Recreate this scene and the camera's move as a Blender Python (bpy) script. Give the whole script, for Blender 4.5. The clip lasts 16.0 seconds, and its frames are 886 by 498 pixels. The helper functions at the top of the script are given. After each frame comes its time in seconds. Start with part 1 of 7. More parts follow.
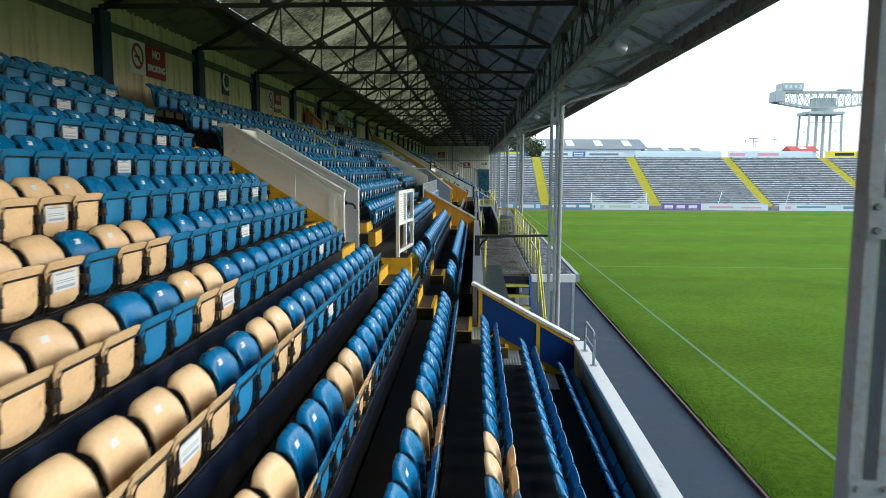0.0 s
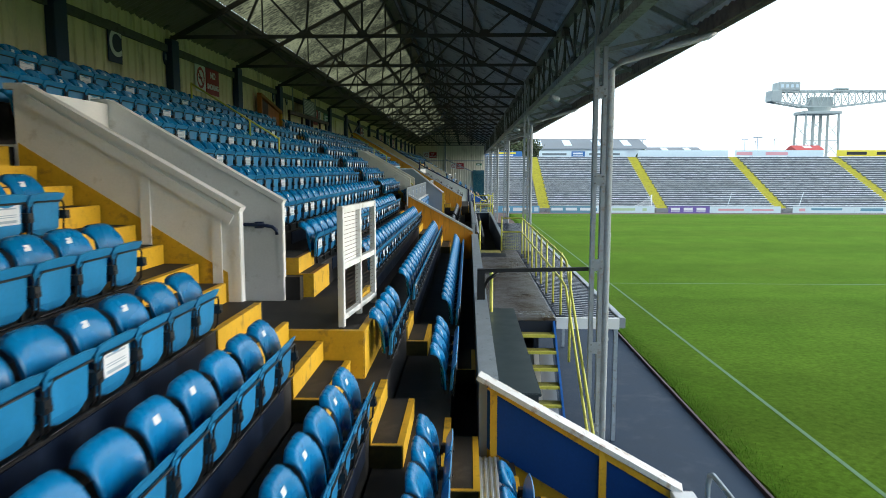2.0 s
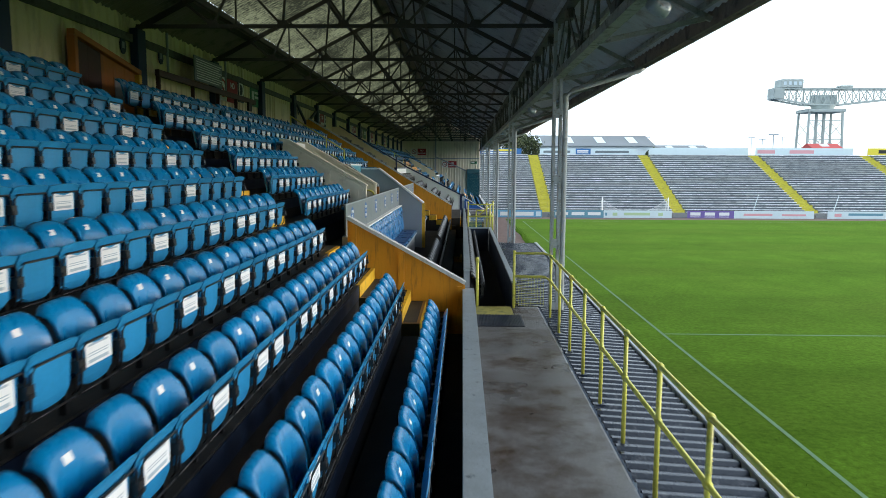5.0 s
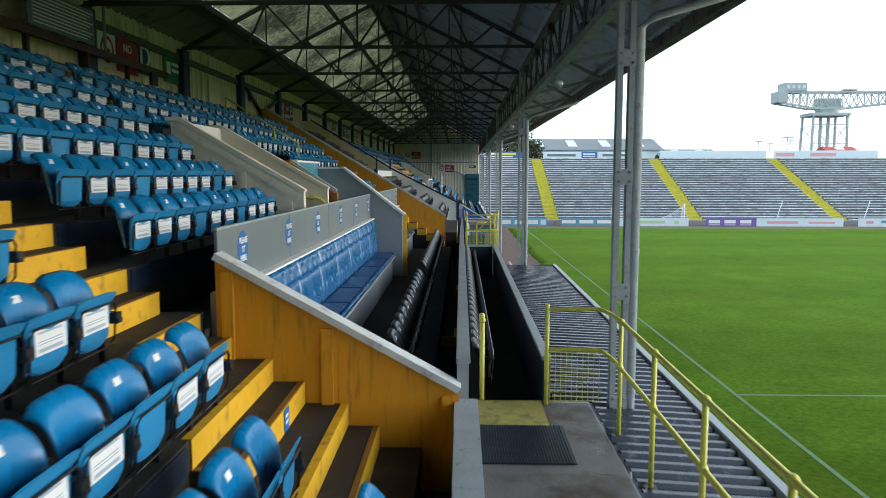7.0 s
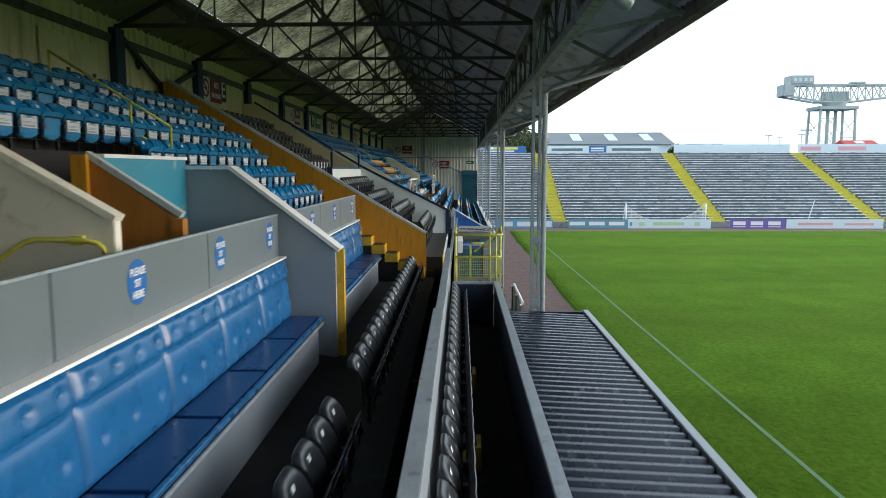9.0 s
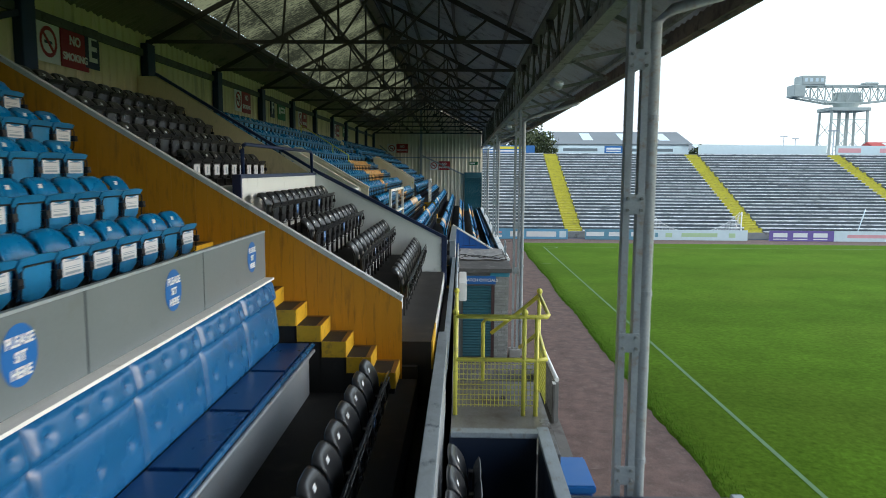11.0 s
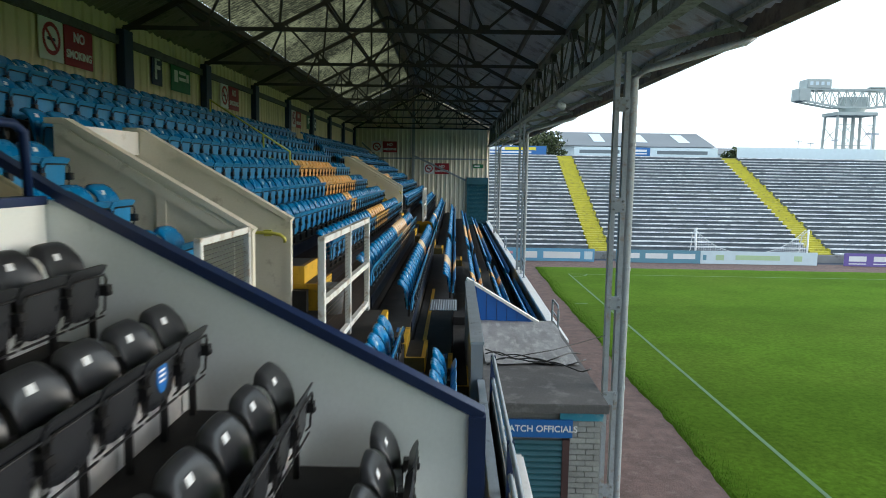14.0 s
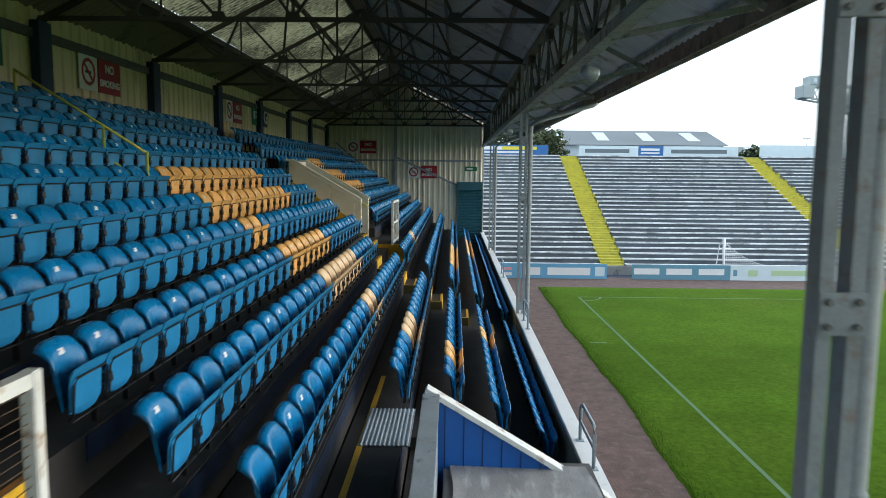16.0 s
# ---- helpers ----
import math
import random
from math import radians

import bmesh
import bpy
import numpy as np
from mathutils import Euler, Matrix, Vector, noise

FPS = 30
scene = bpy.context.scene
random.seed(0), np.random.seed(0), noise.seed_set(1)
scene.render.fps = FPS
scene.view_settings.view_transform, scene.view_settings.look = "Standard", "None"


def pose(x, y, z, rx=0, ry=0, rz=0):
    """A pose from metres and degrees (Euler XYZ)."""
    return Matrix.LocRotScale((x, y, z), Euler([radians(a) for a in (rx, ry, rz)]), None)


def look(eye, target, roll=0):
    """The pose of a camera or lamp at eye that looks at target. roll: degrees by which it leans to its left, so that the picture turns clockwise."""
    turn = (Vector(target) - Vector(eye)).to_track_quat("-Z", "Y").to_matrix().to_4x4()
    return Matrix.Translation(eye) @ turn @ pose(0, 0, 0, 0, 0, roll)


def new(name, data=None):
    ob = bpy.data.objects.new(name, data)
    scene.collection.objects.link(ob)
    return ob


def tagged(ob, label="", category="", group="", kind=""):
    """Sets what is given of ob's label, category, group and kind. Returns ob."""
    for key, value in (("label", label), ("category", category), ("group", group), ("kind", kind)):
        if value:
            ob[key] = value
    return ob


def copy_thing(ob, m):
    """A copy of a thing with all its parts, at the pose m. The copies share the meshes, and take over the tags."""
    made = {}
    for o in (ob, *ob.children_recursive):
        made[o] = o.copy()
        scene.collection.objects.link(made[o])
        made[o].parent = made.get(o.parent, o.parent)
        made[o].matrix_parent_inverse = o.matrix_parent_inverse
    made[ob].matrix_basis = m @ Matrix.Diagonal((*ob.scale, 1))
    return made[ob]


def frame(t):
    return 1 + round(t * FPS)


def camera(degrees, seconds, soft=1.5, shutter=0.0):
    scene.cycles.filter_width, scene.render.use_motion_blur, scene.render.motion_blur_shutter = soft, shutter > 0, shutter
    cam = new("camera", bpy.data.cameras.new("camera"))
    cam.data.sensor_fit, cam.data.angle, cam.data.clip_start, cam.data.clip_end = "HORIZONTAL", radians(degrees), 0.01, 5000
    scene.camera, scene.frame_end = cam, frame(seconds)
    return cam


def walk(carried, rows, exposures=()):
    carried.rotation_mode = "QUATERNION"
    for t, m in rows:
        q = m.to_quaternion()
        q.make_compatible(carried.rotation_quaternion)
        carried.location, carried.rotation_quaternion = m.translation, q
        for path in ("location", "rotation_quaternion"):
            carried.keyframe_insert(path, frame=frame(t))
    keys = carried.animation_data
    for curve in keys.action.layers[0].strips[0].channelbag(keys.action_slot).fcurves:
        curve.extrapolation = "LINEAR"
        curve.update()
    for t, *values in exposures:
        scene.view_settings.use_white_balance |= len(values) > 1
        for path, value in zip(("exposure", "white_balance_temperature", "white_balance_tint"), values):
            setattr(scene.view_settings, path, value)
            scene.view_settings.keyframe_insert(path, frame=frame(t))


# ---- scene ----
cam = camera(64.2, 16.0, soft=0.8, shutter=0.3)
PATH = [
    (0, (0.799, 0.059, 6.006), (0.709, 2.043, 5.777), 0.2),
    (0.5, (0.81, 1.547, 5.965), (0.733, 3.532, 5.739), 0.2),
    (1, (0.763, 3.022, 5.951), (0.691, 5.008, 5.724), 0.2),
    (1.5, (0.689, 4.563, 5.953), (0.62, 6.549, 5.727), 0.1),
    (2, (0.648, 6.166, 5.95), (0.577, 8.152, 5.725), 0.0),
    (2.5, (0.631, 7.854, 5.973), (0.561, 9.84, 5.746), 0.2),
    (3, (0.709, 9.503, 6.004), (0.643, 11.488, 5.777), 0.1),
    (3.5, (0.735, 11.185, 6.002), (0.675, 13.171, 5.772), 0.0),
    (4, (0.792, 12.945, 5.993), (0.732, 14.931, 5.763), -0.0),
    (4.5, (0.79, 14.808, 5.994), (0.734, 16.794, 5.764), -0.1),
    (5, (0.743, 16.697, 6.013), (0.689, 18.683, 5.783), 0.2),
    (5.2, (0.728, 17.415, 6.019), (0.676, 19.402, 5.794), -0.0),
    (7.3, (0.824, 24.272, 5.804), (0.773, 26.261, 5.592), 0.0),
    (7.5, (0.83, 24.957, 5.805), (0.779, 26.945, 5.59), -0.0),
    (8, (0.893, 26.76, 5.823), (0.841, 28.746, 5.601), -0.3),
    (8.5, (1.011, 28.712, 5.87), (0.958, 30.698, 5.646), -0.2),
    (9, (1.119, 30.754, 5.934), (1.069, 32.741, 5.709), -0.1),
    (9.5, (1.179, 32.798, 5.995), (1.132, 34.783, 5.762), -0.1),
    (9.7, (1.174, 33.613, 6.005), (1.13, 35.599, 5.773), -0.2),
    (11.8, (0.857, 41.962, 6.157), (0.801, 43.948, 5.931), 0.6),
    (12, (0.779, 42.719, 6.159), (0.722, 44.705, 5.932), 0.3),
    (12.5, (0.501, 44.546, 6.148), (0.447, 46.532, 5.917), 0.6),
    (13, (0.36, 46.487, 6.148), (0.301, 48.473, 5.919), 0.8),
    (13.5, (0.362, 48.439, 6.173), (0.313, 50.426, 5.947), 0.7),
    (14, (0.478, 50.231, 6.21), (0.447, 52.219, 5.99), 0.9),
    (14.5, (0.788, 51.945, 6.237), (0.745, 53.932, 6.019), 0.7),
    (15, (1.02, 53.55, 6.289), (0.976, 55.537, 6.07), 0.7),
    (15.5, (1.07, 55.153, 6.334), (1.035, 57.141, 6.117), 0.7),
    (16, (1.007, 56.835, 6.382), (0.979, 58.823, 6.164), 0.5),
]
walk(cam, [(t, look(eye, target, roll)) for t, eye, target, roll in PATH],
     exposures=((0.0, 0.54, 6250, 8), (2.5, 0.54, 6250, 8), (5.0, 0.46, 6250, 8), (7.5, 0.38, 6250, 8), (9.5, 0.30, 6250, 8), (12.0, 0.26, 6250, 8), (14.0, 0.38, 6250, 8), (16.0, 0.34, 6250, 8)))

# ---- light ----
world = bpy.data.worlds.new("overcast_sky")
world.use_nodes = True
scene.world = world
wn, wl = world.node_tree.nodes, world.node_tree.links
wn.clear()
sky = wn.new("ShaderNodeTexSky")
sky.sky_type = "NISHITA"
sky.sun_disc = False
SUN_ELEV, SUN_AZ = radians(15), radians(86)
sky.sun_elevation, sky.sun_rotation = SUN_ELEV, SUN_AZ
sky.air_density, sky.dust_density, sky.ozone_density = 1.2, 3.0, 1.0
bg_sky, bg_cloud, bg_add, wout = wn.new("ShaderNodeBackground"), wn.new("ShaderNodeBackground"), wn.new("ShaderNodeAddShader"), wn.new("ShaderNodeOutputWorld")
bg_sky.inputs[1].default_value = 0.08
bg_cloud.inputs[0].default_value = (0.83, 0.95, 1.07, 1)
bg_cloud.inputs[1].default_value = 1.0
wl.new(sky.outputs[0], bg_sky.inputs[0])
wl.new(bg_sky.outputs[0], bg_add.inputs[0])
wl.new(bg_cloud.outputs[0], bg_add.inputs[1])
wl.new(bg_add.outputs[0], wout.inputs[0])
sun = new("sun", bpy.data.lights.new("sun", "SUN"))
sun.data.energy, sun.data.angle, sun.data.color = 1.65, radians(42), (0.97, 0.98, 1.0)
sun.matrix_world = look((0, 0, 0), (-math.sin(SUN_AZ) * math.cos(SUN_ELEV), -math.cos(SUN_AZ) * math.cos(SUN_ELEV), -math.sin(SUN_ELEV)))

# ---- materials ----
def mat(name, rgb, rough=0.6, metal=0.0, vary=0.15, scale=3.0, grain=40.0, bump=0.1, dirt=None, dirt_amount=0.0, island=0.0, random_ob=0.0, spec=0.5, coat=0.0, stretch=(1, 1, 1)):
    """A surface with broad and fine variation of colour, gloss and relief, in object metres."""
    m = bpy.data.materials.new(name)
    m.use_nodes = True
    n, l = m.node_tree.nodes, m.node_tree.links
    b = n["Principled BSDF"]
    b.inputs["Roughness"].default_value, b.inputs["Metallic"].default_value = rough, metal
    b.inputs["Specular IOR Level"].default_value = spec
    b.inputs["Coat Weight"].default_value = coat
    tc, mp = n.new("ShaderNodeTexCoord"), n.new("ShaderNodeMapping")
    mp.inputs["Scale"].default_value = stretch
    l.new(tc.outputs["Object"], mp.inputs[0])
    big, fine = n.new("ShaderNodeTexNoise"), n.new("ShaderNodeTexNoise")
    big.inputs["Scale"].default_value, big.inputs["Detail"].default_value = scale, 6
    fine.inputs["Scale"].default_value, fine.inputs["Detail"].default_value = grain, 4
    l.new(mp.outputs[0], big.inputs["Vector"]); l.new(mp.outputs[0], fine.inputs["Vector"])
    ramp = n.new("ShaderNodeMapRange")
    ramp.inputs["From Min"].default_value, ramp.inputs["From Max"].default_value = 0.3, 0.7
    ramp.inputs["To Min"].default_value, ramp.inputs["To Max"].default_value = 1 - vary, 1 + vary
    mixn = n.new("ShaderNodeMath"); mixn.operation = "MULTIPLY_ADD"; mixn.inputs[1].default_value = 0.6
    fm = n.new("ShaderNodeMath"); fm.operation = "MULTIPLY"; fm.inputs[1].default_value = 0.4
    l.new(fine.outputs[0], fm.inputs[0]); l.new(big.outputs[0], mixn.inputs[0]); l.new(fm.outputs[0], mixn.inputs[2])
    l.new(mixn.outputs[0], ramp.inputs[0])
    col = n.new("ShaderNodeVectorMath"); col.operation = "SCALE"; col.inputs[0].default_value = rgb
    value = ramp.outputs[0]
    if island or random_ob:
        src = n.new("ShaderNodeNewGeometry").outputs["Random Per Island"] if island else n.new("ShaderNodeObjectInfo").outputs["Random"]
        amount = island or random_ob
        r = n.new("ShaderNodeMapRange"); r.inputs["To Min"].default_value, r.inputs["To Max"].default_value = 1 - amount, 1 + amount
        l.new(src, r.inputs[0])
        mul = n.new("ShaderNodeMath"); mul.operation = "MULTIPLY"
        l.new(value, mul.inputs[0]); l.new(r.outputs[0], mul.inputs[1])
        value = mul.outputs[0]
    l.new(value, col.inputs["Scale"])
    out = col.outputs[0]
    if dirt:
        dn, dr, mx = n.new("ShaderNodeTexNoise"), n.new("ShaderNodeMapRange"), n.new("ShaderNodeMix")
        dn.inputs["Scale"].default_value, dn.inputs["Detail"].default_value, dn.inputs["Roughness"].default_value = scale * 1.7, 8, 0.65
        l.new(mp.outputs[0], dn.inputs["Vector"])
        dr.inputs["From Min"].default_value, dr.inputs["From Max"].default_value = 0.62 - 0.3 * dirt_amount, 0.72 - 0.1 * dirt_amount
        mx.data_type = "RGBA"
        l.new(dn.outputs[0], dr.inputs[0]); l.new(dr.outputs[0], mx.inputs[0]); l.new(out, mx.inputs[6])
        mx.inputs[7].default_value = (*dirt, 1)
        out = mx.outputs[2]
    l.new(out, b.inputs["Base Color"])
    rr = n.new("ShaderNodeMapRange"); rr.inputs["To Min"].default_value, rr.inputs["To Max"].default_value = max(0.02, rough - 0.12), min(1, rough + 0.12)
    l.new(big.outputs[0], rr.inputs[0]); l.new(rr.outputs[0], b.inputs["Roughness"])
    if bump:
        bp = n.new("ShaderNodeBump"); bp.inputs["Strength"].default_value, bp.inputs["Distance"].default_value = bump, 0.02
        l.new(mixn.outputs[0], bp.inputs["Height"]); l.new(bp.outputs[0], b.inputs["Normal"])
    return m


BLUE_SEAT = mat("blue_plastic", (0.003, 0.150, 0.37), 0.27, vary=0.14, scale=5, bump=0.02, random_ob=0.10, spec=0.45)
AMBER_SEAT = mat("amber_plastic", (0.70, 0.50, 0.29), 0.3, vary=0.16, scale=5, bump=0.02, random_ob=0.1, coat=0.1)
BLACK_SEAT = mat("charcoal_plastic", (0.022, 0.024, 0.028), 0.30, vary=0.15, scale=5, bump=0.02, random_ob=0.1)
# seat pans, a lighter blue than the backrests
BLUE_PAN = mat("lighter_blue_plastic", (0.020, 0.190, 0.410), 0.34, vary=0.18, scale=4, bump=0.02, random_ob=0.14, spec=0.45)
BLUE_PAN_FAR = mat("lighter_blue_plastic_rows", (0.020, 0.190, 0.410), 0.34, vary=0.18, scale=4, bump=0.0, island=0.14, spec=0.45)
BLUE_FAR = mat("blue_plastic_rows", (0.003, 0.150, 0.37), 0.27, vary=0.14, scale=5, bump=0.0, island=0.10, spec=0.45)
AMBER_FAR = mat("amber_plastic_rows", (0.72, 0.41, 0.13), 0.3, vary=0.12, scale=5, bump=0.0, island=0.1)
BLACK_FAR = mat("charcoal_plastic_rows", (0.022, 0.024, 0.028), 0.30, vary=0.15, scale=5, bump=0.0, island=0.1)
BLACK_STEEL = mat("black_steel", (0.012, 0.012, 0.013), 0.4, vary=0.2, bump=0.05)
PAPER = mat("paper_notice", (0.60, 0.64, 0.68), 0.7, vary=0.08, bump=0.0)
PRINT = mat("grey_print", (0.28, 0.36, 0.44), 0.7, vary=0.1, bump=0.0)
# dark worn treads, taken near black for the shade between the rows
STEP_DARK = mat("worn_shaded_tread", (0.013, 0.0125, 0.0125), 0.75, vary=0.4, scale=1.6, grain=60, bump=0.25, dirt=(0.038, 0.033, 0.029), dirt_amount=0.25)
CONCRETE = mat("grey_concrete", (0.27, 0.27, 0.26), 0.85, vary=0.2, scale=1.2, bump=0.3, dirt=(0.12, 0.11, 0.10), dirt_amount=0.3)
YELLOW = mat("yellow_paint", (0.62, 0.37, 0.018), 0.5, vary=0.12, scale=4, bump=0.1, dirt=(0.28, 0.17, 0.03), dirt_amount=0.25)
ORANGE = mat("orange_boarding", (0.62, 0.29, 0.015), 0.45, vary=0.1, scale=2, bump=0.1, dirt=(0.36, 0.17, 0.02), dirt_amount=0.3, stretch=(4, 4, 0.5))
COOL_WHITE = mat("cool_white_gloss_paint", (0.78, 0.83, 0.83), 0.36, vary=0.05, scale=1.5, bump=0.05, dirt=(0.62, 0.66, 0.65), dirt_amount=0.06)
# white paint with warm sunlight mixed into its colour
WARM_LIT_WHITE = mat("warm_lit_white_paint", (0.80, 0.77, 0.66), 0.42, vary=0.07, scale=2, bump=0.06, dirt=(0.56, 0.52, 0.43), dirt_amount=0.12)
WHITE = mat("white_gloss_paint", (0.80, 0.81, 0.81), 0.42, vary=0.07, scale=2, bump=0.06, dirt=(0.58, 0.57, 0.54), dirt_amount=0.1)
# pale end sheets, base raised and creamed for the sun on them
END_SHEET = mat("sun_warmed_end_sheeting", (0.80, 0.72, 0.58), 0.5, vary=0.1, scale=1, bump=0.05, dirt=(0.50, 0.42, 0.33), dirt_amount=0.2, stretch=(1, 1, 0.3))
CAP_GREY = mat("pale_blue_grey_cap", (0.55, 0.61, 0.65), 0.45, vary=0.1, scale=3, bump=0.06, dirt=(0.33, 0.35, 0.36), dirt_amount=0.2)
APRON = mat("dark_worn_concrete", (0.115, 0.11, 0.105), 0.85, vary=0.25, scale=1.2, bump=0.3, dirt=(0.06, 0.055, 0.05), dirt_amount=0.35)
BLADE = mat("grass_blade", (0.075, 0.16, 0.018), 1.0, vary=0.3, scale=3, bump=0.0, spec=0.0, island=0.3)
CREAM = mat("cream_sheeting", (0.74, 0.64, 0.40), 0.5, vary=0.1, scale=1, bump=0.05, dirt=(0.42, 0.35, 0.21), dirt_amount=0.25, stretch=(1, 1, 0.3))
GREY_PAINT = mat("pale_grey_paint", (0.28, 0.315, 0.35), 0.4, vary=0.07, scale=2, bump=0.05, dirt=(0.3, 0.3, 0.3), dirt_amount=0.2)
GREY_BOARD = mat("grey_panel", (0.145, 0.175, 0.195), 0.35, vary=0.08, scale=1.5, bump=0.04, dirt=(0.13, 0.15, 0.16), dirt_amount=0.12)
NAVY = mat("navy_paint", (0.008, 0.022, 0.08), 0.4, vary=0.2, bump=0.06)
NAVY_DARK = mat("dark_blue_steel", (0.006, 0.014, 0.035), 0.45, vary=0.2, bump=0.06)
ROYAL = mat("royal_blue_paint", (0.003, 0.048, 0.235), 0.6, vary=0.15, scale=2, bump=0.05, spec=0.25)
MID_BLUE = mat("mid_blue_boarding", (0.01, 0.11, 0.42), 0.45, vary=0.1, scale=2, bump=0.05)
POST_PAINT = mat("pale_post_paint", (0.30, 0.335, 0.36), 0.45, vary=0.16, scale=5, bump=0.08, dirt=(0.26, 0.22, 0.18), dirt_amount=0.25)
GALV = mat("galvanised_steel", (0.36, 0.42, 0.47), 0.42, 0.3, vary=0.18, scale=6, bump=0.08, dirt=(0.25, 0.22, 0.19), dirt_amount=0.2)
ROOF_STEEL = mat("dark_roof_steel", (0.050, 0.046, 0.044), 0.55, vary=0.3, bump=0.1)
GIRDER_DARK = mat("dark_girder_paint", (0.085, 0.085, 0.082), 0.6, vary=0.35, scale=4, bump=0.1, dirt=(0.03, 0.028, 0.026), dirt_amount=0.4)
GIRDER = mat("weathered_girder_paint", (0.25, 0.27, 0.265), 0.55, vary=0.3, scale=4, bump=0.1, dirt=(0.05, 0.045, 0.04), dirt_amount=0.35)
# canopy: roof sheet with the daylight at the open edge in its tone
CANOPY_LIT = mat("lit_canopy_sheet", (0.42, 0.47, 0.52), 0.6, vary=0.2, scale=1, bump=0.05, dirt=(0.22, 0.18, 0.14), dirt_amount=0.3)
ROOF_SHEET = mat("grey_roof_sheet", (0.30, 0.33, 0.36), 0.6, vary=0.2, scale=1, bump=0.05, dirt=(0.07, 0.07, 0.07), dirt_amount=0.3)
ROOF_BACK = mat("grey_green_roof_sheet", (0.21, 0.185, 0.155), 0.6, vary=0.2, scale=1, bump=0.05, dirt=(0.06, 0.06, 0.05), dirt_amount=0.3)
FASCIA = mat("weathered_fascia", (0.17, 0.14, 0.12), 0.8, vary=0.35, scale=2, bump=0.3, dirt=(0.04, 0.035, 0.03), dirt_amount=0.4)
RAIL_YELLOW = mat("yellow_rail_paint", (0.62, 0.60, 0.10), 0.4, vary=0.15, scale=5, bump=0.06, dirt=(0.35, 0.32, 0.08), dirt_amount=0.2)
DECK = mat("ribbed_deck", (0.20, 0.20, 0.205), 0.30, 0.25, vary=0.35, scale=0.9, bump=0.15, dirt=(0.085, 0.060, 0.044), dirt_amount=0.55)
LEDGE = mat("chipped_ledge_paint", (0.36, 0.42, 0.47), 0.42, 0.2, vary=0.2, scale=4, bump=0.1, dirt=(0.035, 0.055, 0.085), dirt_amount=0.05)
WORN_ORANGE = mat("worn_orange_brown_edge", (0.20, 0.095, 0.018), 0.6, vary=0.3, scale=4, bump=0.1)
DUGOUT = mat("dark_corrugated_sheet", (0.026, 0.033, 0.05), 0.28, 0.1, vary=0.25, scale=3, bump=0.05, dirt=(0.15, 0.16, 0.18), dirt_amount=0.1)
TRACK = mat("blue_grey_track", (0.017, 0.035, 0.062), 0.85, vary=0.25, scale=0.8, grain=90, bump=0.3, dirt=(0.036, 0.052, 0.076), dirt_amount=0.3)
GRAVEL = mat("red_ash_gravel", (0.115, 0.072, 0.062), 0.95, vary=0.5, scale=3, grain=38, bump=1.0, dirt=(0.16, 0.115, 0.10), dirt_amount=0.25)
CHALK = mat("line_paint", (0.084, 0.166, 0.075), 0.9, vary=0.2, grain=30, bump=0.1)
TEAL = mat("teal_shutter", (0.02, 0.10, 0.13), 0.4, vary=0.12, scale=3, bump=0.05)
TEAL_PANEL = mat("teal_panel", (0.035, 0.25, 0.37), 0.5, vary=0.12, scale=2, bump=0.05, dirt=(0.25, 0.40, 0.42), dirt_amount=0.15)
WOOD = mat("varnished_wood", (0.42, 0.17, 0.03), 0.4, vary=0.25, scale=2, bump=0.08, stretch=(6, 6, 0.8))
VINYL = mat("blue_vinyl", (0.013, 0.105, 0.27), 0.28, vary=0.12, scale=3, bump=0.06)
VINYL_DARK = mat("dark_blue_vinyl", (0.008, 0.045, 0.155), 0.3, vary=0.15, scale=3, bump=0.06)
BRICK = mat("grey_brick", (0.30, 0.31, 0.30), 0.85, vary=0.25, scale=4, bump=0.3, random_ob=0.15)
MORTAR = mat("mortar", (0.20, 0.20, 0.19), 0.9, vary=0.2, bump=0.3)
FELT = mat("roof_felt", (0.10, 0.10, 0.10), 0.8, vary=0.3, scale=2, bump=0.4, dirt=(0.2, 0.2, 0.2), dirt_amount=0.3)
TARP = mat("silver_tarpaulin", (0.27, 0.275, 0.28), 0.7, vary=0.4, scale=1.6, bump=0.15, dirt=(0.46, 0.47, 0.47), dirt_amount=0.35, stretch=(2.6, 0.7, 1.0))
RED = mat("red_sign", (0.32, 0.012, 0.02), 0.45, vary=0.08, bump=0.0)
GREEN = mat("green_sign", (0.01, 0.15, 0.06), 0.45, vary=0.08, bump=0.0)
SIGN_NAVY = mat("navy_sign", (0.01, 0.022, 0.06), 0.45, vary=0.08, bump=0.0)
SIGN_WHITE = mat("sign_white", (0.78, 0.78, 0.78), 0.5, vary=0.04, bump=0.0)
SIGN_BLUE = mat("sign_blue", (0.01, 0.12, 0.40), 0.45, vary=0.05, bump=0.0)
BENCH = mat("weathered_terrace_timber", (0.115, 0.135, 0.155), 0.8, vary=0.4, scale=0.7, grain=8, bump=0.2, dirt=(0.20, 0.22, 0.22), dirt_amount=0.2, stretch=(0.25, 1, 1))
BENCH_EDGE = mat("white_terrace_edge", (0.73, 0.75, 0.76), 0.7, vary=0.4, scale=0.7, grain=6, bump=0.1, dirt=(0.24, 0.25, 0.26), dirt_amount=0.42)
STAIR_YELLOW = mat("faded_yellow_stair", (0.50, 0.45, 0.05), 0.75, vary=0.2, scale=2, bump=0.2, dirt=(0.30, 0.27, 0.06), dirt_amount=0.35)
# the crane's grey-green is lightened here for the haze of distance
CRANE = mat("hazy_crane_green_grey", (0.42, 0.47, 0.45), 0.7, vary=0.15, scale=0.2, bump=0.0)
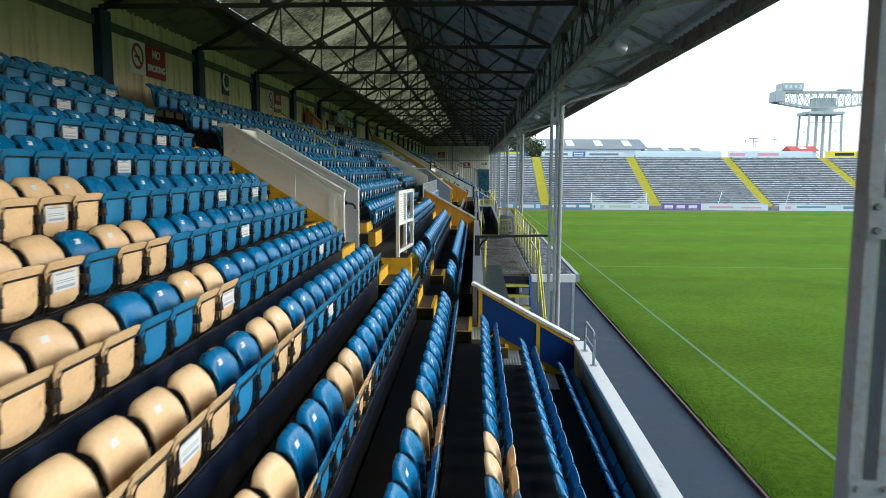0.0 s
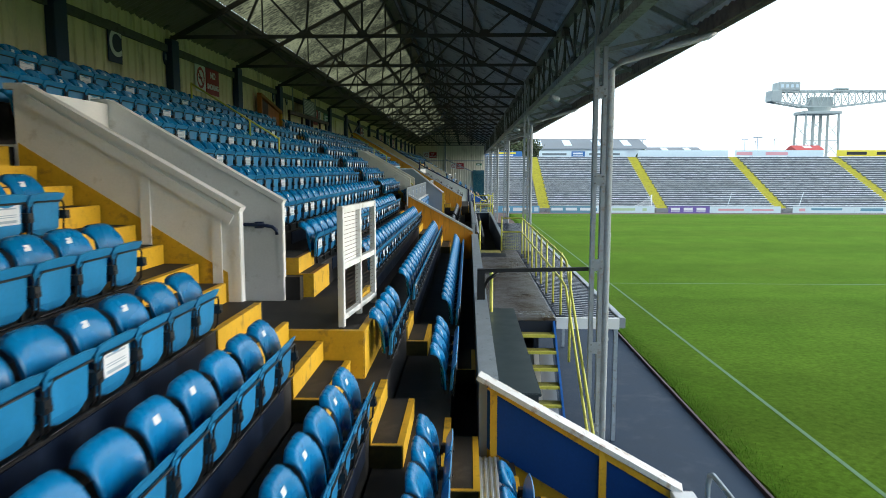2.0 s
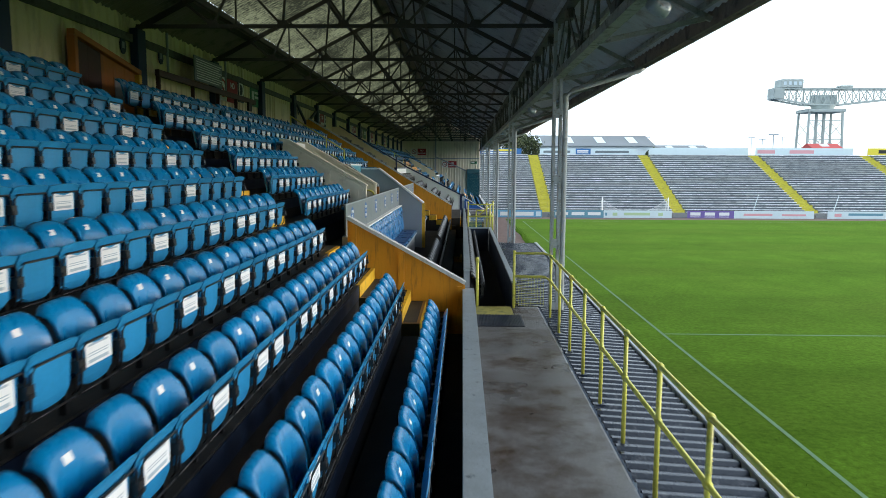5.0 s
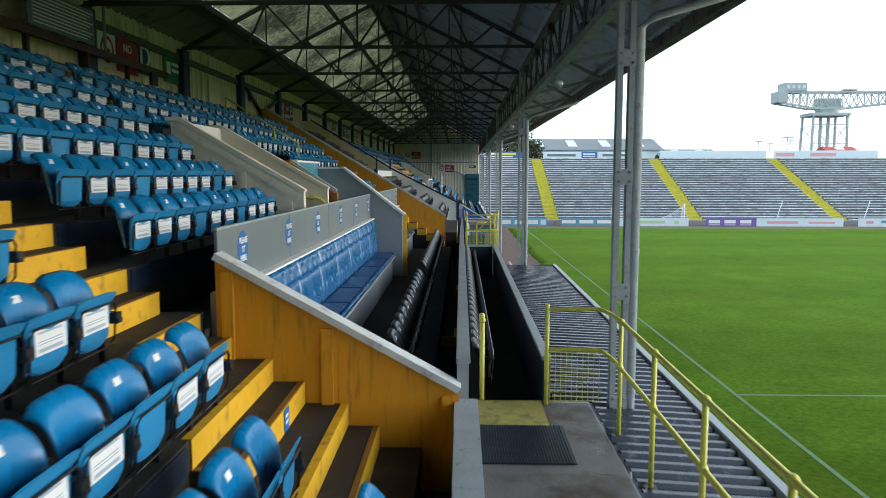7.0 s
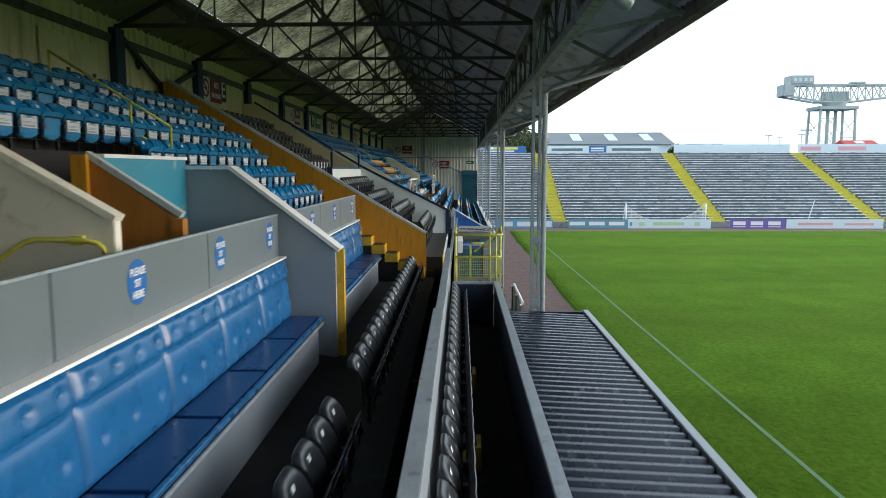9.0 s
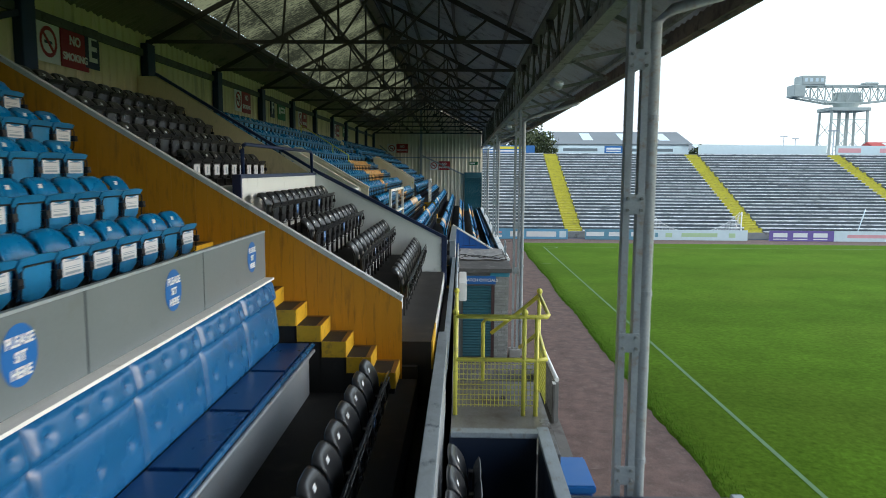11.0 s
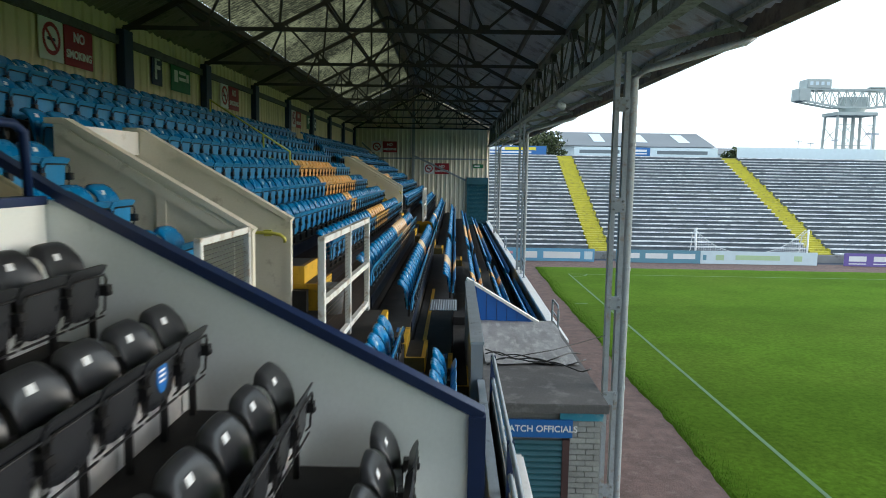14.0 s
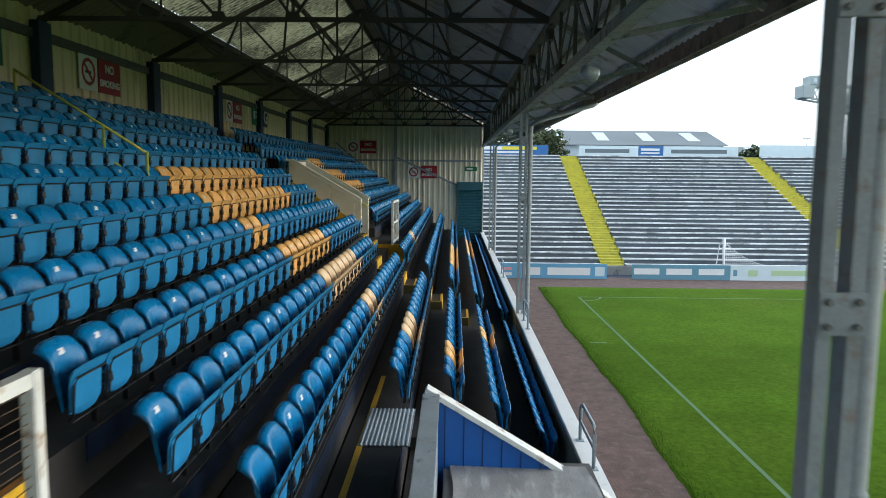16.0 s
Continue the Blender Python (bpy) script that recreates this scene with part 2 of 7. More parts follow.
FOLIAGE = mat("foliage", (0.05, 0.07, 0.025), 0.8, vary=0.4, scale=0.5, bump=0.0, island=0.4)
SHED_ROOF = mat("pale_shed_roof", (0.17, 0.19, 0.20), 0.7, vary=0.2, scale=0.1, bump=0.0)
# blue riser paint with the shade below the seats in its colour
RISER_SHADE_BLUE = mat("shaded_blue_riser_paint", (0.003, 0.012, 0.038), 0.5, vary=0.2, scale=2, bump=0.08, dirt=(0.02, 0.04, 0.09), dirt_amount=0.3)
PILASTER = mat("deep_blue_casing_paint", (0.005, 0.026, 0.070), 0.5, vary=0.2, scale=3, bump=0.06)
RUST = mat("rusty_mesh", (0.075, 0.045, 0.028), 0.8, vary=0.3, bump=0.1)


def grass_material():
    """Short turf: soft mowing bands, yellowed patches, fine blades that catch light at low angles."""
    m = mat("mown_grass", (0.050, 0.095, 0.008), 1.0, vary=0.30, scale=0.55, grain=26, bump=0.5, spec=0.0)
    n, l = m.node_tree.nodes, m.node_tree.links
    b = n["Principled BSDF"]
    src = b.inputs["Base Color"].links[0].from_socket
    tc = n.new("ShaderNodeTexCoord")
    wave = n.new("ShaderNodeTexWave"); wave.wave_type, wave.bands_direction = "BANDS", "Y"
    wave.inputs["Scale"].default_value, wave.inputs["Distortion"].default_value, wave.inputs["Detail"].default_value, wave.inputs["Detail Scale"].default_value = 0.028, 0.8, 3, 0.8
    l.new(tc.outputs["Object"], wave.inputs["Vector"])
    mr = n.new("ShaderNodeMapRange"); mr.inputs["From Min"].default_value, mr.inputs["From Max"].default_value = 0.35, 0.65
    mr.inputs["To Min"].default_value, mr.inputs["To Max"].default_value = 0.90, 1.10
    l.new(wave.outputs[0], mr.inputs[0])
    sc = n.new("ShaderNodeVectorMath"); sc.operation = "SCALE"
    l.new(src, sc.inputs[0]); l.new(mr.outputs[0], sc.inputs["Scale"])
    # worn, yellower patches and small dark tufts
    patch, pr, px = n.new("ShaderNodeTexNoise"), n.new("ShaderNodeMapRange"), n.new("ShaderNodeMix")
    patch.inputs["Scale"].default_value, patch.inputs["Detail"].default_value = 0.16, 7
    l.new(tc.outputs["Object"], patch.inputs["Vector"])
    pr.inputs["From Min"].default_value, pr.inputs["From Max"].default_value, pr.inputs["To Max"].default_value = 0.46, 0.72, 0.5
    l.new(patch.outputs[0], pr.inputs[0]); px.data_type = "RGBA"
    l.new(pr.outputs[0], px.inputs[0]); l.new(sc.outputs[0], px.inputs[6]); px.inputs[7].default_value = (0.074, 0.104, 0.014, 1)
    tuft, tr, ts = n.new("ShaderNodeTexNoise"), n.new("ShaderNodeMapRange"), n.new("ShaderNodeVectorMath")
    tuft.inputs["Scale"].default_value, tuft.inputs["Detail"].default_value, tuft.inputs["Roughness"].default_value = 7.0, 6, 0.75
    l.new(tc.outputs["Object"], tuft.inputs["Vector"])
    tr.inputs["From Min"].default_value, tr.inputs["From Max"].default_value, tr.inputs["To Min"].default_value, tr.inputs["To Max"].default_value = 0.32, 0.68, 0.55, 1.24
    l.new(tuft.outputs[0], tr.inputs[0]); ts.operation = "SCALE"
    l.new(px.outputs[2], ts.inputs[0]); l.new(tr.outputs[0], ts.inputs["Scale"])
    l.new(ts.outputs[0], b.inputs["Base Color"])
    b.inputs["Sheen Weight"].default_value, b.inputs["Sheen Roughness"].default_value = 0.17, 0.35
    b.inputs["Sheen Tint"].default_value = (0.45, 0.85, 0.20, 1)
    return m


GRASS = grass_material()


def skylight_material():
    """Old corrugated plastic: light through it, mossy dark specks, and bands in the colour that draw out the
    corrugations.
    """
    m = bpy.data.materials.new("dirty_translucent_sheet")
    m.use_nodes = True
    n, l = m.node_tree.nodes, m.node_tree.links
    n.clear()
    out, tr, df, mx = n.new("ShaderNodeOutputMaterial"), n.new("ShaderNodeBsdfTranslucent"), n.new("ShaderNodeBsdfDiffuse"), n.new("ShaderNodeMixShader")
    tc, mp = n.new("ShaderNodeTexCoord"), n.new("ShaderNodeMapping")
    mp.inputs["Scale"].default_value = (3.0, 9.0, 3.0)
    l.new(tc.outputs["Object"], mp.inputs[0])
    speck, broad, ribs = n.new("ShaderNodeTexNoise"), n.new("ShaderNodeTexNoise"), n.new("ShaderNodeTexWave")
    speck.inputs["Scale"].default_value, speck.inputs["Detail"].default_value, speck.inputs["Roughness"].default_value = 2.6, 5, 0.7
    broad.inputs["Scale"].default_value, broad.inputs["Detail"].default_value = 0.45, 4
    ribs.wave_type, ribs.bands_direction = "BANDS", "Y"
    ribs.inputs["Scale"].default_value, ribs.inputs["Distortion"].default_value = 1.963, 0.3      # one band to a corrugation
    l.new(mp.outputs[0], speck.inputs["Vector"]); l.new(tc.outputs["Object"], broad.inputs["Vector"]); l.new(tc.outputs["Object"], ribs.inputs["Vector"])
    def scaled(src, k, c):
        q = n.new("ShaderNodeMath"); q.operation = "MULTIPLY_ADD"; q.inputs[1].default_value, q.inputs[2].default_value = k, c
        l.new(src, q.inputs[0]); return q.outputs[0]
    add, add2 = n.new("ShaderNodeMath"), n.new("ShaderNodeMath")
    l.new(scaled(speck.outputs[0], 1.7, -0.85), add.inputs[0]); l.new(scaled(ribs.outputs[0], 0.40, -0.20), add.inputs[1])
    l.new(add.outputs[0], add2.inputs[0]); l.new(scaled(broad.outputs[0], 1.3, -0.25), add2.inputs[1])
    rp = n.new("ShaderNodeMapRange"); rp.inputs["From Min"].default_value, rp.inputs["From Max"].default_value = 0.12, 0.52
    l.new(add2.outputs[0], rp.inputs[0])
    cm = n.new("ShaderNodeMix"); cm.data_type = "RGBA"
    cm.inputs[6].default_value, cm.inputs[7].default_value = (0.030, 0.029, 0.017, 1), (0.245, 0.228, 0.122, 1)
    l.new(rp.outputs[0], cm.inputs[0]); l.new(cm.outputs[2], tr.inputs[0])
    df.inputs[0].default_value = (0.06, 0.06, 0.045, 1)
    mx.inputs[0].default_value = 0.2
    l.new(tr.outputs[0], mx.inputs[1]); l.new(df.outputs[0], mx.inputs[2]); l.new(mx.outputs[0], out.inputs[0])
    return m


SKYLIGHT = skylight_material()


# ---- shaping helpers ----
def link(name, bm, material, parent=None, label=""):
    me = bpy.data.meshes.new(name)
    bm.normal_update()
    bm.to_mesh(me)
    bm.free()
    mats = material if isinstance(material, (list, tuple)) else [material]
    for m in mats:
        me.materials.append(m)
    ob = new(name, me)
    if parent:
        ob.parent = parent
    if label:
        ob["label"] = label
    return ob


def part(name, bm, material, parent, label=""):
    return link(name, bm, material, parent, label)


def box(bm, x0, x1, y0, y1, z0, z1, mi=0, bevel=0.0):
    vs = [bm.verts.new((x, y, z)) for x in (x0, x1) for y in (y0, y1) for z in (z0, z1)]
    fs = []
    for q in ((0, 1, 3, 2), (4, 6, 7, 5), (0, 4, 5, 1), (2, 3, 7, 6), (0, 2, 6, 4), (1, 5, 7, 3)):
        f = bm.faces.new([vs[i] for i in q]); f.material_index = mi; fs.append(f)
    if bevel:
        es = list({e for f in fs for e in f.edges})
        r = bmesh.ops.bevel(bm, geom=es, offset=bevel, segments=2, affect="EDGES")
        for f in r["faces"]:
            f.material_index = mi
    return vs


def prism(bm, pts, a0, a1, axis="y", mi=0):
    """A polygon in the plane across axis, carried from a0 to a1."""
    def place(p, a):
        return {"y": (p[0], a, p[1]), "x": (a, p[0], p[1]), "z": (p[0], p[1], a)}[axis]
    lo, hi = [bm.verts.new(place(p, a0)) for p in pts], [bm.verts.new(place(p, a1)) for p in pts]
    fs = [bm.faces.new(lo), bm.faces.new(hi[::-1])]
    n = len(pts)
    for i in range(n):
        fs.append(bm.faces.new((lo[i], hi[i], hi[(i + 1) % n], lo[(i + 1) % n])))
    for f in fs:
        f.material_index = mi
    bmesh.ops.recalc_face_normals(bm, faces=fs)
    return fs


def bar(bm, p, q, w, h=None, mi=0):
    """A square-sectioned bar from p to q, w wide and h deep."""
    h = h or w
    p, q = Vector(p), Vector(q)
    d = (q - p).normalized()
    up = Vector((0, 0, 1)) if abs(d.z) < 0.95 else Vector((0, 1, 0))
    s = d.cross(up).normalized(); u = s.cross(d)
    ends = [[bm.verts.new(c + s * a * w / 2 + u * b * h / 2) for a, b in ((-1, -1), (1, -1), (1, 1), (-1, 1))] for c in (p, q)]
    for i in range(4):
        f = bm.faces.new((ends[0][i], ends[0][(i + 1) % 4], ends[1][(i + 1) % 4], ends[1][i])); f.material_index = mi
    for e in (ends[0][::-1], ends[1]):
        bm.faces.new(e).material_index = mi


def tube(bm, pts, r, n=10, mi=0):
    """A round pipe through pts."""
    pts = [Vector(p) for p in pts]
    rings = []
    for i, c in enumerate(pts):
        d = ((pts[min(i + 1, len(pts) - 1)] - pts[max(i - 1, 0)])).normalized()
        up = Vector((0, 0, 1)) if abs(d.z) < 0.9 else Vector((0, 1, 0))
        s = d.cross(up).normalized(); u = s.cross(d)
        k = 1.0
        if 0 < i < len(pts) - 1:
            k = 1 / max(0.5, math.cos((pts[i] - pts[i - 1]).angle(pts[i + 1] - pts[i]) / 2))
        rings.append([bm.verts.new(c + (s * math.cos(2 * math.pi * j / n) + u * math.sin(2 * math.pi * j / n)) * r * k) for j in range(n)])
    for a, b in zip(rings, rings[1:]):
        for j in range(n):
            f = bm.faces.new((a[j], a[(j + 1) % n], b[(j + 1) % n], b[j])); f.smooth = True; f.material_index = mi
    bm.faces.new(rings[0][::-1]).material_index = mi
    bm.faces.new(rings[-1]).material_index = mi


def empty(name, label, category, at=(0, 0, 0), group="", kind=""):
    ob = new(name)
    ob.location = at
    return tagged(ob, label, category, group, kind)


def structure(name, bm, material, label=""):
    return tagged(link(name, bm, material), label, "", "", "structure")


def words(text, size, depth=0.004, bold=0.0):
    """A mesh of lettering, its lower middle at the origin, facing -y."""
    c = bpy.data.curves.new("lettering", "FONT")
    c.body, c.size, c.extrude, c.offset, c.align_x = text, size, depth, bold, "CENTER"
    o = bpy.data.objects.new("lettering", c)
    scene.collection.objects.link(o)
    me = bpy.data.meshes.new_from_object(o.evaluated_get(bpy.context.evaluated_depsgraph_get()))
    bpy.data.objects.remove(o)
    bpy.data.curves.remove(c)
    return me


def letter(name, text, size, material, parent, m, bold=0.0, stretch=1.0):
    me = words(text, size, 0.004, bold)
    me.materials.clear()
    me.materials.append(material)
    ob = new(name, me)
    ob.parent = parent
    ob.matrix_basis = m @ Matrix.Diagonal((stretch, 1, 1, 1))
    return ob


FACE_PITCH = pose(0, 0, 0, 90, 0, 90)      # lettering upright, read from the +x side
FACE_NEAR = pose(0, 0, 0, 90, 0, 0)        # read from the -y side

# ---- the plan ----
# rows of seats climb from the pitch (x) to the back wall; row 0 is the first above the front parapet
TREAD, RISE = 0.63, 0.395
PITCH_Z = 0.45
FIRST, LAST = -24.0, 98.0          # ends of the stand
BACK_X = -6.35


def row_x(i):
    if i < 2:                       # the lower rows stand a little wider
        return 0.196 - TREAD * 2 + 0.655 * (2 - i)
    return 0.196 - TREAD * i


def row_z(i):
    return 3.24 + RISE * i


BAY = 14.0 / 3
FRAMES = [13.4 + BAY * k for k in range(-8, 19)]
POSTS = [-24.5, -10.5, 3.45, 17.47, 31.63, 45.7, 59.95, 74.2, 88.4]
EDGE = 0.22           # front edge of a tread, before its row
LIFT = 0.17           # treads over the rows' datum


def tread_z(i):
    return row_z(i) + LIFT

# ---- ground ----
bm = bmesh.new()
box(bm, -400, 400, -400, 900, PITCH_Z - 0.6, PITCH_Z - 0.06)
tagged(structure("ground", bm, TRACK, "dark blue-grey tarmac ground round the pitch"), category="ground")
bm = bmesh.new()
box(bm, -8, 75, 45.2, 97.0, PITCH_Z - 0.05, PITCH_Z - 0.012)
tagged(structure("gravel_track", bm, GRAVEL, "reddish-brown ash track beside the pitch"), category="track")


def edge_x(y):
    """The near edge of the grass, drawing in towards the far end."""
    return 5.92 - 0.0045 * y


def touch_x(y):
    return 7.86 - 0.0089 * y


def pitch():
    bm = bmesh.new()
    rng = random.Random(3)
    x0, x1, y0, y1 = edge_x(93.2), 73.0, -22.0, 93.2
    edge = []
    n = 460
    for k in range(n + 1):
        y = y0 + (y1 - y0) * k / n
        edge.append((edge_x(y) + (0.16 if y > 46 else 0.04) * (noise.noise((y * 0.22, 0, 0))) + 0.035 * rng.uniform(-1, 1), y))
    far = []
    for k in range(200):
        x = x0 + 0.3 + (x1 - x0) * k / 200
        far.append((x, y1 + 0.03 * rng.uniform(-1, 1)))
    top = edge + far + [(x1, y1), (x1, y0)]
    vs = [bm.verts.new((x, y, PITCH_Z + 0.02)) for x, y in top]
    lo = [bm.verts.new((x - (0.22 if 46 < y < y1 - 0.1 and x < x0 + 3 else 0.0), y, PITCH_Z - 0.06)) for x, y in top]
    f = bm.faces.new(vs)
    for i in range(len(vs)):
        j = (i + 1) % len(vs)
        bm.faces.new((vs[i], lo[i], lo[j], vs[j]))
    bmesh.ops.recalc_face_normals(bm, faces=bm.faces)
    bmesh.ops.triangulate(bm, faces=[f])
    tagged(structure("football_pitch", bm, GRASS, "mown green football pitch with faint mowing bands"), category="grass pitch")
    # blades along the near edge
    bm = bmesh.new()
    for k in range(26000):
        y = rng.uniform(2, 93)
        x = edge_x(y) + (0.16 if y > 46 else 0.04) * noise.noise((y * 0.22, 0, 0)) + abs(rng.gauss(0, 0.28)) - (0.10 if y > 46 else 0.03)
        h, a = rng.uniform(0.025, 0.06), rng.uniform(0, math.pi)
        dx, dy = 0.006 * math.cos(a), 0.006 * math.sin(a)
        lx, ly = rng.uniform(-0.03, 0.03), rng.uniform(-0.03, 0.03)
        bm.faces.new([bm.verts.new(p) for p in ((x - dx, y - dy, PITCH_Z + 0.015), (x + dx, y + dy, PITCH_Z + 0.015), (x + lx, y + ly, PITCH_Z + 0.02 + h))])
    tagged(link("grass_blades", bm, BLADE), "tufts of grass along the pitch edge", "grass", kind="stuff")
    bm = bmesh.new()
    z = PITCH_Z + 0.0245
    TX, GY, CY = touch_x(90.3), 90.3, 40.15
    def strip(a, b, c, d):
        bm.faces.new([bm.verts.new((x, y, z)) for x, y in ((a, c), (b, c), (b, d), (a, d))])
    bm.faces.new([bm.verts.new((touch_x(y) + d, y, z)) for y, d in ((-14, -0.05), (-14, 0.05), (GY, 0.05), (GY, -0.05))])
    strip(TX - 0.05, 72, GY - 0.05, GY + 0.05)
    strip(touch_x(CY), 72, CY - 0.05, CY + 0.05)
    def ring(ox, oy, r, a0, a1, n):
        pr = None
        for k in range(n + 1):
            a = a0 + (a1 - a0) * k / n
            p = [bm.verts.new((ox + q * math.cos(a), oy + q * math.sin(a), z + 0.001)) for q in (r - 0.05, r + 0.05)]
            if pr:
                bm.faces.new((pr[0], pr[1], p[1], p[0]))
            pr = p
    ring(TX, GY, 1.0, -math.pi / 2, 0, 12)
    strip(touch_x(81.15) - 1.3, touch_x(81.15) - 0.7, 81.10, 81.20)
    bmesh.ops.recalc_face_normals(bm, faces=bm.faces)
    for f in bm.faces:
        if f.normal.z < 0:
            f.normal_flip()
    tagged(structure("pitch_markings", bm, CHALK, "faded white painted pitch lines"), category="line marking")


pitch()

# ---- stand: terrace, walls ----
WELLS = [(13.27, 14.92), (34.42, 36.4), (57.7, 59.45), (77.3, 79.1)]     # stair wells of the vomitories
WELL_ROWS = range(3, 7)


def minus(spans, cuts):
    """The stretches left of spans when cuts are taken out."""
    for c0, c1 in cuts:
        left = []
        for a, b in spans:
            if c1 <= a or c0 >= b:
                left.append((a, b))
                continue
            if a < c0:
                left.append((a, c0))
            if c1 < b:
                left.append((c1, b))
        spans = left
    return spans


BOX = (29.4, 48.25)        # the press box
ENC = (48.35, 55.0)        # the enclosure of black seats


def terrace():
    for i in range(-3, 10):
        bm = bmesh.new()
        x1, z = row_x(i) + EDGE, tread_z(i)
        flat = row_z(i)                 # floors of the boxes keep the lower level
        x0 = x1 - TREAD
        if i == 9:
            x0 = BACK_X
        spans = [(FIRST, LAST)]
        if i < 0:
            spans = [(FIRST, 13.0), (65.5, LAST)]
        if i in WELL_ROWS:
            spans = minus(spans, WELLS)
        if i in (0, 1, 2):
            spans = minus(spans, [BOX, ENC])
        if i == 4:
            spans = minus(spans, [(37.9, 40.42)])
        if i == 3:
            spans = minus(spans, [BOX, ENC])
            box(bm, x0, -1.47, BOX[0], WELLS[1][0], flat - 0.9, flat)
            box(bm, x0, -1.47, WELLS[1][1], 37.9, flat - 0.9, flat)
            box(bm, x0, -1.47, 40.45, BOX[1], flat - 0.9, flat)
        if i == 0:
            box(bm, -1.46, x1, BOX[0], BOX[1], flat - 0.9, flat)
        if i == -1:
            box(bm, x0, 0.77, 13.0, 48.3, flat - 0.7, flat)
            box(bm, x0, 0.77, 55.0, 65.5, flat - 0.7, flat)
        risers = []
        for y0, y1 in spans:
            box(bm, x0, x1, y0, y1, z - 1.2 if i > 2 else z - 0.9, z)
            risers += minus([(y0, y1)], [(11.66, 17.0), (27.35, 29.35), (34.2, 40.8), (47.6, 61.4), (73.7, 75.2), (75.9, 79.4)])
        st = structure("terrace_step_%d" % (i + 4), bm, STEP_DARK, "dark concrete terrace step, blackened for the shade under the seats")
        for y0, y1 in risers:
            y0, y1 = y0 + 0.02, y1 - 0.02
            n = max(1, int((y1 - y0) / 3.0))
            for k in range(n):
                bm = bmesh.new()
                a, b = y0 + (y1 - y0) * k / n, y0 + (y1 - y0) * (k + 1) / n
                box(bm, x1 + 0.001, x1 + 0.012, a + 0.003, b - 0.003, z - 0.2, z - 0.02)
                part("riser_board", bm, RISER_SHADE_BLUE, st, "blue-painted riser board, darkened for the shade under the seats")
    bm = bmesh.new()
    box(bm, -0.015, 0.05, 61.3, 66.85, tread_z(0) + 0.0005, tread_z(0) + 0.005)
    structure("trim_step_edge", bm, YELLOW, "worn yellow line on a step edge")


ENC_X, ENC_Z = (-0.02, -0.72, -1.45, -2.11), (3.74, 4.13, 4.52, 4.89)


def enclosure_steps():
    bm = bmesh.new()
    box(bm, 0.66, 0.79, ENC[0], ENC[1], 2.6, 3.35)
    structure("floor_enclosure", bm, STEP_DARK, "dark floor before the black seats")
    for k in range(4):
        bm = bmesh.new()
        front = ENC_X[k - 1] + 0.07 if k else 0.655
        back = ENC_X[k] + 0.07 if k < 3 else -2.3
        box(bm, back, front, ENC[0], ENC[1], 2.8, ENC_Z[k])
        structure("floor_enclosure_step_%d" % (k + 1), bm, STEP_DARK, "dark step of the black seat enclosure")
        bm = bmesh.new()
        low = ENC_Z[k - 1] if k else 3.35
        box(bm, front + 0.001, front + 0.015, 49.55, ENC[1] - 0.01, low + 0.002, ENC_Z[k] - 0.02)
        structure("trim_white_riser_%d" % (k + 1), bm, WHITE, "white-painted riser under the black seats")
        bm = bmesh.new()
        box(bm, front + 0.001, front + 0.02, ENC[0], 49.54, low + 0.002, ENC_Z[k] + 0.004)
        structure("trim_yellow_riser_%d" % (k + 1), bm, YELLOW, "yellow-painted riser at the end of the step")


enclosure_steps()
terrace()


def ribbed(a0, a1, pitch, depth):
    """Corrugated sheet: trapezoid ribs along a run."""
    n = int((a1 - a0) / pitch)
    pts = []
    for k in range(n):
        for f, d in ((0.0, 0), (0.55, 0), (0.65, depth), (0.9, depth)):
            pts.append((a0 + (k + f) * pitch, d))
    return pts


def back_wall():
    bm = bmesh.new()
    pts = ribbed(FIRST, LAST, 0.33, 0.03)
    prev = None
    for y, d in pts:
        p = [bm.verts.new((BACK_X + d, y, z)) for z in (6.5, 9.25)]
        if prev:
            bm.faces.new((prev[0], p[0], p[1], prev[1]))
        prev = p
    box(bm, BACK_X - 0.25, BACK_X - 0.02, FIRST, LAST, -1, 9.3)
    structure("wall_back", bm, CREAM, "cream ribbed sheet wall behind the top row")
    bm = bmesh.new()
    box(bm, BACK_X + 0.02, BACK_X + 0.1, FIRST, LAST, 8.62, 8.78)
    structure("trim_wall_rail", bm, GIRDER_DARK, "dark steel rail along the back wall")
    for y in FRAMES:
        bm = bmesh.new()
        box(bm, BACK_X + 0.03, BACK_X + 0.2, y - 0.2, y + 0.2, 6.9, 8.92, bevel=0.01)
        structure("trim_pilaster", bm, PILASTER, "dark blue steel column casing on the back wall")


back_wall()
bm = bmesh.new()
ya, yb = FRAMES[15] + 0.2, FRAMES[16] - 0.2
ym = (ya + yb) / 2
for a, b, c, d in ((ya, 8.8, ym, 7.9), (ym, 7.9, yb, 8.6), (ya, 7.2, ym, 7.9)):
    bar(bm, (BACK_X + 0.12, a, b), (BACK_X + 0.12, c, d), 0.08, 0.1)
box(bm, BACK_X + 0.08, BACK_X + 0.16, ym - 0.2, ym + 0.2, 7.75, 8.05)
structure("trim_wall_bracing", bm, NAVY_DARK, "dark blue diagonal bracing on the back wall")


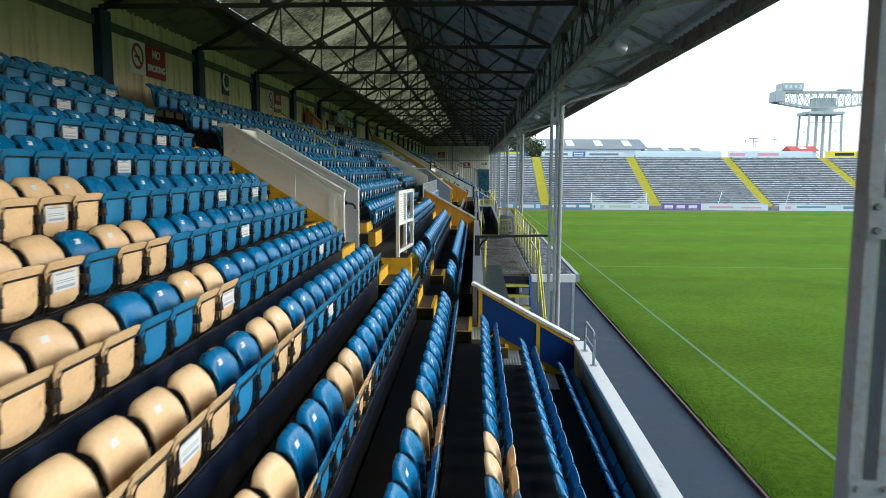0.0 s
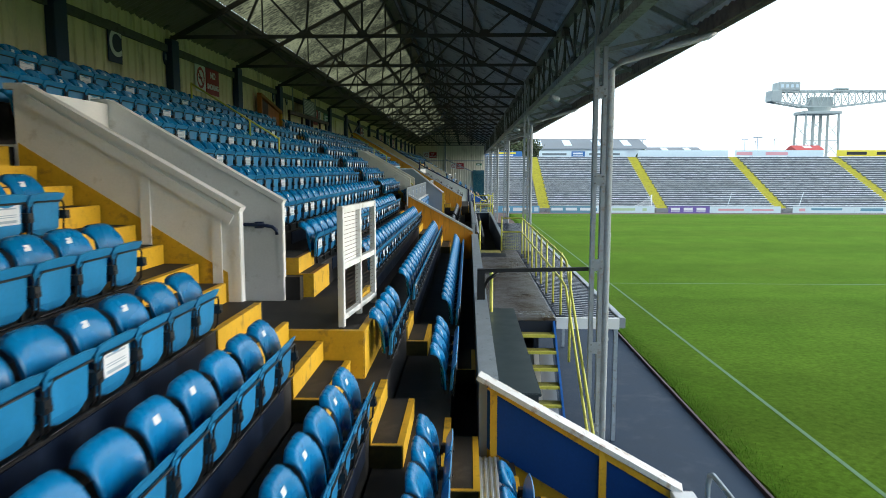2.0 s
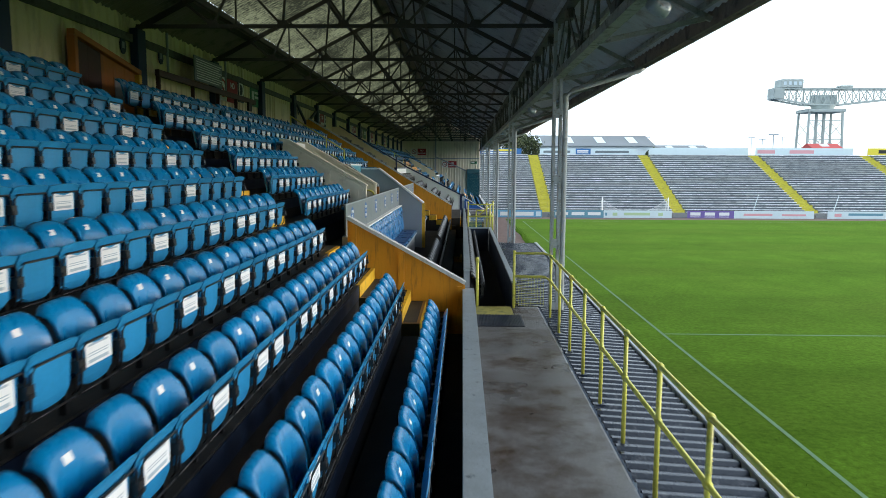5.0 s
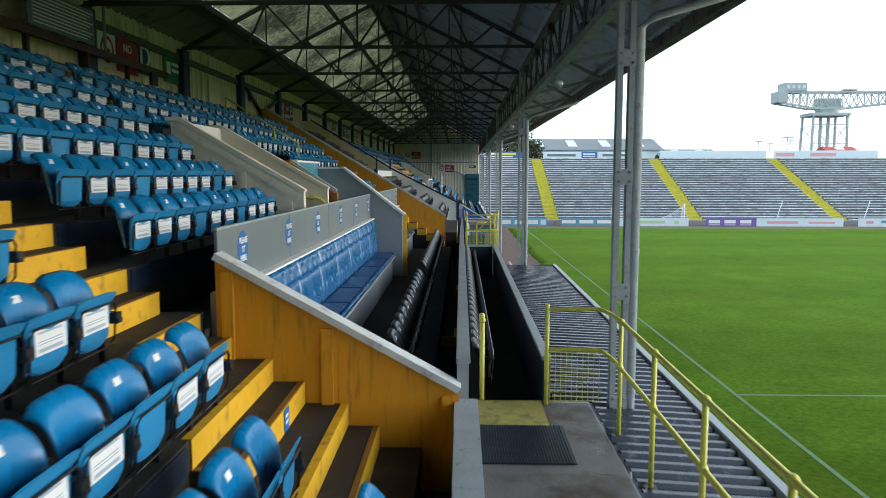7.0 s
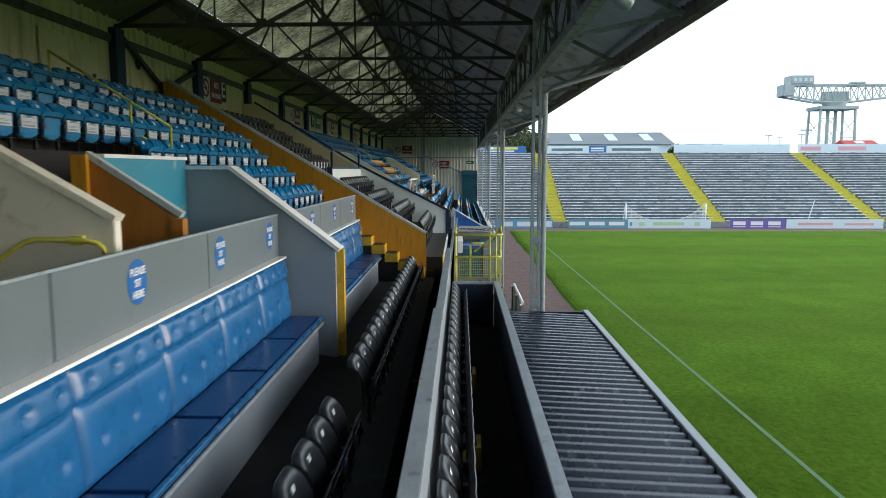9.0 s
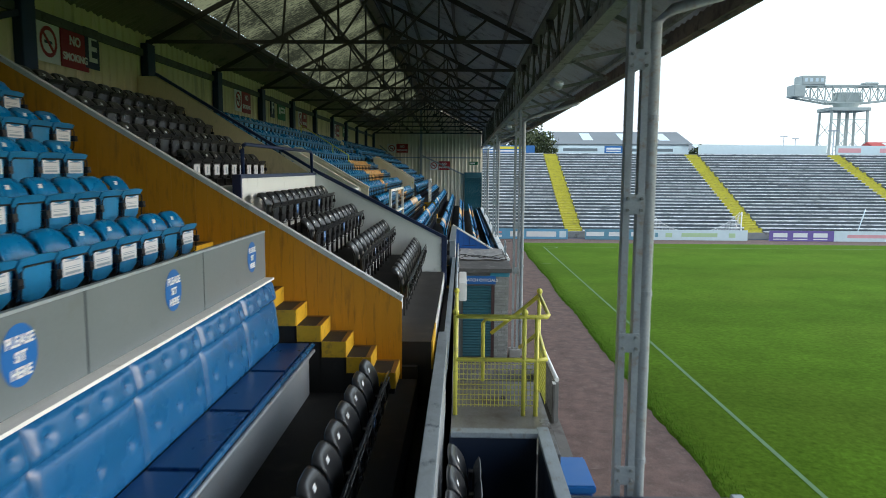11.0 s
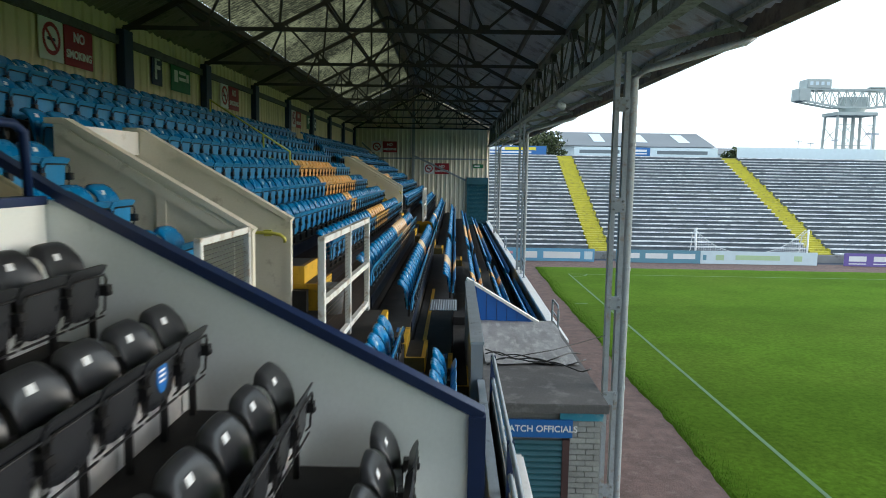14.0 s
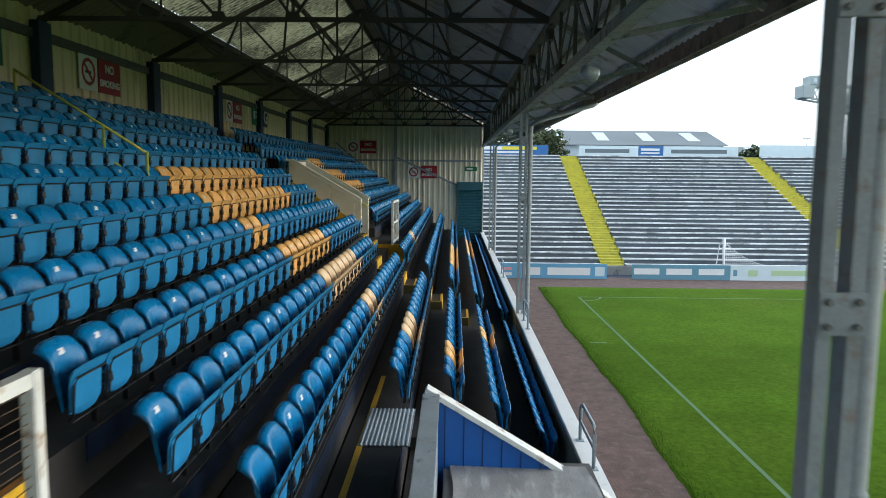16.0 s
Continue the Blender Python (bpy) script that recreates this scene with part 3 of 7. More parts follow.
def end_walls():
    for name, y, s in (("wall_end_far", LAST, 1), ("wall_end_near", FIRST, -1)):
        bm = bmesh.new()
        n = int((2.75 - BACK_X) / 0.3)
        prev = None
        for k in range(n + 1):
            for f, d in ((0.0, 0), (0.5, 0), (0.62, 0.04), (0.88, 0.04)):
                x = BACK_X + (k + f) * 0.3
                if x > 2.75:
                    continue
                top = 11.46 - 0.5 * abs(x + 1.8)
                p = [bm.verts.new((x, y - s * d, z)) for z in (1.0, top)]
                if prev:
                    bm.faces.new((prev[0], p[0], p[1], prev[1]))
                prev = p
        prism(bm, [(BACK_X, -1), (2.75, -1), (2.75, 9.16), (-1.8, 11.44), (BACK_X, 9.16)], y + s * 0.03, y + s * 0.25)
        structure(name, bm, END_SHEET, "pale ribbed sheet end wall of the stand")
        bm = bmesh.new()
        yy = y - s * 0.1
        bar(bm, (-2.35, yy, 3.0), (-2.35, yy, 10.9), 0.18, 0.16)
        bar(bm, (BACK_X, yy, 7.0), (2.6, yy, 7.0), 0.1)
        bar(bm, (BACK_X + 0.1, yy, 9.0), (2.6, yy, 9.0), 0.1)
        bar(bm, (-2.35, yy, 7.2), (1.2, yy - 0.1, 5.6), 0.12)
        bar(bm, (-5.8, yy, 8.0), (-2.5, yy - 0.1, 5.2), 0.1)
        structure("trim_end_frame", bm, GREY_PAINT, "pale steel frame of the end wall")


end_walls()

# ---- roof ----
RIDGE_X, RIDGE_Z, SLOPE = -1.8, 11.4, 0.5
EAVE = 4.40


def roof_z(x):
    return RIDGE_Z - SLOPE * abs(x - RIDGE_X)


def roof():
    def sheet(bm, x0, x1, y0, y1, lift=0.0, pitch=0.2, depth=0.035):
        prev = None
        n = int((y1 - y0) / pitch)
        for k in range(n + 1):
            for f, d in ((0.0, 0), (0.25, depth * 0.5), (0.5, depth), (0.75, depth * 0.5)):
                y = y0 + (k + f) * pitch
                if y > y1 + 1e-6:
                    continue
                p = [bm.verts.new((x, y, roof_z(x) + lift + d)) for x in (x0, x1)]
                if prev:
                    bm.faces.new((prev[0], p[0], p[1], prev[1]))
                prev = p
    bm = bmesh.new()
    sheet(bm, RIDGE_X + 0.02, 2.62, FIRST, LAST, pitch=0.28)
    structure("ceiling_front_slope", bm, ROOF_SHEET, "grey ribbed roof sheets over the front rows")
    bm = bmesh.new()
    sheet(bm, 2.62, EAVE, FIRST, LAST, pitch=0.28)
    structure("ceiling_canopy", bm, CANOPY_LIT, "ribbed sheets of the canopy edge, lightened for the daylight there")
    bm = bmesh.new()
    sheet(bm, BACK_X - 0.3, SKY_LO, FIRST, LAST)
    sheet(bm, SKY_HI, RIDGE_X - 0.02, FIRST, LAST)
    # solid bays between the translucent ones
    for y0, y1 in SOLID:
        sheet(bm, SKY_LO, SKY_HI, y0, y1)
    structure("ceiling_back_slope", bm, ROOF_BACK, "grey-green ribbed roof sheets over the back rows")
    a = FIRST
    k = 0
    for y0, y1 in SOLID + [(LAST, LAST)]:
        if y0 - a > 0.3:
            bm = bmesh.new()
            sheet(bm, SKY_LO, SKY_HI, a, y0, pitch=0.16, depth=0.04)
            k += 1
            structure("skylight_%d" % k, bm, SKYLIGHT, "grimy translucent corrugated rooflight")
        a = y1
    bm = bmesh.new()
    prism(bm, [(RIDGE_X - 0.4, RIDGE_Z - 0.13), (RIDGE_X, RIDGE_Z + 0.07), (RIDGE_X + 0.4, RIDGE_Z - 0.13), (RIDGE_X + 0.4, RIDGE_Z - 0.09), (RIDGE_X, RIDGE_Z + 0.11), (RIDGE_X - 0.4, RIDGE_Z - 0.09)], FIRST, LAST)
    structure("ceiling_ridge_cap", bm, ROOF_STEEL, "dark ridge capping of the roof")
    # purlins
    bm = bmesh.new()
    for x in (-5.3, SKY_LO, -3.1, RIDGE_X - 0.25, RIDGE_X + 0.25, -0.5, 0.8, 2.1):
        bar(bm, (x, FIRST, roof_z(x) - 0.09), (x, LAST, roof_z(x) - 0.09), 0.07, 0.13)
    structure("trim_purlins", bm, ROOF_STEEL, "dark steel purlins under the roof")
    # canopy purlins in a lighter grey than the inner ones, for the brighter edge
    bm = bmesh.new()
    for x in (3.3, 4.2):
        bar(bm, (x, FIRST, roof_z(x) - 0.07), (x, LAST, roof_z(x) - 0.07), 0.06, 0.09)
    structure("trim_canopy_purlins", bm, GIRDER, "grey steel purlins under the canopy")
    # fascia and gutter at the front edge
    bm = bmesh.new()
    pts = [(EAVE - 0.005, roof_z(EAVE) - 0.21), (EAVE + 0.04, roof_z(EAVE) - 0.21), (EAVE + 0.04, roof_z(EAVE) + 0.09), (EAVE - 0.005, roof_z(EAVE) + 0.09)]
    prism(bm, pts, FIRST, LAST)
    structure("trim_fascia", bm, FASCIA, "weathered dark fascia board of the roof")
    bm = bmesh.new()
    n, r, c = 10, 0.085, (EAVE + 0.127, roof_z(EAVE) - 0.14)
    ring = [(c[0] + r * math.cos(math.pi + math.pi * k / n), c[1] + r * math.sin(math.pi + math.pi * k / n)) for k in range(n + 1)]
    ring += [(c[0] + (r - 0.012) * math.cos(2 * math.pi - math.pi * k / n), c[1] + (r - 0.012) * math.sin(2 * math.pi - math.pi * k / n)) for k in range(n + 1)]
    for p, q in zip(POSTS, POSTS[1:] + [LAST]):
        prism(bm, ring, p + 0.01, q - 0.01)
    structure("trim_gutter", bm, FASCIA, "half-round gutter along the roof edge")


SKY_LO, SKY_HI = -5.1, -2.1
SOLID = [(-10.0, -7.0), (90.5, LAST)]
roof()


def trusses():
    t = empty("roof_truss", "slender dark steel roof truss with riveted gusset plates", "roof truss", group="roof trusses")
    zb = 8.98
    def piece(name, p, q, w, h):
        bm = bmesh.new()
        bar(bm, p, q, w, h)
        part(name, bm, ROOF_STEEL, t)
    # twin-angle chords and rafters, slender flats between
    for dy in (-0.035, 0.035):
        piece("bottom_chord", (BACK_X + 0.1, dy, zb), (2.7, dy, zb), 0.012, 0.075)
        piece("rafter", (BACK_X + 0.1, dy, roof_z(BACK_X) - 0.2), (RIDGE_X, dy, RIDGE_Z - 0.2), 0.012, 0.10)
        piece("rafter", (RIDGE_X, dy, RIDGE_Z - 0.2), (2.7, dy, roof_z(2.7) - 0.2), 0.012, 0.10)
    top = lambda x: (x, 0, roof_z(x) - 0.22)
    bot = lambda x: (x, 0, zb)
    for a, b in ((-5.2, -4.6), (-4.1, -4.6), (-4.1, -3.1), (-2.95, -3.1), (-2.95, RIDGE_X), (-0.65, RIDGE_X), (-0.65, -0.5), (0.5, -0.5), (0.5, 1.0), (1.6, 1.0)):
        piece("strut", top(a), bot(b), 0.045, 0.05)
    piece("strut", top(RIDGE_X), bot(RIDGE_X), 0.045, 0.05)
    piece("strut", top(-4.1), bot(-4.1), 0.03, 0.035)
    piece("strut", top(0.5), bot(0.5), 0.03, 0.035)
    piece("strut", top(1.6), (2.7, 0, zb), 0.045, 0.05)
    for x in (-4.6, -3.1, RIDGE_X, -0.5, 1.0):
        bm = bmesh.new()
        prism(bm, [(x - 0.15, zb - 0.03), (x + 0.15, zb - 0.03), (x + 0.09, zb + 0.13), (x - 0.09, zb + 0.13)], -0.02, 0.02)
        part("gusset_plate", bm, ROOF_STEEL, t)
    t.matrix_basis = pose(0, FRAMES[0], 0)
    for y in FRAMES[1:]:
        copy_thing(t, pose(0, y, 0))


trusses()


def girder_and_posts():
    PX = 2.70
    # lattice girder from post to post
    for p, q in zip(POSTS, POSTS[1:] + [LAST]):
        g = empty("lattice_girder", "weathered steel lattice girder along the front posts", "girder", (0, p, 0), "front girders")
        L = q - p - 0.004
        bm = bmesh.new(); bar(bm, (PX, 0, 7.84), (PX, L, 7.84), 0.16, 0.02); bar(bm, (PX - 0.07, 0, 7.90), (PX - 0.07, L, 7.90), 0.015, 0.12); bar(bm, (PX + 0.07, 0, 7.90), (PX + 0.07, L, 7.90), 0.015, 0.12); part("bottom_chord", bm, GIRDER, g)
        # top chord and web in a darker tone than the bottom chord
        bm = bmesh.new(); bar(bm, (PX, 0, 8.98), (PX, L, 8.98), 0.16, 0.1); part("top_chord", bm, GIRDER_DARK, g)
        n = max(4, int(round(L / 1.4)))
        for k in range(n):
            a, b = L * k / n, L * (k + 1) / n
            z0, z1 = (7.9, 8.93) if k % 2 == 0 else (8.93, 7.9)
            for dx in (-0.055, 0.055):
                bm = bmesh.new()
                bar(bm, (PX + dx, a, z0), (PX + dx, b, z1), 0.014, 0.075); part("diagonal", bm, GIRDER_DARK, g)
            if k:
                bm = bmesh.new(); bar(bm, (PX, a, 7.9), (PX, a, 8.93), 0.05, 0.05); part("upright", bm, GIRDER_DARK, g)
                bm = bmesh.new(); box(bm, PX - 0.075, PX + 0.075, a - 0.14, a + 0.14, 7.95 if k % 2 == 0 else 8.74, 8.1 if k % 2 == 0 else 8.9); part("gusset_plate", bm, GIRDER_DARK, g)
    # brackets that carry the roof edge
    b = empty("eave_bracket", "steel bracket under the roof edge", "bracket", (0, FRAMES[0], 0), "eave brackets")
    bm = bmesh.new(); bar(bm, (PX, 0, 7.84), (4.25, 0, roof_z(4.25) - 0.2), 0.05, 0.07); part("arm", bm, GIRDER, b)
    bm = bmesh.new(); bar(bm, (PX, 0, roof_z(PX) - 0.16), (4.35, 0, roof_z(4.35) - 0.16), 0.06, 0.08); part("rafter", bm, GIRDER, b)
    for y in FRAMES[1:]:
        copy_thing(b, pose(0, y, 0))
    # posts: two channels with bolted plates, a rain pipe beside
    base = empty("roof_post", "pale grey steel double-channel post with bolted plates", "post", (PX, POSTS[0], 0), "front roof posts")
    for x in (-0.10, 0.035):
        bm = bmesh.new()
        w, d, th = 0.065, 0.12, 0.012
        s = 1 if x > 0 else -1
        x0, x1 = x, x + w
        prism(bm, [(x0, -d / 2), (x1, -d / 2), (x1, -d / 2 + th), (x0 + th if s > 0 else x1, -d / 2 + th), (x0 + th if s > 0 else x1, d / 2 - th), (x1, d / 2 - th), (x1, d / 2), (x0, d / 2)] if s > 0 else
              [(x0, -d / 2), (x1, -d / 2), (x1, -d / 2 + th), (x0 + th, -d / 2 + th), (x0 + th, d / 2 - th), (x1, d / 2 - th), (x1, d / 2), (x0, d / 2)], PITCH_Z - 0.05, 9.0, axis="z")
        part("channel", bm, POST_PAINT, base)
    for z in (7.13, 5.78, 4.43, 3.08, 1.73):
        bm = bmesh.new()
        box(bm, -0.105, 0.105, -0.078, -0.062, z - 0.095, z + 0.095, bevel=0.004)
        pl = part("bolted_plate", bm, POST_PAINT, base)
        for dx in (-0.065, 0.065):
            for dz in (-0.055, 0.055):
                bm = bmesh.new()
                bmesh.ops.create_cone(bm, cap_ends=True, segments=6, radius1=0.018, radius2=0.016, depth=0.022, matrix=pose(dx, -0.086, z + dz, 90))
                part("bolt", bm, GIRDER, pl)
    bm = bmesh.new()
    box(bm, -0.17, 0.17, -0.22, 0.22, PITCH_Z - 0.06, PITCH_Z + 0.22, bevel=0.02)
    part("concrete_foot", bm, CONCRETE, base)
    bm = bmesh.new()
    tube(bm, [(1.82, 0.25, roof_z(EAVE) - 0.20), (1.70, 0.22, roof_z(EAVE) - 0.28), (0.34, 0.1, 7.62), (0.175, 0.05, 7.48), (0.175, 0.05, 2.0), (0.175, 0.05, PITCH_Z)], 0.052, 12)
    part("rain_pipe", bm, POST_PAINT, base)
    for z in (6.6, 4.9, 3.2):
        bm = bmesh.new()
        bmesh.ops.create_cone(bm, cap_ends=True, segments=12, radius1=0.062, radius2=0.062, depth=0.05, matrix=pose(0.175, 0.05, z))
        part("pipe_collar", bm, POST_PAINT, base)
    for y in POSTS[1:]:
        copy_thing(base, pose(PX, y, 0))


girder_and_posts()

# ---- walls, boxes and fittings of the stand ----
def slant_wall(name, p, q, zp, zq, z0, thick, material, label, kind="structure"):
    """A wall between two plan points with a sloping top from zp to zq."""
    bm = bmesh.new()
    p, q = Vector((*p, 0)), Vector((*q, 0))
    s = (q - p).normalized().cross(Vector((0, 0, 1))) * thick / 2
    def col(c, zb, zt):
        return [bm.verts.new((c + s * k) + Vector((0, 0, z))) for k in (-1, 1) for z in (zb, zt)]
    low = z0 if isinstance(z0, tuple) else (z0, z0)
    a, b = col(p, low[0], zp), col(q, low[1], zq)
    for f in ((a[0], a[1], b[1], b[0]), (a[2], b[2], b[3], a[3]), (a[1], a[3], b[3], b[1]), (a[0], b[0], b[2], a[2]), (a[0], a[2], a[3], a[1]), (b[0], b[1], b[3], b[2])):
        bm.faces.new(f)
    bmesh.ops.recalc_face_normals(bm, faces=bm.faces)
    ob = link(name, bm, material)
    return tagged(ob, label, "wall", kind=kind)


def vomitory(y0, y1, n):
    """A stair well through the seats with white parapets that climb with the rows."""
    xa, za, xb = -1.74, 5.54, -3.80 if n == 1 else -3.62
    zb = za + (xa - xb) * 0.5855
    # parapets past the first carry the warm sunlight in their paint
    paint = WHITE if n == 1 else WARM_LIT_WHITE
    for side, y, s in (("near", y0, -1), ("far", y1, 1)):
        bm = bmesh.new()
        prism(bm, [(xa, 3.6), (xa, za), (xb, zb), (xb - 0.12, zb), (xb - 0.12, 3.6)], y - 0.05, y + 0.05)
        w = tagged(link("parapet_wall", bm, paint), "off-white boarded parapet wall beside the vomitory stairs", "parapet", "vomitory parapets")
        bm = bmesh.new()
        bar(bm, (xa + 0.09, y, za + 0.0), (xb, y, zb + 0.03), 0.16, 0.06)
        bar(bm, (xb, y, zb + 0.03), (xb - 0.2, y, zb + 0.03), 0.16, 0.06)
        part("coping", bm, paint, w)
        bm = bmesh.new()
        box(bm, xa, xa + 0.08, y - 0.058, y + 0.058, 4.05, za + 0.01, bevel=0.008)
        part("end_post", bm, paint, w)
        # framed panels on the outer face
        for x in (xa - 0.16, -2.62):
            bm = bmesh.new()
            box(bm, x - 0.05, x + 0.05, y + s * 0.05 - 0.02, y + s * 0.05 + 0.02, tread_z(2) + (row_x(2) - x) * RISE / TREAD - 0.05, za + (xa - x) * 0.5855 - 0.04)
            part("batten", bm, paint, w)
        bm = bmesh.new()
        bar(bm, (xa, y + s * 0.055, za - 0.1), (xb, y + s * 0.055, zb - 0.1), 0.044, 0.1)
        part("top_batten", bm, paint, w)
        # the yellow strip where the wall meets the steps
        bm = bmesh.new()
        off = 0.07
        x0, x1 = xa - 0.06, xb - 0.1
        zz = lambda x: tread_z(0) + (row_x(0) + EDGE - x) * RISE / TREAD
        prism(bm, [(x0, zz(x0) - 0.3), (x0, zz(x0) + off), (x1, zz(x1) + off), (x1, zz(x1) - 0.3)], y + s * 0.05 - 0.006 * (s < 0), y + s * 0.05 + 0.006 * (s > 0) + 0.0005)
        if n == 3 and s < 0:
            bm.free()
        else:
            part("skirting", bm, YELLOW, w, "yellow-painted skirting strip")
    bm = bmesh.new()
    box(bm, xb - 0.14, xb, y0 + 0.05, y1 - 0.05, 6.35, zb, bevel=0.0)
    tagged(link("well_head_wall", bm, WHITE), "white upstand across the top of the stair well", "parapet", "vomitory well heads")
    floor = row_z(3) - 0.004 if n == 2 else 4.296
    bm = bmesh.new()
    box(bm, xb - 2.4, -1.5 if n == 2 else xa + 0.5, y0 + 0.05, y1 - 0.05, floor - 0.15, floor)
    structure("floor_well_%d" % n, bm, STEP_DARK, "dark floor of the vomitory")
    bm = bmesh.new()
    box(bm, xb - 2.45, xb - 2.35, y0 - 0.3, y1 + 0.3, 3.0, 6.3)
    structure("wall_well_%d" % n, bm, TEAL_PANEL, "teal wall inside the vomitory")
    for yy in (y0 + 0.02, y1 - 0.12):
        bm = bmesh.new()
        box(bm, xb - 2.35, xb - 0.12, yy, yy + 0.1, 3.0, 6.2)
        structure("wall_well_side_%d" % n, bm, WHITE, "white side wall inside the vomitory")
    ex = empty("exit_sign", "green exit sign in the vomitory", "sign", (xb - 0.3, (y0 + y1) / 2, 6.05), "exit signs")
    bm = bmesh.new(); box(bm, -0.02, 0.02, -0.35, 0.35, -0.12, 0.12, bevel=0.005); part("panel", bm, GREEN, ex)
    bm = bmesh.new(); box(bm, 0.02, 0.024, -0.28, 0.05, -0.04, 0.04); part("printed_bar", bm, SIGN_WHITE, ex)
    bm = bmesh.new(); box(bm, 0.02, 0.024, 0.12, 0.26, -0.07, 0.07); part("pictogram", bm, SIGN_WHITE, ex)
    # hand rail on the inner face of the far parapet
    rl = empty("handrail", "dark blue handrail on the parapet" if n == 1 else "yellow handrail on the parapet", "handrail", (0, y1 - 0.11, 0), "vomitory handrails")
    bm = bmesh.new()
    z0 = 5.20 if n == 1 else 5.31
    tube(bm, [(-3.1, 0, z0 - 0.42), (-2.62, 0, z0 - 0.12), (-2.45, 0, z0), (-2.36, 0, z0 + 0.05), (-2.26, 0, z0 + 0.07), (-1.9, 0, z0 + 0.06), (-1.78, 0, z0 + 0.04), (-1.73, 0, z0), (-1.72, 0, z0 - 0.06)], 0.022, 8)
    part("rail", bm, NAVY if n == 1 else RAIL_YELLOW, rl)
    bm = bmesh.new()
    box(bm, -2.0, -1.9, 0, 0.06, z0 + 0.02, z0 + 0.10)
    part("bracket", bm, NAVY if n == 1 else RAIL_YELLOW, rl)


for n, (a, b) in enumerate(WELLS):
    vomitory(a, b, n + 1)


def gate(p, q, z, H=1.25, columns=2, label="white steel barrier frame with wire mesh infill", board=False):
    p, q = Vector((*p, z)), Vector((*q, z))
    g = empty("barrier_panel", label, "barrier", group="mesh barriers")
    d = q - p
    g.matrix_basis = Matrix.Translation(p) @ pose(0, 0, 0, 0, 0, math.degrees(math.atan2(-d.x, d.y)))
    L, w = d.length, 0.065
    paint = CLEAN_WHITE if board else RUSTY_WHITE
    for k in range(columns + 1):
        yy = w / 2 + (L - w) * k / columns
        bm = bmesh.new(); box(bm, -w / 2, w / 2, yy - w / 2, yy + w / 2, 0, H, bevel=0.006); part("upright", bm, paint, g)
    for zz in (0.10, H * 0.5, H - 0.035):
        bm = bmesh.new(); box(bm, -w / 2 + 0.004, w / 2 - 0.004, w, L - w, zz - 0.03, zz + 0.03); part("cross_rail", bm, paint, g)
    bm = bmesh.new()
    for k in range(1, 25):
        zz = 0.12 + (H - 0.16) * k / 25
        bar(bm, (0, w, zz), (0, L - w, zz), 0.0036)
    part("wire_mesh", bm, RUST, g, "rusty wire mesh")
    if board:
        bm = bmesh.new(); box(bm, -0.03, -0.02, w, L / 2 - w / 2, H * 0.5 + 0.03, H - 0.066); part("infill_board", bm, WHITE, g, "white infill board")


RUSTY_WHITE = mat("rust_stained_white", (0.70, 0.72, 0.71), 0.45, vary=0.1, scale=4, bump=0.08, dirt=(0.30, 0.17, 0.07), dirt_amount=0.30)
CLEAN_WHITE = mat("clean_gate_white", (0.72, 0.74, 0.74), 0.42, vary=0.08, scale=4, bump=0.06, dirt=(0.50, 0.46, 0.40), dirt_amount=0.15)
LAND_Z = 4.30
gate((-0.675, 13.38), (-0.525, 14.84), LAND_Z, H=1.27, board=True)
gate((-0.76, 56.75), (-0.68, 59.6), LAND_Z + 0.03, columns=2, label="rust-stained white barrier frame with wire mesh")
gate((-1.72, 56.2), (-1.70, 57.62), LAND_Z + 0.05, columns=1)
gate((-0.70, 76.6), (-0.66, 78.0), LAND_Z)


def landing(y0, y1, x1=-0.42):
    bm = bmesh.new()
    box(bm, -1.70, x1, y0, y1, 3.3, LAND_Z)
    l = tagged(link("landing_platform", bm, STEP_DARK), "dark landing platform with yellow painted faces", "platform", "landings")
    bm = bmesh.new()
    box(bm, x1 + 0.001, x1 + 0.012, y0, y1, 3.4, LAND_Z + 0.004)
    box(bm, x1 - 0.06, x1 + 0.001, y0 + 0.06, y1, LAND_Z + 0.001, LAND_Z + 0.005)
    part("front_face", bm, YELLOW, l, "yellow-painted face")
    bm = bmesh.new()
    box(bm, -1.70, x1, y0 - 0.012, y0 - 0.001, 3.4, LAND_Z + 0.004)
    box(bm, -1.70, x1, y0, y0 + 0.06, LAND_Z + 0.001, LAND_Z + 0.005)
    part("side_face", bm, YELLOW, l, "yellow-painted face")


landing(13.22, 15.1)
landing(57.3, 59.75)
landing(76.9, 79.2)


# near side faces of the aisle steps, darker and greener than the fronts
OLIVE_DARK = mat("dark_olive_paint", (0.085, 0.075, 0.022), 0.8, vary=0.35, scale=3, bump=0.2, dirt=(0.03, 0.03, 0.015), dirt_amount=0.4)


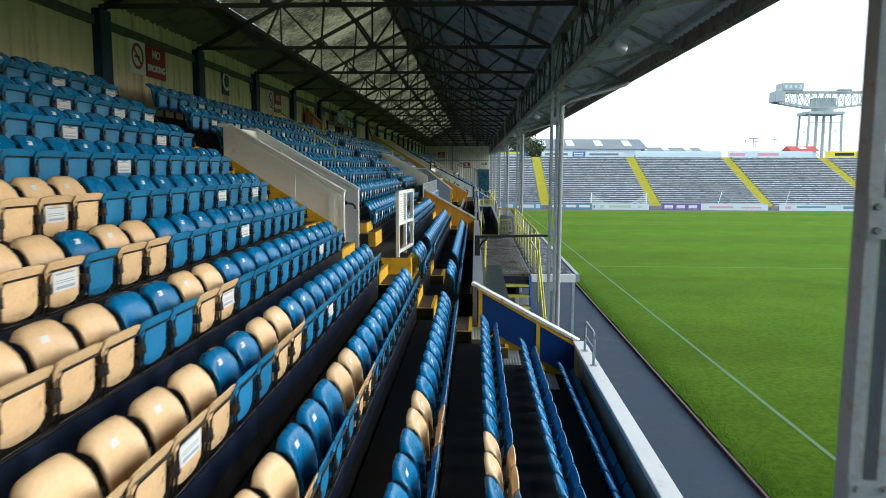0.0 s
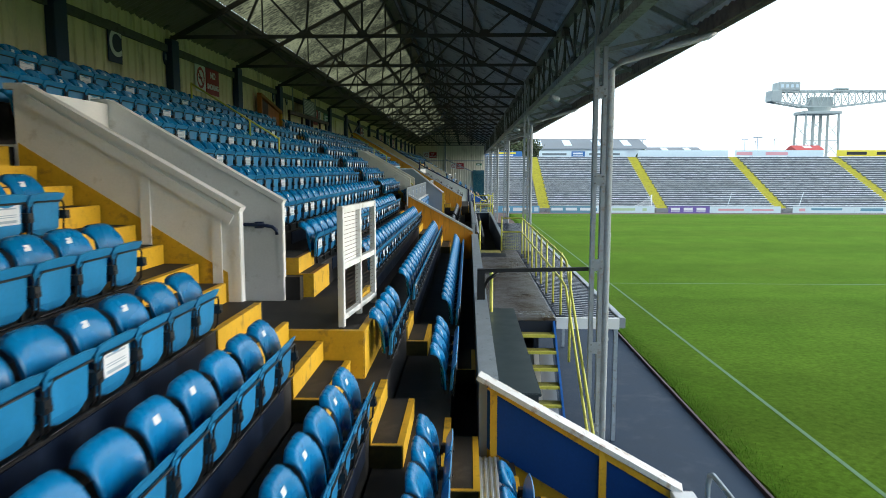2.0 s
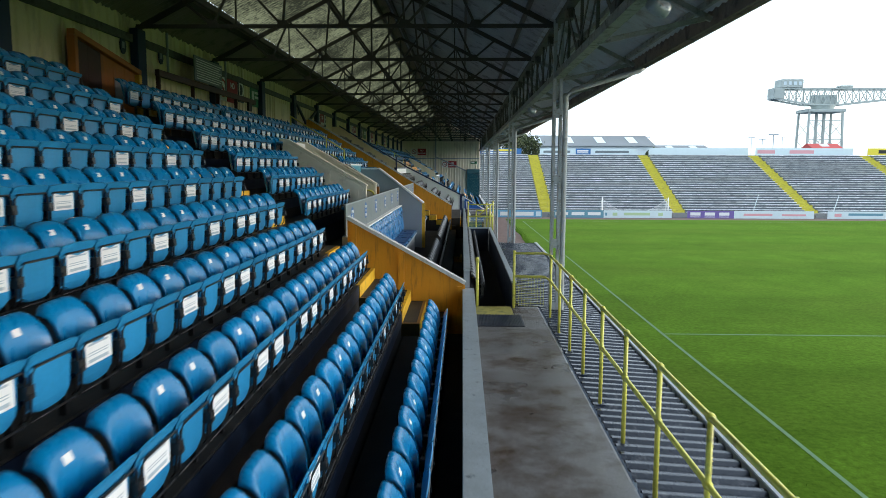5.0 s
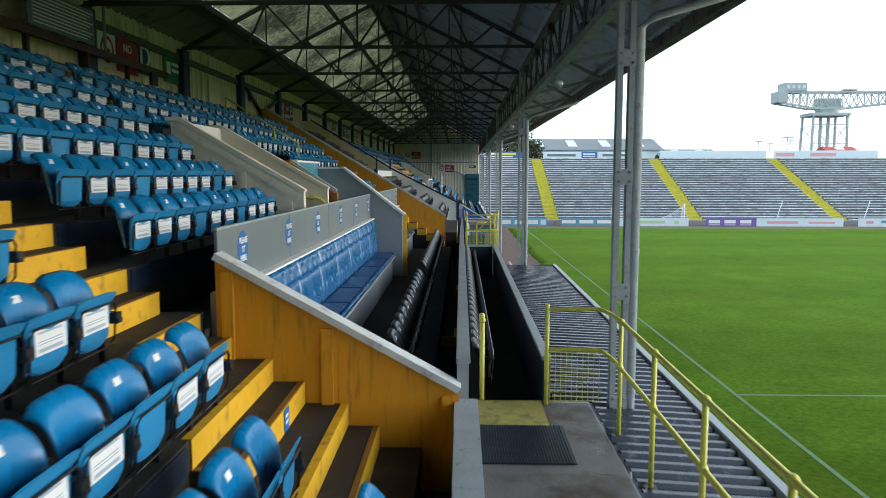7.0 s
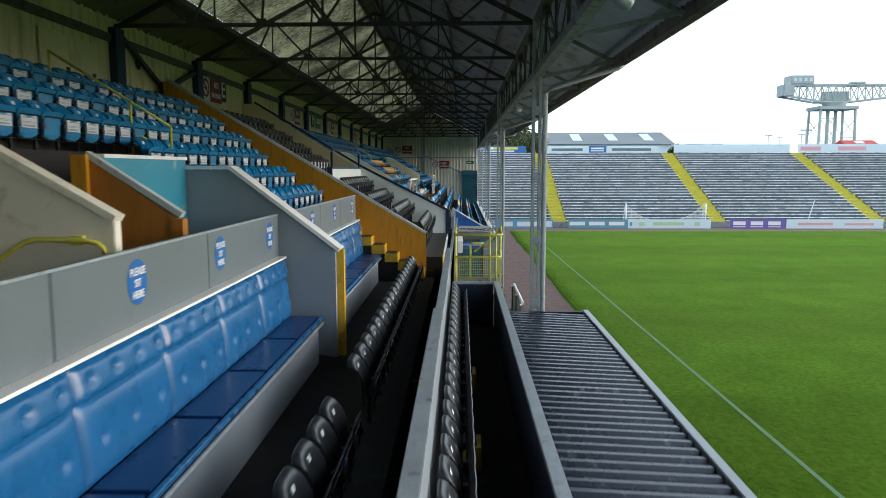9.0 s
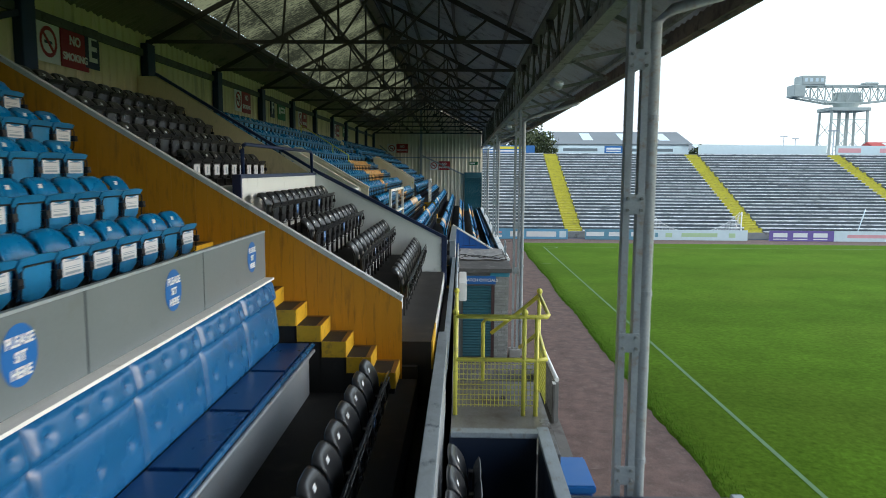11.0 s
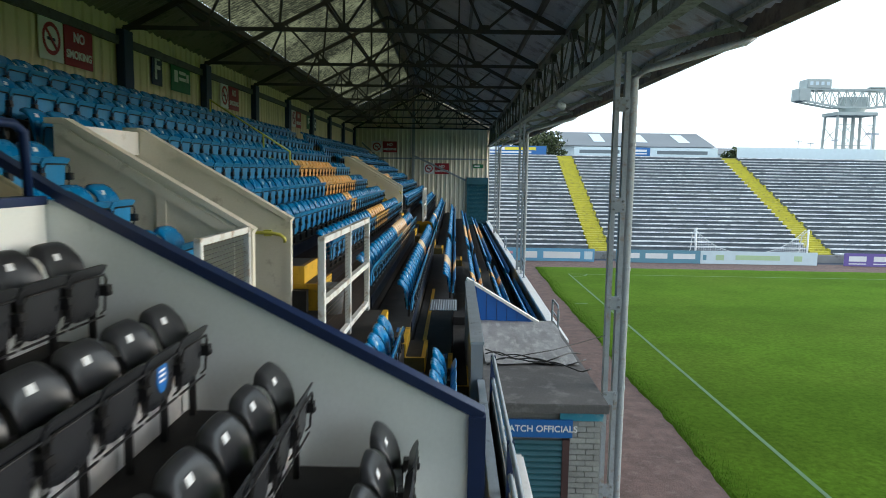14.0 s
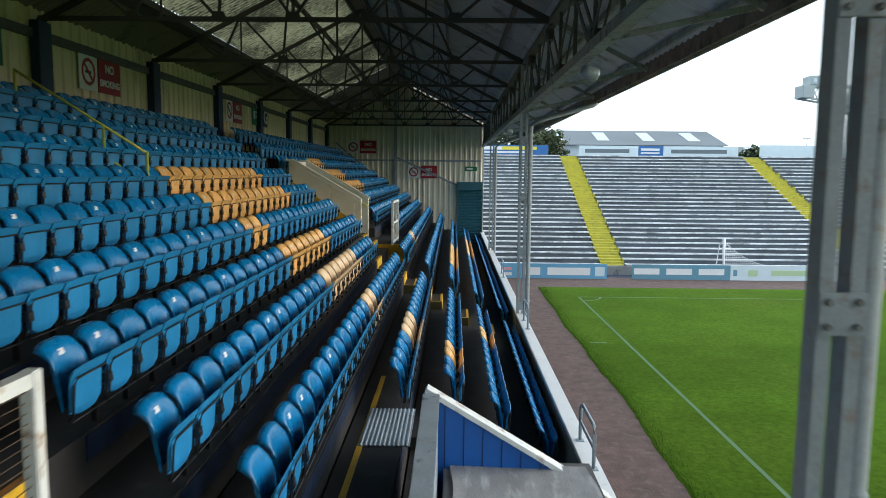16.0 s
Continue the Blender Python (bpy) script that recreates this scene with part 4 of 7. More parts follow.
def aisle(y0, y1, rows):
    """Half steps between the rows, with yellow faces."""
    for i in rows:
        x = row_x(i) + EDGE
        st = empty("aisle_step", "dark aisle step with yellow-painted face", "step", (x, y0, tread_z(i - 1)), "aisle steps")
        L = y1 - y0
        bm = bmesh.new(); box(bm, -0.01, 0.28, 0, L, 0.0, RISE / 2, bevel=0.0); part("tread_block", bm, STEP_DARK, st)
        bm = bmesh.new(); box(bm, 0.28, 0.292, 0, L, 0.004, RISE / 2 - 0.03); box(bm, 0.28, 0.294, 0, L, RISE / 2 - 0.03, RISE / 2 + 0.003); part("yellow_riser", bm, YELLOW, st)
        bm = bmesh.new(); box(bm, 0.02, 0.235, 0, 0.045, RISE / 2 + 0.0005, RISE / 2 + 0.0045); box(bm, 0.235, 0.281, 0, L, RISE / 2 + 0.0005, RISE / 2 + 0.0045); part("tread_border", bm, WORN_ORANGE if 27 < y0 < 49 else YELLOW, st)
        bm = bmesh.new(); box(bm, 0.0, 0.28, -0.012, -0.001, 0.004, RISE / 2 + 0.004); part("near_face", bm, OLIVE_DARK, st, "dark olive side face")
        bm = bmesh.new(); box(bm, -0.008, 0.016, 0, L, RISE / 2 + 0.004, RISE - 0.002); box(bm, -0.05, 0.018, 0, L, RISE - 0.002, RISE + 0.004); part("upper_riser", bm, YELLOW, st)


aisle(11.93, 13.18, range(0, 10))
aisle(15.6, 16.7, range(0, 3))
aisle(15.12, 15.72, range(5, 7))
aisle(12.36, 12.68, range(-2, 0))
aisle(27.4, 29.28, range(1, 3))
aisle(28.2, 29.28, range(3, 10))
aisle(55.2, 56.2, range(0, 3))
aisle(59.85, 60.9, range(0, 3))
aisle(73.9, 75.0, range(-2, 3))
aisle(76.2, 77.2, range(3, 10))


def corner_step(x0, x1, y0, y1, z0, z1):
    """A block step beside a parapet, yellow on its two open faces."""
    st = empty("corner_step", "dark block step with yellow faces beside the parapet", "step", (x0, y0, z0), "corner steps")
    w, L, H = x1 - x0, y1 - y0, z1 - z0
    bm = bmesh.new(); box(bm, 0, w, 0, L, 0, H); part("tread_block", bm, STEP_DARK, st)
    bm = bmesh.new(); box(bm, 0, w + 0.012, -0.012, -0.001, 0, H + 0.004); part("near_face", bm, YELLOW, st, "yellow-painted side face")
    bm = bmesh.new(); box(bm, w + 0.001, w + 0.012, 0, L, 0, H + 0.004); part("front_face", bm, YELLOW, st, "yellow-painted face")
    bm = bmesh.new(); box(bm, 0, w - 0.05, 0, 0.05, H + 0.0005, H + 0.0045); box(bm, w - 0.05, w, 0, L, H + 0.0005, H + 0.0045); part("tread_border", bm, WORN_ORANGE, st, "worn orange edging")


for y, z0, z1, z2 in ((15.11, 4.304, 4.605, 4.81), (59.62, 4.304, 4.66, 4.90)):
    corner_step(-1.80, -1.35, y, y + 1.0, z0, z1)
    corner_step(-2.25, -1.54, y + 0.002, y + 0.9, z1 + 0.005, z2)


def upper_rail(y, rows):
    r = empty("aisle_handrail", "yellow sloping handrail on the upper steps", "handrail", (0, y, 0), "aisle handrails")
    lo, hi = rows[0], rows[-1]
    for i in rows:
        bm = bmesh.new(); tube(bm, [(row_x(i) + 0.1, 0, tread_z(i)), (row_x(i) + 0.1, 0, row_z(i) + 1.02)], 0.022, 8); part("post", bm, RAIL_YELLOW, r)
    for h in (1.0, 0.55):
        bm = bmesh.new(); tube(bm, [(row_x(lo) + 0.1, 0, row_z(lo) + h), (row_x(hi) + 0.1, 0, row_z(hi) + h)], 0.02, 8); part("rail", bm, RAIL_YELLOW, r)


for y in (21.6, 42.0, 67.2):
    upper_rail(y, (6, 7, 9))

# front parapet with its grey ledge
bm = bmesh.new()
box(bm, 0.77, 0.95, 13.26, 29.39, 1.0, 3.80)
box(bm, 0.78, 0.885, 29.4, 39.6, 1.0, 4.15)
box(bm, 0.785, 0.885, 39.6, 47.6, 1.0, 4.03)
box(bm, 0.81, 0.88, 47.6, 59.0, 1.0, 3.55)
box(bm, 0.72, 0.87, 59.0, 64.05, 1.0, 4.03)
structure("wall_front_parapet", bm, GREY_PAINT, "pale grey front parapet of the seating")
for x0, x1, y0, y1, z in ((0.755, 0.965, 13.24, 20.0, 3.83), (0.755, 0.965, 20.01, 29.38, 3.83), (0.77, 0.90, 29.39, 39.6, 4.18), (0.775, 0.895, 39.61, 47.6, 4.06), (0.80, 0.895, 47.61, 58.99, 3.58), (0.705, 0.885, 59.0, 64.05, 4.06)):
    bm = bmesh.new()
    box(bm, x0, x1, y0, y1, z - 0.04, z, bevel=0.006)
    tagged(link("parapet_ledge", bm, LEDGE), "worn grey metal capping on the front parapet", "ledge", "parapet ledges")

# kerb walls in front of the lowest rows
for y0, y1 in ((FIRST, 12.7), (64.1, LAST)):
    bm = bmesh.new()
    box(bm, 2.62, 2.78, y0, y1, 0.0, 2.82)
    structure("wall_kerb", bm, CONCRETE, "low concrete front wall of the stand")
    bm = bmesh.new()
    box(bm, 2.59, 2.81, y0, y1, 2.82, 2.89, bevel=0.008)
    structure("trim_kerb_cap", bm, WHITE, "white-painted cap of the front wall")

# blue sloping walls at the ends of the lower rows
def blue_divider(p, q, near):
    hi, lo = (3.80, 2.85) if near else (4.04, 2.90)
    ob = slant_wall("divider_wall", p, q, hi, lo, (hi - 0.70, lo - 0.68) if near else 0.5, 0.1, ROYAL if near else MID_BLUE, "royal blue boarded divider wall with white sloping cap", "")
    if near:
        slant_wall("wall_yellow_base", (p[0], p[1] + 0.03), (q[0], q[1] + 0.03), hi - 0.71, lo - 0.69, 0.4, 0.06, YELLOW, "yellow-painted base under the blue divider")
    d = Vector((q[0] - p[0], q[1] - p[1], 0)).normalized()
    s = d.cross(Vector((0, 0, 1)))
    bm = bmesh.new()
    bar(bm, (p[0] - 0.1, p[1], hi + 0.055), (q[0] + 0.05, q[1], lo + 0.03), 0.17, 0.05)
    part("cap", bm, RUSTY_WHITE, ob, "worn white sloping cap")
    sgn = -1 if s.y < 0 else 1
    bm = bmesh.new()
    for f in (0.03, 0.62):
        c = Vector((*p, 0)).lerp(Vector((*q, 0)), f)
        zt = hi + (lo - hi) * f
        box(bm, c.x - 0.035, c.x + 0.035, c.y - 0.075, c.y - 0.045, 2.2, zt)
    if near:
        bar(bm, (p[0], p[1] - 0.06, hi - 0.04), (q[0], q[1] - 0.06, lo - 0.04), 0.02, 0.06)
        part("yellow_trim", bm, YELLOW, ob, "yellow framing strips")
    else:
        bm.free()
        for k in range(9):
            f = (k + 0.5) / 9
            c = Vector((*p, 0)).lerp(Vector((*q, 0)), f)
            bm = bmesh.new()
            box(bm, c.x - 0.004, c.x + 0.004, c.y - 0.058, c.y - 0.05, 2.2, hi - 0.02 - (hi - lo) * f)
            part("board_joint", bm, NAVY, ob)


blue_divider((0.86, 13.2), (2.66, 12.75), True)
blue_divider((0.84, 64.12), (2.66, 64.05), False)

# grab rails on the kerb wall
def grab_rail(y):
    g = empty("grab_rail", "grey steel tube grab rail on the front wall", "grab rail", (2.70, y, 2.89), "grab rails")
    bm = bmesh.new()
    tube(bm, [(0, 0, 0), (0, 0, 0.42), (0, 0.05, 0.5), (0, 0.12, 0.52), (0, 0.78, 0.52), (0, 0.86, 0.48), (0, 0.9, 0.4), (0, 0.9, 0)], 0.022, 10)
    part("hoop", bm, GALV, g)
    bm = bmesh.new(); tube(bm, [(0, 0.0, 0.26), (0, 0.9, 0.26)], 0.018, 8); part("mid_rail", bm, GALV, g)
    for yy in (0, 0.9):
        bm = bmesh.new(); box(bm, -0.05, 0.05, yy - 0.05, yy + 0.05, 0, 0.012); part("foot_plate", bm, GALV, g)


for y in (12.0 - 0.9, 64.9, 72.4, 80.2):
    grab_rail(y)

# orange boarded walls
def boarded_wall(name, y, pts, label, cap, material=ORANGE, boards=True, cap_w=0.16, groove=0.3):
    bm = bmesh.new()
    prism(bm, pts, y - 0.045, y + 0.045)
    w = tagged(link(name, bm, material), label, "wall", "boarded walls")
    (xa, za), (xb, zb) = cap
    bm = bmesh.new()
    bar(bm, (xa, y, za + 0.02), (xb, y, zb + 0.02), cap_w, 0.06)
    part("cap", bm, CAP_GREY, w, "pale painted sloping cap")
    if boards:
        x0, x1 = min(xa, xb), max(xa, xb)
        n = int((x1 - x0) / groove)
        zl = min(p[1] for p in pts)
        for k in range(n):
            c = x0 + (k + 0.5) * (x1 - x0) / n
            zt = za + (zb - za) * (c - xa) / (xb - xa) - 0.03
            h = (x1 - x0) / n / 2 - 0.0018
            bm = bmesh.new()
            zt0 = za + (zb - za) * (c - h - xa) / (xb - xa) - 0.02
            zt1 = za + (zb - za) * (c + h - xa) / (xb - xa) - 0.02
            prism(bm, [(c - h, zl), (c + h, zl), (c + h, zt1), (c - h, zt0)], y - 0.056, y - 0.046)
            part("plank", bm, material, w)
    return w


wA = boarded_wall("orange_wall", 29.35, [(0.76, 3.0), (0.76, 3.90), (-1.27, 5.07), (-1.27, 3.4)], "orange-painted boarded wall with grey sloping cap", ((0.80, 3.92), (-1.32, 5.09)), cap_w=0.2, groove=0.75)
for x, zt in ((0.70, 3.88), (-0.35, 4.48), (-1.21, 4.98)):
    bm = bmesh.new(); box(bm, x - 0.05, x + 0.05, 29.25, 29.293, 3.2, zt); part("batten", bm, ORANGE, wA)
boarded_wall("orange_wall", 48.3, [(0.24, 3.2), (0.24, 4.30), (-6.1, 8.08), (-6.3, 8.08), (-6.3, 6.9), (-1.0, 3.2)], "long orange-painted boarded wall climbing to the back row", ((0.26, 4.33), (-6.1, 8.12)), cap_w=0.12, groove=0.16)


def press_box():
    # divider at the end of the first bench
    bm = bmesh.new()
    prism(bm, [(-0.62, 3.3), (-0.62, 4.80), (-2.05, 5.93), (-2.9, 5.93), (-2.9, 3.6)], 40.44, 40.54)
    w = tagged(link("divider_wall", bm, GREY_PAINT), "pale grey sloping divider wall beside the bench", "wall", "box dividers")
    bm = bmesh.new(); bar(bm, (-0.56, 40.56, 4.82), (-2.05, 40.56, 5.96), 0.32, 0.05); bar(bm, (-2.05, 40.56, 5.96), (-2.9, 40.56, 5.96), 0.32, 0.05); part("cap", bm, WHITE, w)
    bm = bmesh.new(); box(bm, -0.66, -0.52, 40.545, 40.66, 3.3, 4.82); part("end_post", bm, YELLOW, w, "yellow end post")
    # grey panels behind the benches
    for y0, y1, n, spots in ((29.55, 40.35, 4, (30.3, 32.2, 34.05, 36.1, 38.0, 39.9)), (41.2, 47.52, 3, (42.6, 44.7, 46.95))):
        L = (y1 - y0) / n
        b = empty("padded_bench", "blue buttoned vinyl bench with dark seat cushions", "bench", (0, y0, 0), "padded benches")
        bm = bmesh.new(); box(bm, -1.42, -0.86, 0, y1 - y0, 3.24, 3.78); part("plinth", bm, GREY_PAINT, b)
        bm = bmesh.new(); tube(bm, [(-0.80, 0, 3.81), (-0.80, y1 - y0, 3.81)], 0.024, 8); part("edge_rail", bm, GALV, b)
        bm = bmesh.new(); tube(bm, [(-0.812, 0, 3.885), (-0.812, y1 - y0, 3.885)], 0.030, 8); part("piping", bm, VINYL, b, "glossy blue piping")
        m = int(round((y1 - y0) / 1.3)); W = (y1 - y0) / m
        for k in range(m):
            ya, yb = k * W + 0.006, (k + 1) * W - 0.006
            cushion(b, ya, yb)
        bm = bmesh.new(); box(bm, -1.46, -1.36, 0, y1 - y0, 3.24, 4.74); part("back_board", bm, GREY_PAINT, b)
        bm = bmesh.new(); box(bm, -1.40, -1.28, 0, y1 - y0, 4.72, 4.745); part("shelf_strip", bm, WHITE, b)
        for k in range(n):
            p = empty("privacy_screen", "grey privacy screen with a round blue seating sticker", "panel", (-1.40, y0 + k * L, 0), "screen panels")
            bm = bmesh.new(); box(bm, -0.015, 0.015, 0.008, L - 0.008, 4.75, 5.31, bevel=0.004); part("board", bm, GREY_BOARD, p)
            bm = bmesh.new(); box(bm, -0.022, 0.022, 0.0, L, 5.31, 5.33); part("edge_strip", bm, GALV, p)
            for ys in spots:
                if k * L <= ys - y0 < (k + 1) * L:
                    st = sticker(0.165); st.parent = p
                    st.matrix_basis = pose(0.017, ys - y0 - k * L, 5.07)


def cushion(b, ya, yb):
    W = yb - ya
    # leaning back in two padded strips, each with a buttoned relief
    for z0, z1, x0, x1, nz, nb in ((3.92, 4.46, -1.24, -1.30, 22, 3), (4.47, 4.71, -1.27, -1.33, 12, 4)):
        bm = bmesh.new()
        ny = 40
        grid = []
        for i in range(nz + 1):
            v = i / nz
            line = []
            for j in range(ny + 1):
                u = j / ny
                y = ya + W * u
                puff = 0.05 * (1 - abs(2 * v - 1) ** 4) ** 0.5 * (1 - abs(2 * u - 1) ** 10) ** 0.5
                for bidx in range(nb):
                    yb_ = (bidx + 0.5) / nb
                    d2 = ((u - yb_) * W / 0.045) ** 2 + ((v - 0.5) * (z1 - z0) / 0.045) ** 2
                    puff -= 0.030 * math.exp(-d2)
                line.append(bm.verts.new((x0 + (x1 - x0) * v + puff, y, z0 + (z1 - z0) * v)))
            grid.append(line)
        for i in range(nz):
            for j in range(ny):
                f = bm.faces.new((grid[i][j], grid[i][j + 1], grid[i + 1][j + 1], grid[i + 1][j])); f.smooth = True
        box(bm, x1 - 0.06, x1 - 0.006, ya, yb, z0, z1)
        c = part("back_cushion", bm, VINYL, b)
        for bidx in range(nb):
            bm = bmesh.new()
            yy = ya + W * (bidx + 0.5) / nb
            xm = (x0 + x1) / 2 + 0.02
            bmesh.ops.create_uvsphere(bm, u_segments=8, v_segments=6, radius=0.016, matrix=pose(xm, yy, (z0 + z1) / 2))
            part("button", bm, VINYL, c)
    bm = bmesh.new(); box(bm, -1.26, -0.82, ya, yb, 3.80, 3.915, bevel=0.03)
    part("seat_cushion", bm, VINYL_DARK, b, "dark blue seat cushion")


def sticker(r):
    """A round blue sticker with white printed words, facing +x."""
    bm = bmesh.new()
    bmesh.ops.create_circle(bm, cap_ends=True, segments=28, radius=r, matrix=pose(0, 0, 0, 0, 90, 0) @ Matrix.Diagonal((1.08, 1, 1, 1)))
    for f in list(bm.faces):
        e = bmesh.ops.extrude_face_region(bm, geom=[f])
        bmesh.ops.translate(bm, vec=(0.002, 0, 0), verts=[v for v in e["geom"] if isinstance(v, bmesh.types.BMVert)])
    bmesh.ops.recalc_face_normals(bm, faces=bm.faces)
    ob = link("sticker", bm, SIGN_BLUE)
    for t, z in (("PLEASE", 0.055), ("SIT", -0.035), ("HERE", -0.125)):
        letter("printed_word", t, r * 0.50, SIGN_WHITE, ob, pose(0.004, 0, z) @ FACE_PITCH, 0.002)
    return ob


press_box()

# timber-fronted box with a teal panel behind the bench
wb = boarded_wall("timber_box", 38.1, [(-1.85, 4.3), (-1.85, 5.42), (-2.75, 6.05), (-2.75, 4.3)], "varnished timber front of the press box", ((-1.80, 5.44), (-2.78, 6.08)), WOOD, False, 0.1)
bm = bmesh.new(); box(bm, -1.9, -1.78, 38.03, 38.17, 4.3, 5.42); part("end_post", bm, WOOD, wb)
bm = bmesh.new(); box(bm, -2.9, -2.74, 37.98, 38.044, 4.3, 6.09); part("tall_post", bm, ORANGE, wb, "orange-painted corner post")
bm = bmesh.new(); box(bm, -2.725, -2.66, 38.16, 40.42, 3.6, 6.06); ts = tagged(link("teal_screen", bm, TEAL_PANEL), "faded teal screen panel behind the bench", "panel")
bm = bmesh.new(); box(bm, -2.77, -2.63, 38.16, 40.42, 6.06, 6.1); part("cap_strip", bm, WHITE, ts)


for k in range(10):
    st = empty("aisle_step", "dark aisle step with yellow-painted face", "step", (0.22 - 0.315 * k, 47.60, 3.24), "aisle steps")
    z = 0.07 + 0.2 * (k + 1)
    bm = bmesh.new(); box(bm, -0.33, 0, 0, 0.63, 0.002, z); part("tread_block", bm, STEP_DARK, st)
    bm = bmesh.new(); box(bm, 0.001, 0.012, 0, 0.63, z - 0.2, z + 0.004); part("yellow_riser", bm, YELLOW, st)
    bm = bmesh.new(); box(bm, -0.055, 0.0005, 0, 0.63, z + 0.001, z + 0.005); box(bm, -0.33, -0.055, 0.57, 0.63, z + 0.001, z + 0.005); part("tread_border", bm, WORN_ORANGE, st)
    bm = bmesh.new(); box(bm, -0.30, 0.0, -0.012, -0.001, z - 0.2, z + 0.003); part("near_face", bm, YELLOW, st)

# white enclosure of the black seats
def white_enclosure():
    bm = bmesh.new()
    box(bm, -2.40, -2.30, 49.53, 54.98, 4.6, 5.94)
    w = tagged(link("white_upstand", bm, COOL_WHITE), "white upstand wall above the black seats", "wall")
    bm = bmesh.new(); box(bm, -2.42, -2.28, 49.48, 54.98, 5.94, 6.0, bevel=0.006); part("cap", bm, NAVY, w, "navy painted cap")
    bm = bmesh.new(); box(bm, -2.41, -2.28, 49.46, 49.525, 4.3, 5.94); part("end_post", bm, NAVY, w, "navy end post")
    bm = bmesh.new()
    prism(bm, [(0.66, 3.2), (0.66, 4.50), (-2.22, 5.97), (-2.4, 5.97), (-2.4, 3.52), (-2.0, 3.2)], 54.99, 55.09)
    w = tagged(link("white_divider", bm, COOL_WHITE), "white divider wall with navy sloping cap", "wall")
    bm = bmesh.new()
    prism(bm, [(-2.402, 5.97), (-5.9, 8.15), (-6.3, 8.15), (-6.3, 6.7), (-2.402, 3.53)], 54.99, 55.09)
    part("upper_boarding", bm, CREAM, w, "cream boarding beside the upper rows")
    bm = bmesh.new(); bar(bm, (0.7, 55.04, 4.52), (-2.22, 55.04, 6.0), 0.15, 0.07); bar(bm, (-2.22, 55.04, 6.0), (-5.9, 55.04, 8.2), 0.13, 0.06); part("cap", bm, NAVY, w, "navy sloping cap")
    bm = bmesh.new(); box(bm, 0.6, 0.72, 54.95, 55.13, 3.3, 4.52); part("end_post", bm, NAVY, w, "navy end post")
    r = empty("guard_rail", "navy tubular guard rail on the white upstand", "guard rail", (-2.35, 0, 6.0))
    bm = bmesh.new(); tube(bm, [(0, 49.8, 0), (0, 49.8, 0.38), (0, 49.86, 0.45), (0, 49.94, 0.47), (0, 54.75, 0.47), (0, 54.85, 0.42), (0, 54.88, 0)], 0.03, 10); part("rail", bm, NAVY, r)


white_enclosure()

# lower box with a row of black seats in front of the parapet
bm = bmesh.new(); box(bm, 0.95, 1.98, 31.85, 45.5, 2.2, 2.62); structure("floor_lower_box", bm, STEP_DARK, "dark floor of the lower box")
bm = bmesh.new(); box(bm, 1.83, 1.91, 31.85, 45.55, 2.2, 3.53); box(bm, 0.96, 1.80, 45.42, 45.55, 2.2, 3.53); structure("wall_lower_box", bm, NAVY_DARK, "dark front wall of the lower box")
bm = bmesh.new(); box(bm, 1.81, 1.93, 31.8, 45.6, 3.53, 3.58, bevel=0.006); box(bm, 0.97, 1.81, 45.42, 45.54, 3.53, 3.58); structure("trim_lower_box", bm, GALV, "pale metal capping of the lower box")

# raised walkway
bm = bmesh.new()
k = 0
y = 20.1
while y < 31.8:
    n = min(2.4, 31.85 - y)
    box(bm, 0.98, 2.40, y + 0.004, y + n - 0.004, 2.94, 3.0)
    y += n
structure("floor_walkway", bm, DECK, "worn ribbed metal decking of the walkway")
bm = bmesh.new()
yy = 20.13
while yy < 31.8:
    box(bm, 1.0, 2.38, yy, yy + 0.012, 3.0, 3.003)
    yy += 0.03
tagged(link("deck_ribs", bm, DECK), "fine ribs of the metal decking", "decking", kind="stuff")
bm = bmesh.new(); box(bm, 0.95, 2.42, 20.1, 31.85, 2.6, 2.93); structure("trim_walkway_frame", bm, NAVY_DARK, "dark frame under the walkway")

# dugout roof
def dugout_roof():
    d = empty("dugout_roof", "dark corrugated dugout roof with a pale edge strip", "roof", (0, 0, 0))
    bm = bmesh.new()
    prev = None
    pitch = 0.225
    n = int((45.4 - 20.25) / pitch)
    for k in range(n):
        for f, h in ((0.0, 0), (0.12, 0.045), (0.42, 0.045), (0.54, 0)):
            yy = 20.25 + (k + f) * pitch
            p = [bm.verts.new((x, yy, z + h)) for x, z in ((1.97 if yy > 31.85 else 2.43, 2.98), (3.78, 2.90))]
            if prev:
                bm.faces.new((prev[0], p[0], p[1], prev[1]))
            prev = p
    part("corrugated_sheet", bm, DUGOUT, d)
    bm = bmesh.new(); box(bm, 3.68, 3.80, 20.15, 45.45, 2.78, 2.99, bevel=0.01); part("edge_strip", bm, GREY_PAINT, d, "pale grey edge strip")
    bm = bmesh.new(); box(bm, 1.98, 3.68, 20.15, 20.25, 2.76, 2.98); part("end_strip", bm, WHITE, d)
    bm = bmesh.new(); box(bm, 1.98, 3.68, 45.40, 45.45, 2.80, 2.95); part("end_strip", bm, NAVY_DARK, d)
    bm = bmesh.new(); box(bm, 2.0, 2.1, 20.4, 45.3, PITCH_Z - 0.05, 2.76); part("back_panel", bm, NAVY_DARK, d)
    for yy in (20.3, 28.0, 37.0, 45.2):
        bm = bmesh.new(); box(bm, 3.60, 3.68, yy - 0.04, yy + 0.04, PITCH_Z - 0.05, 2.8); part("leg", bm, GALV, d)


dugout_roof()


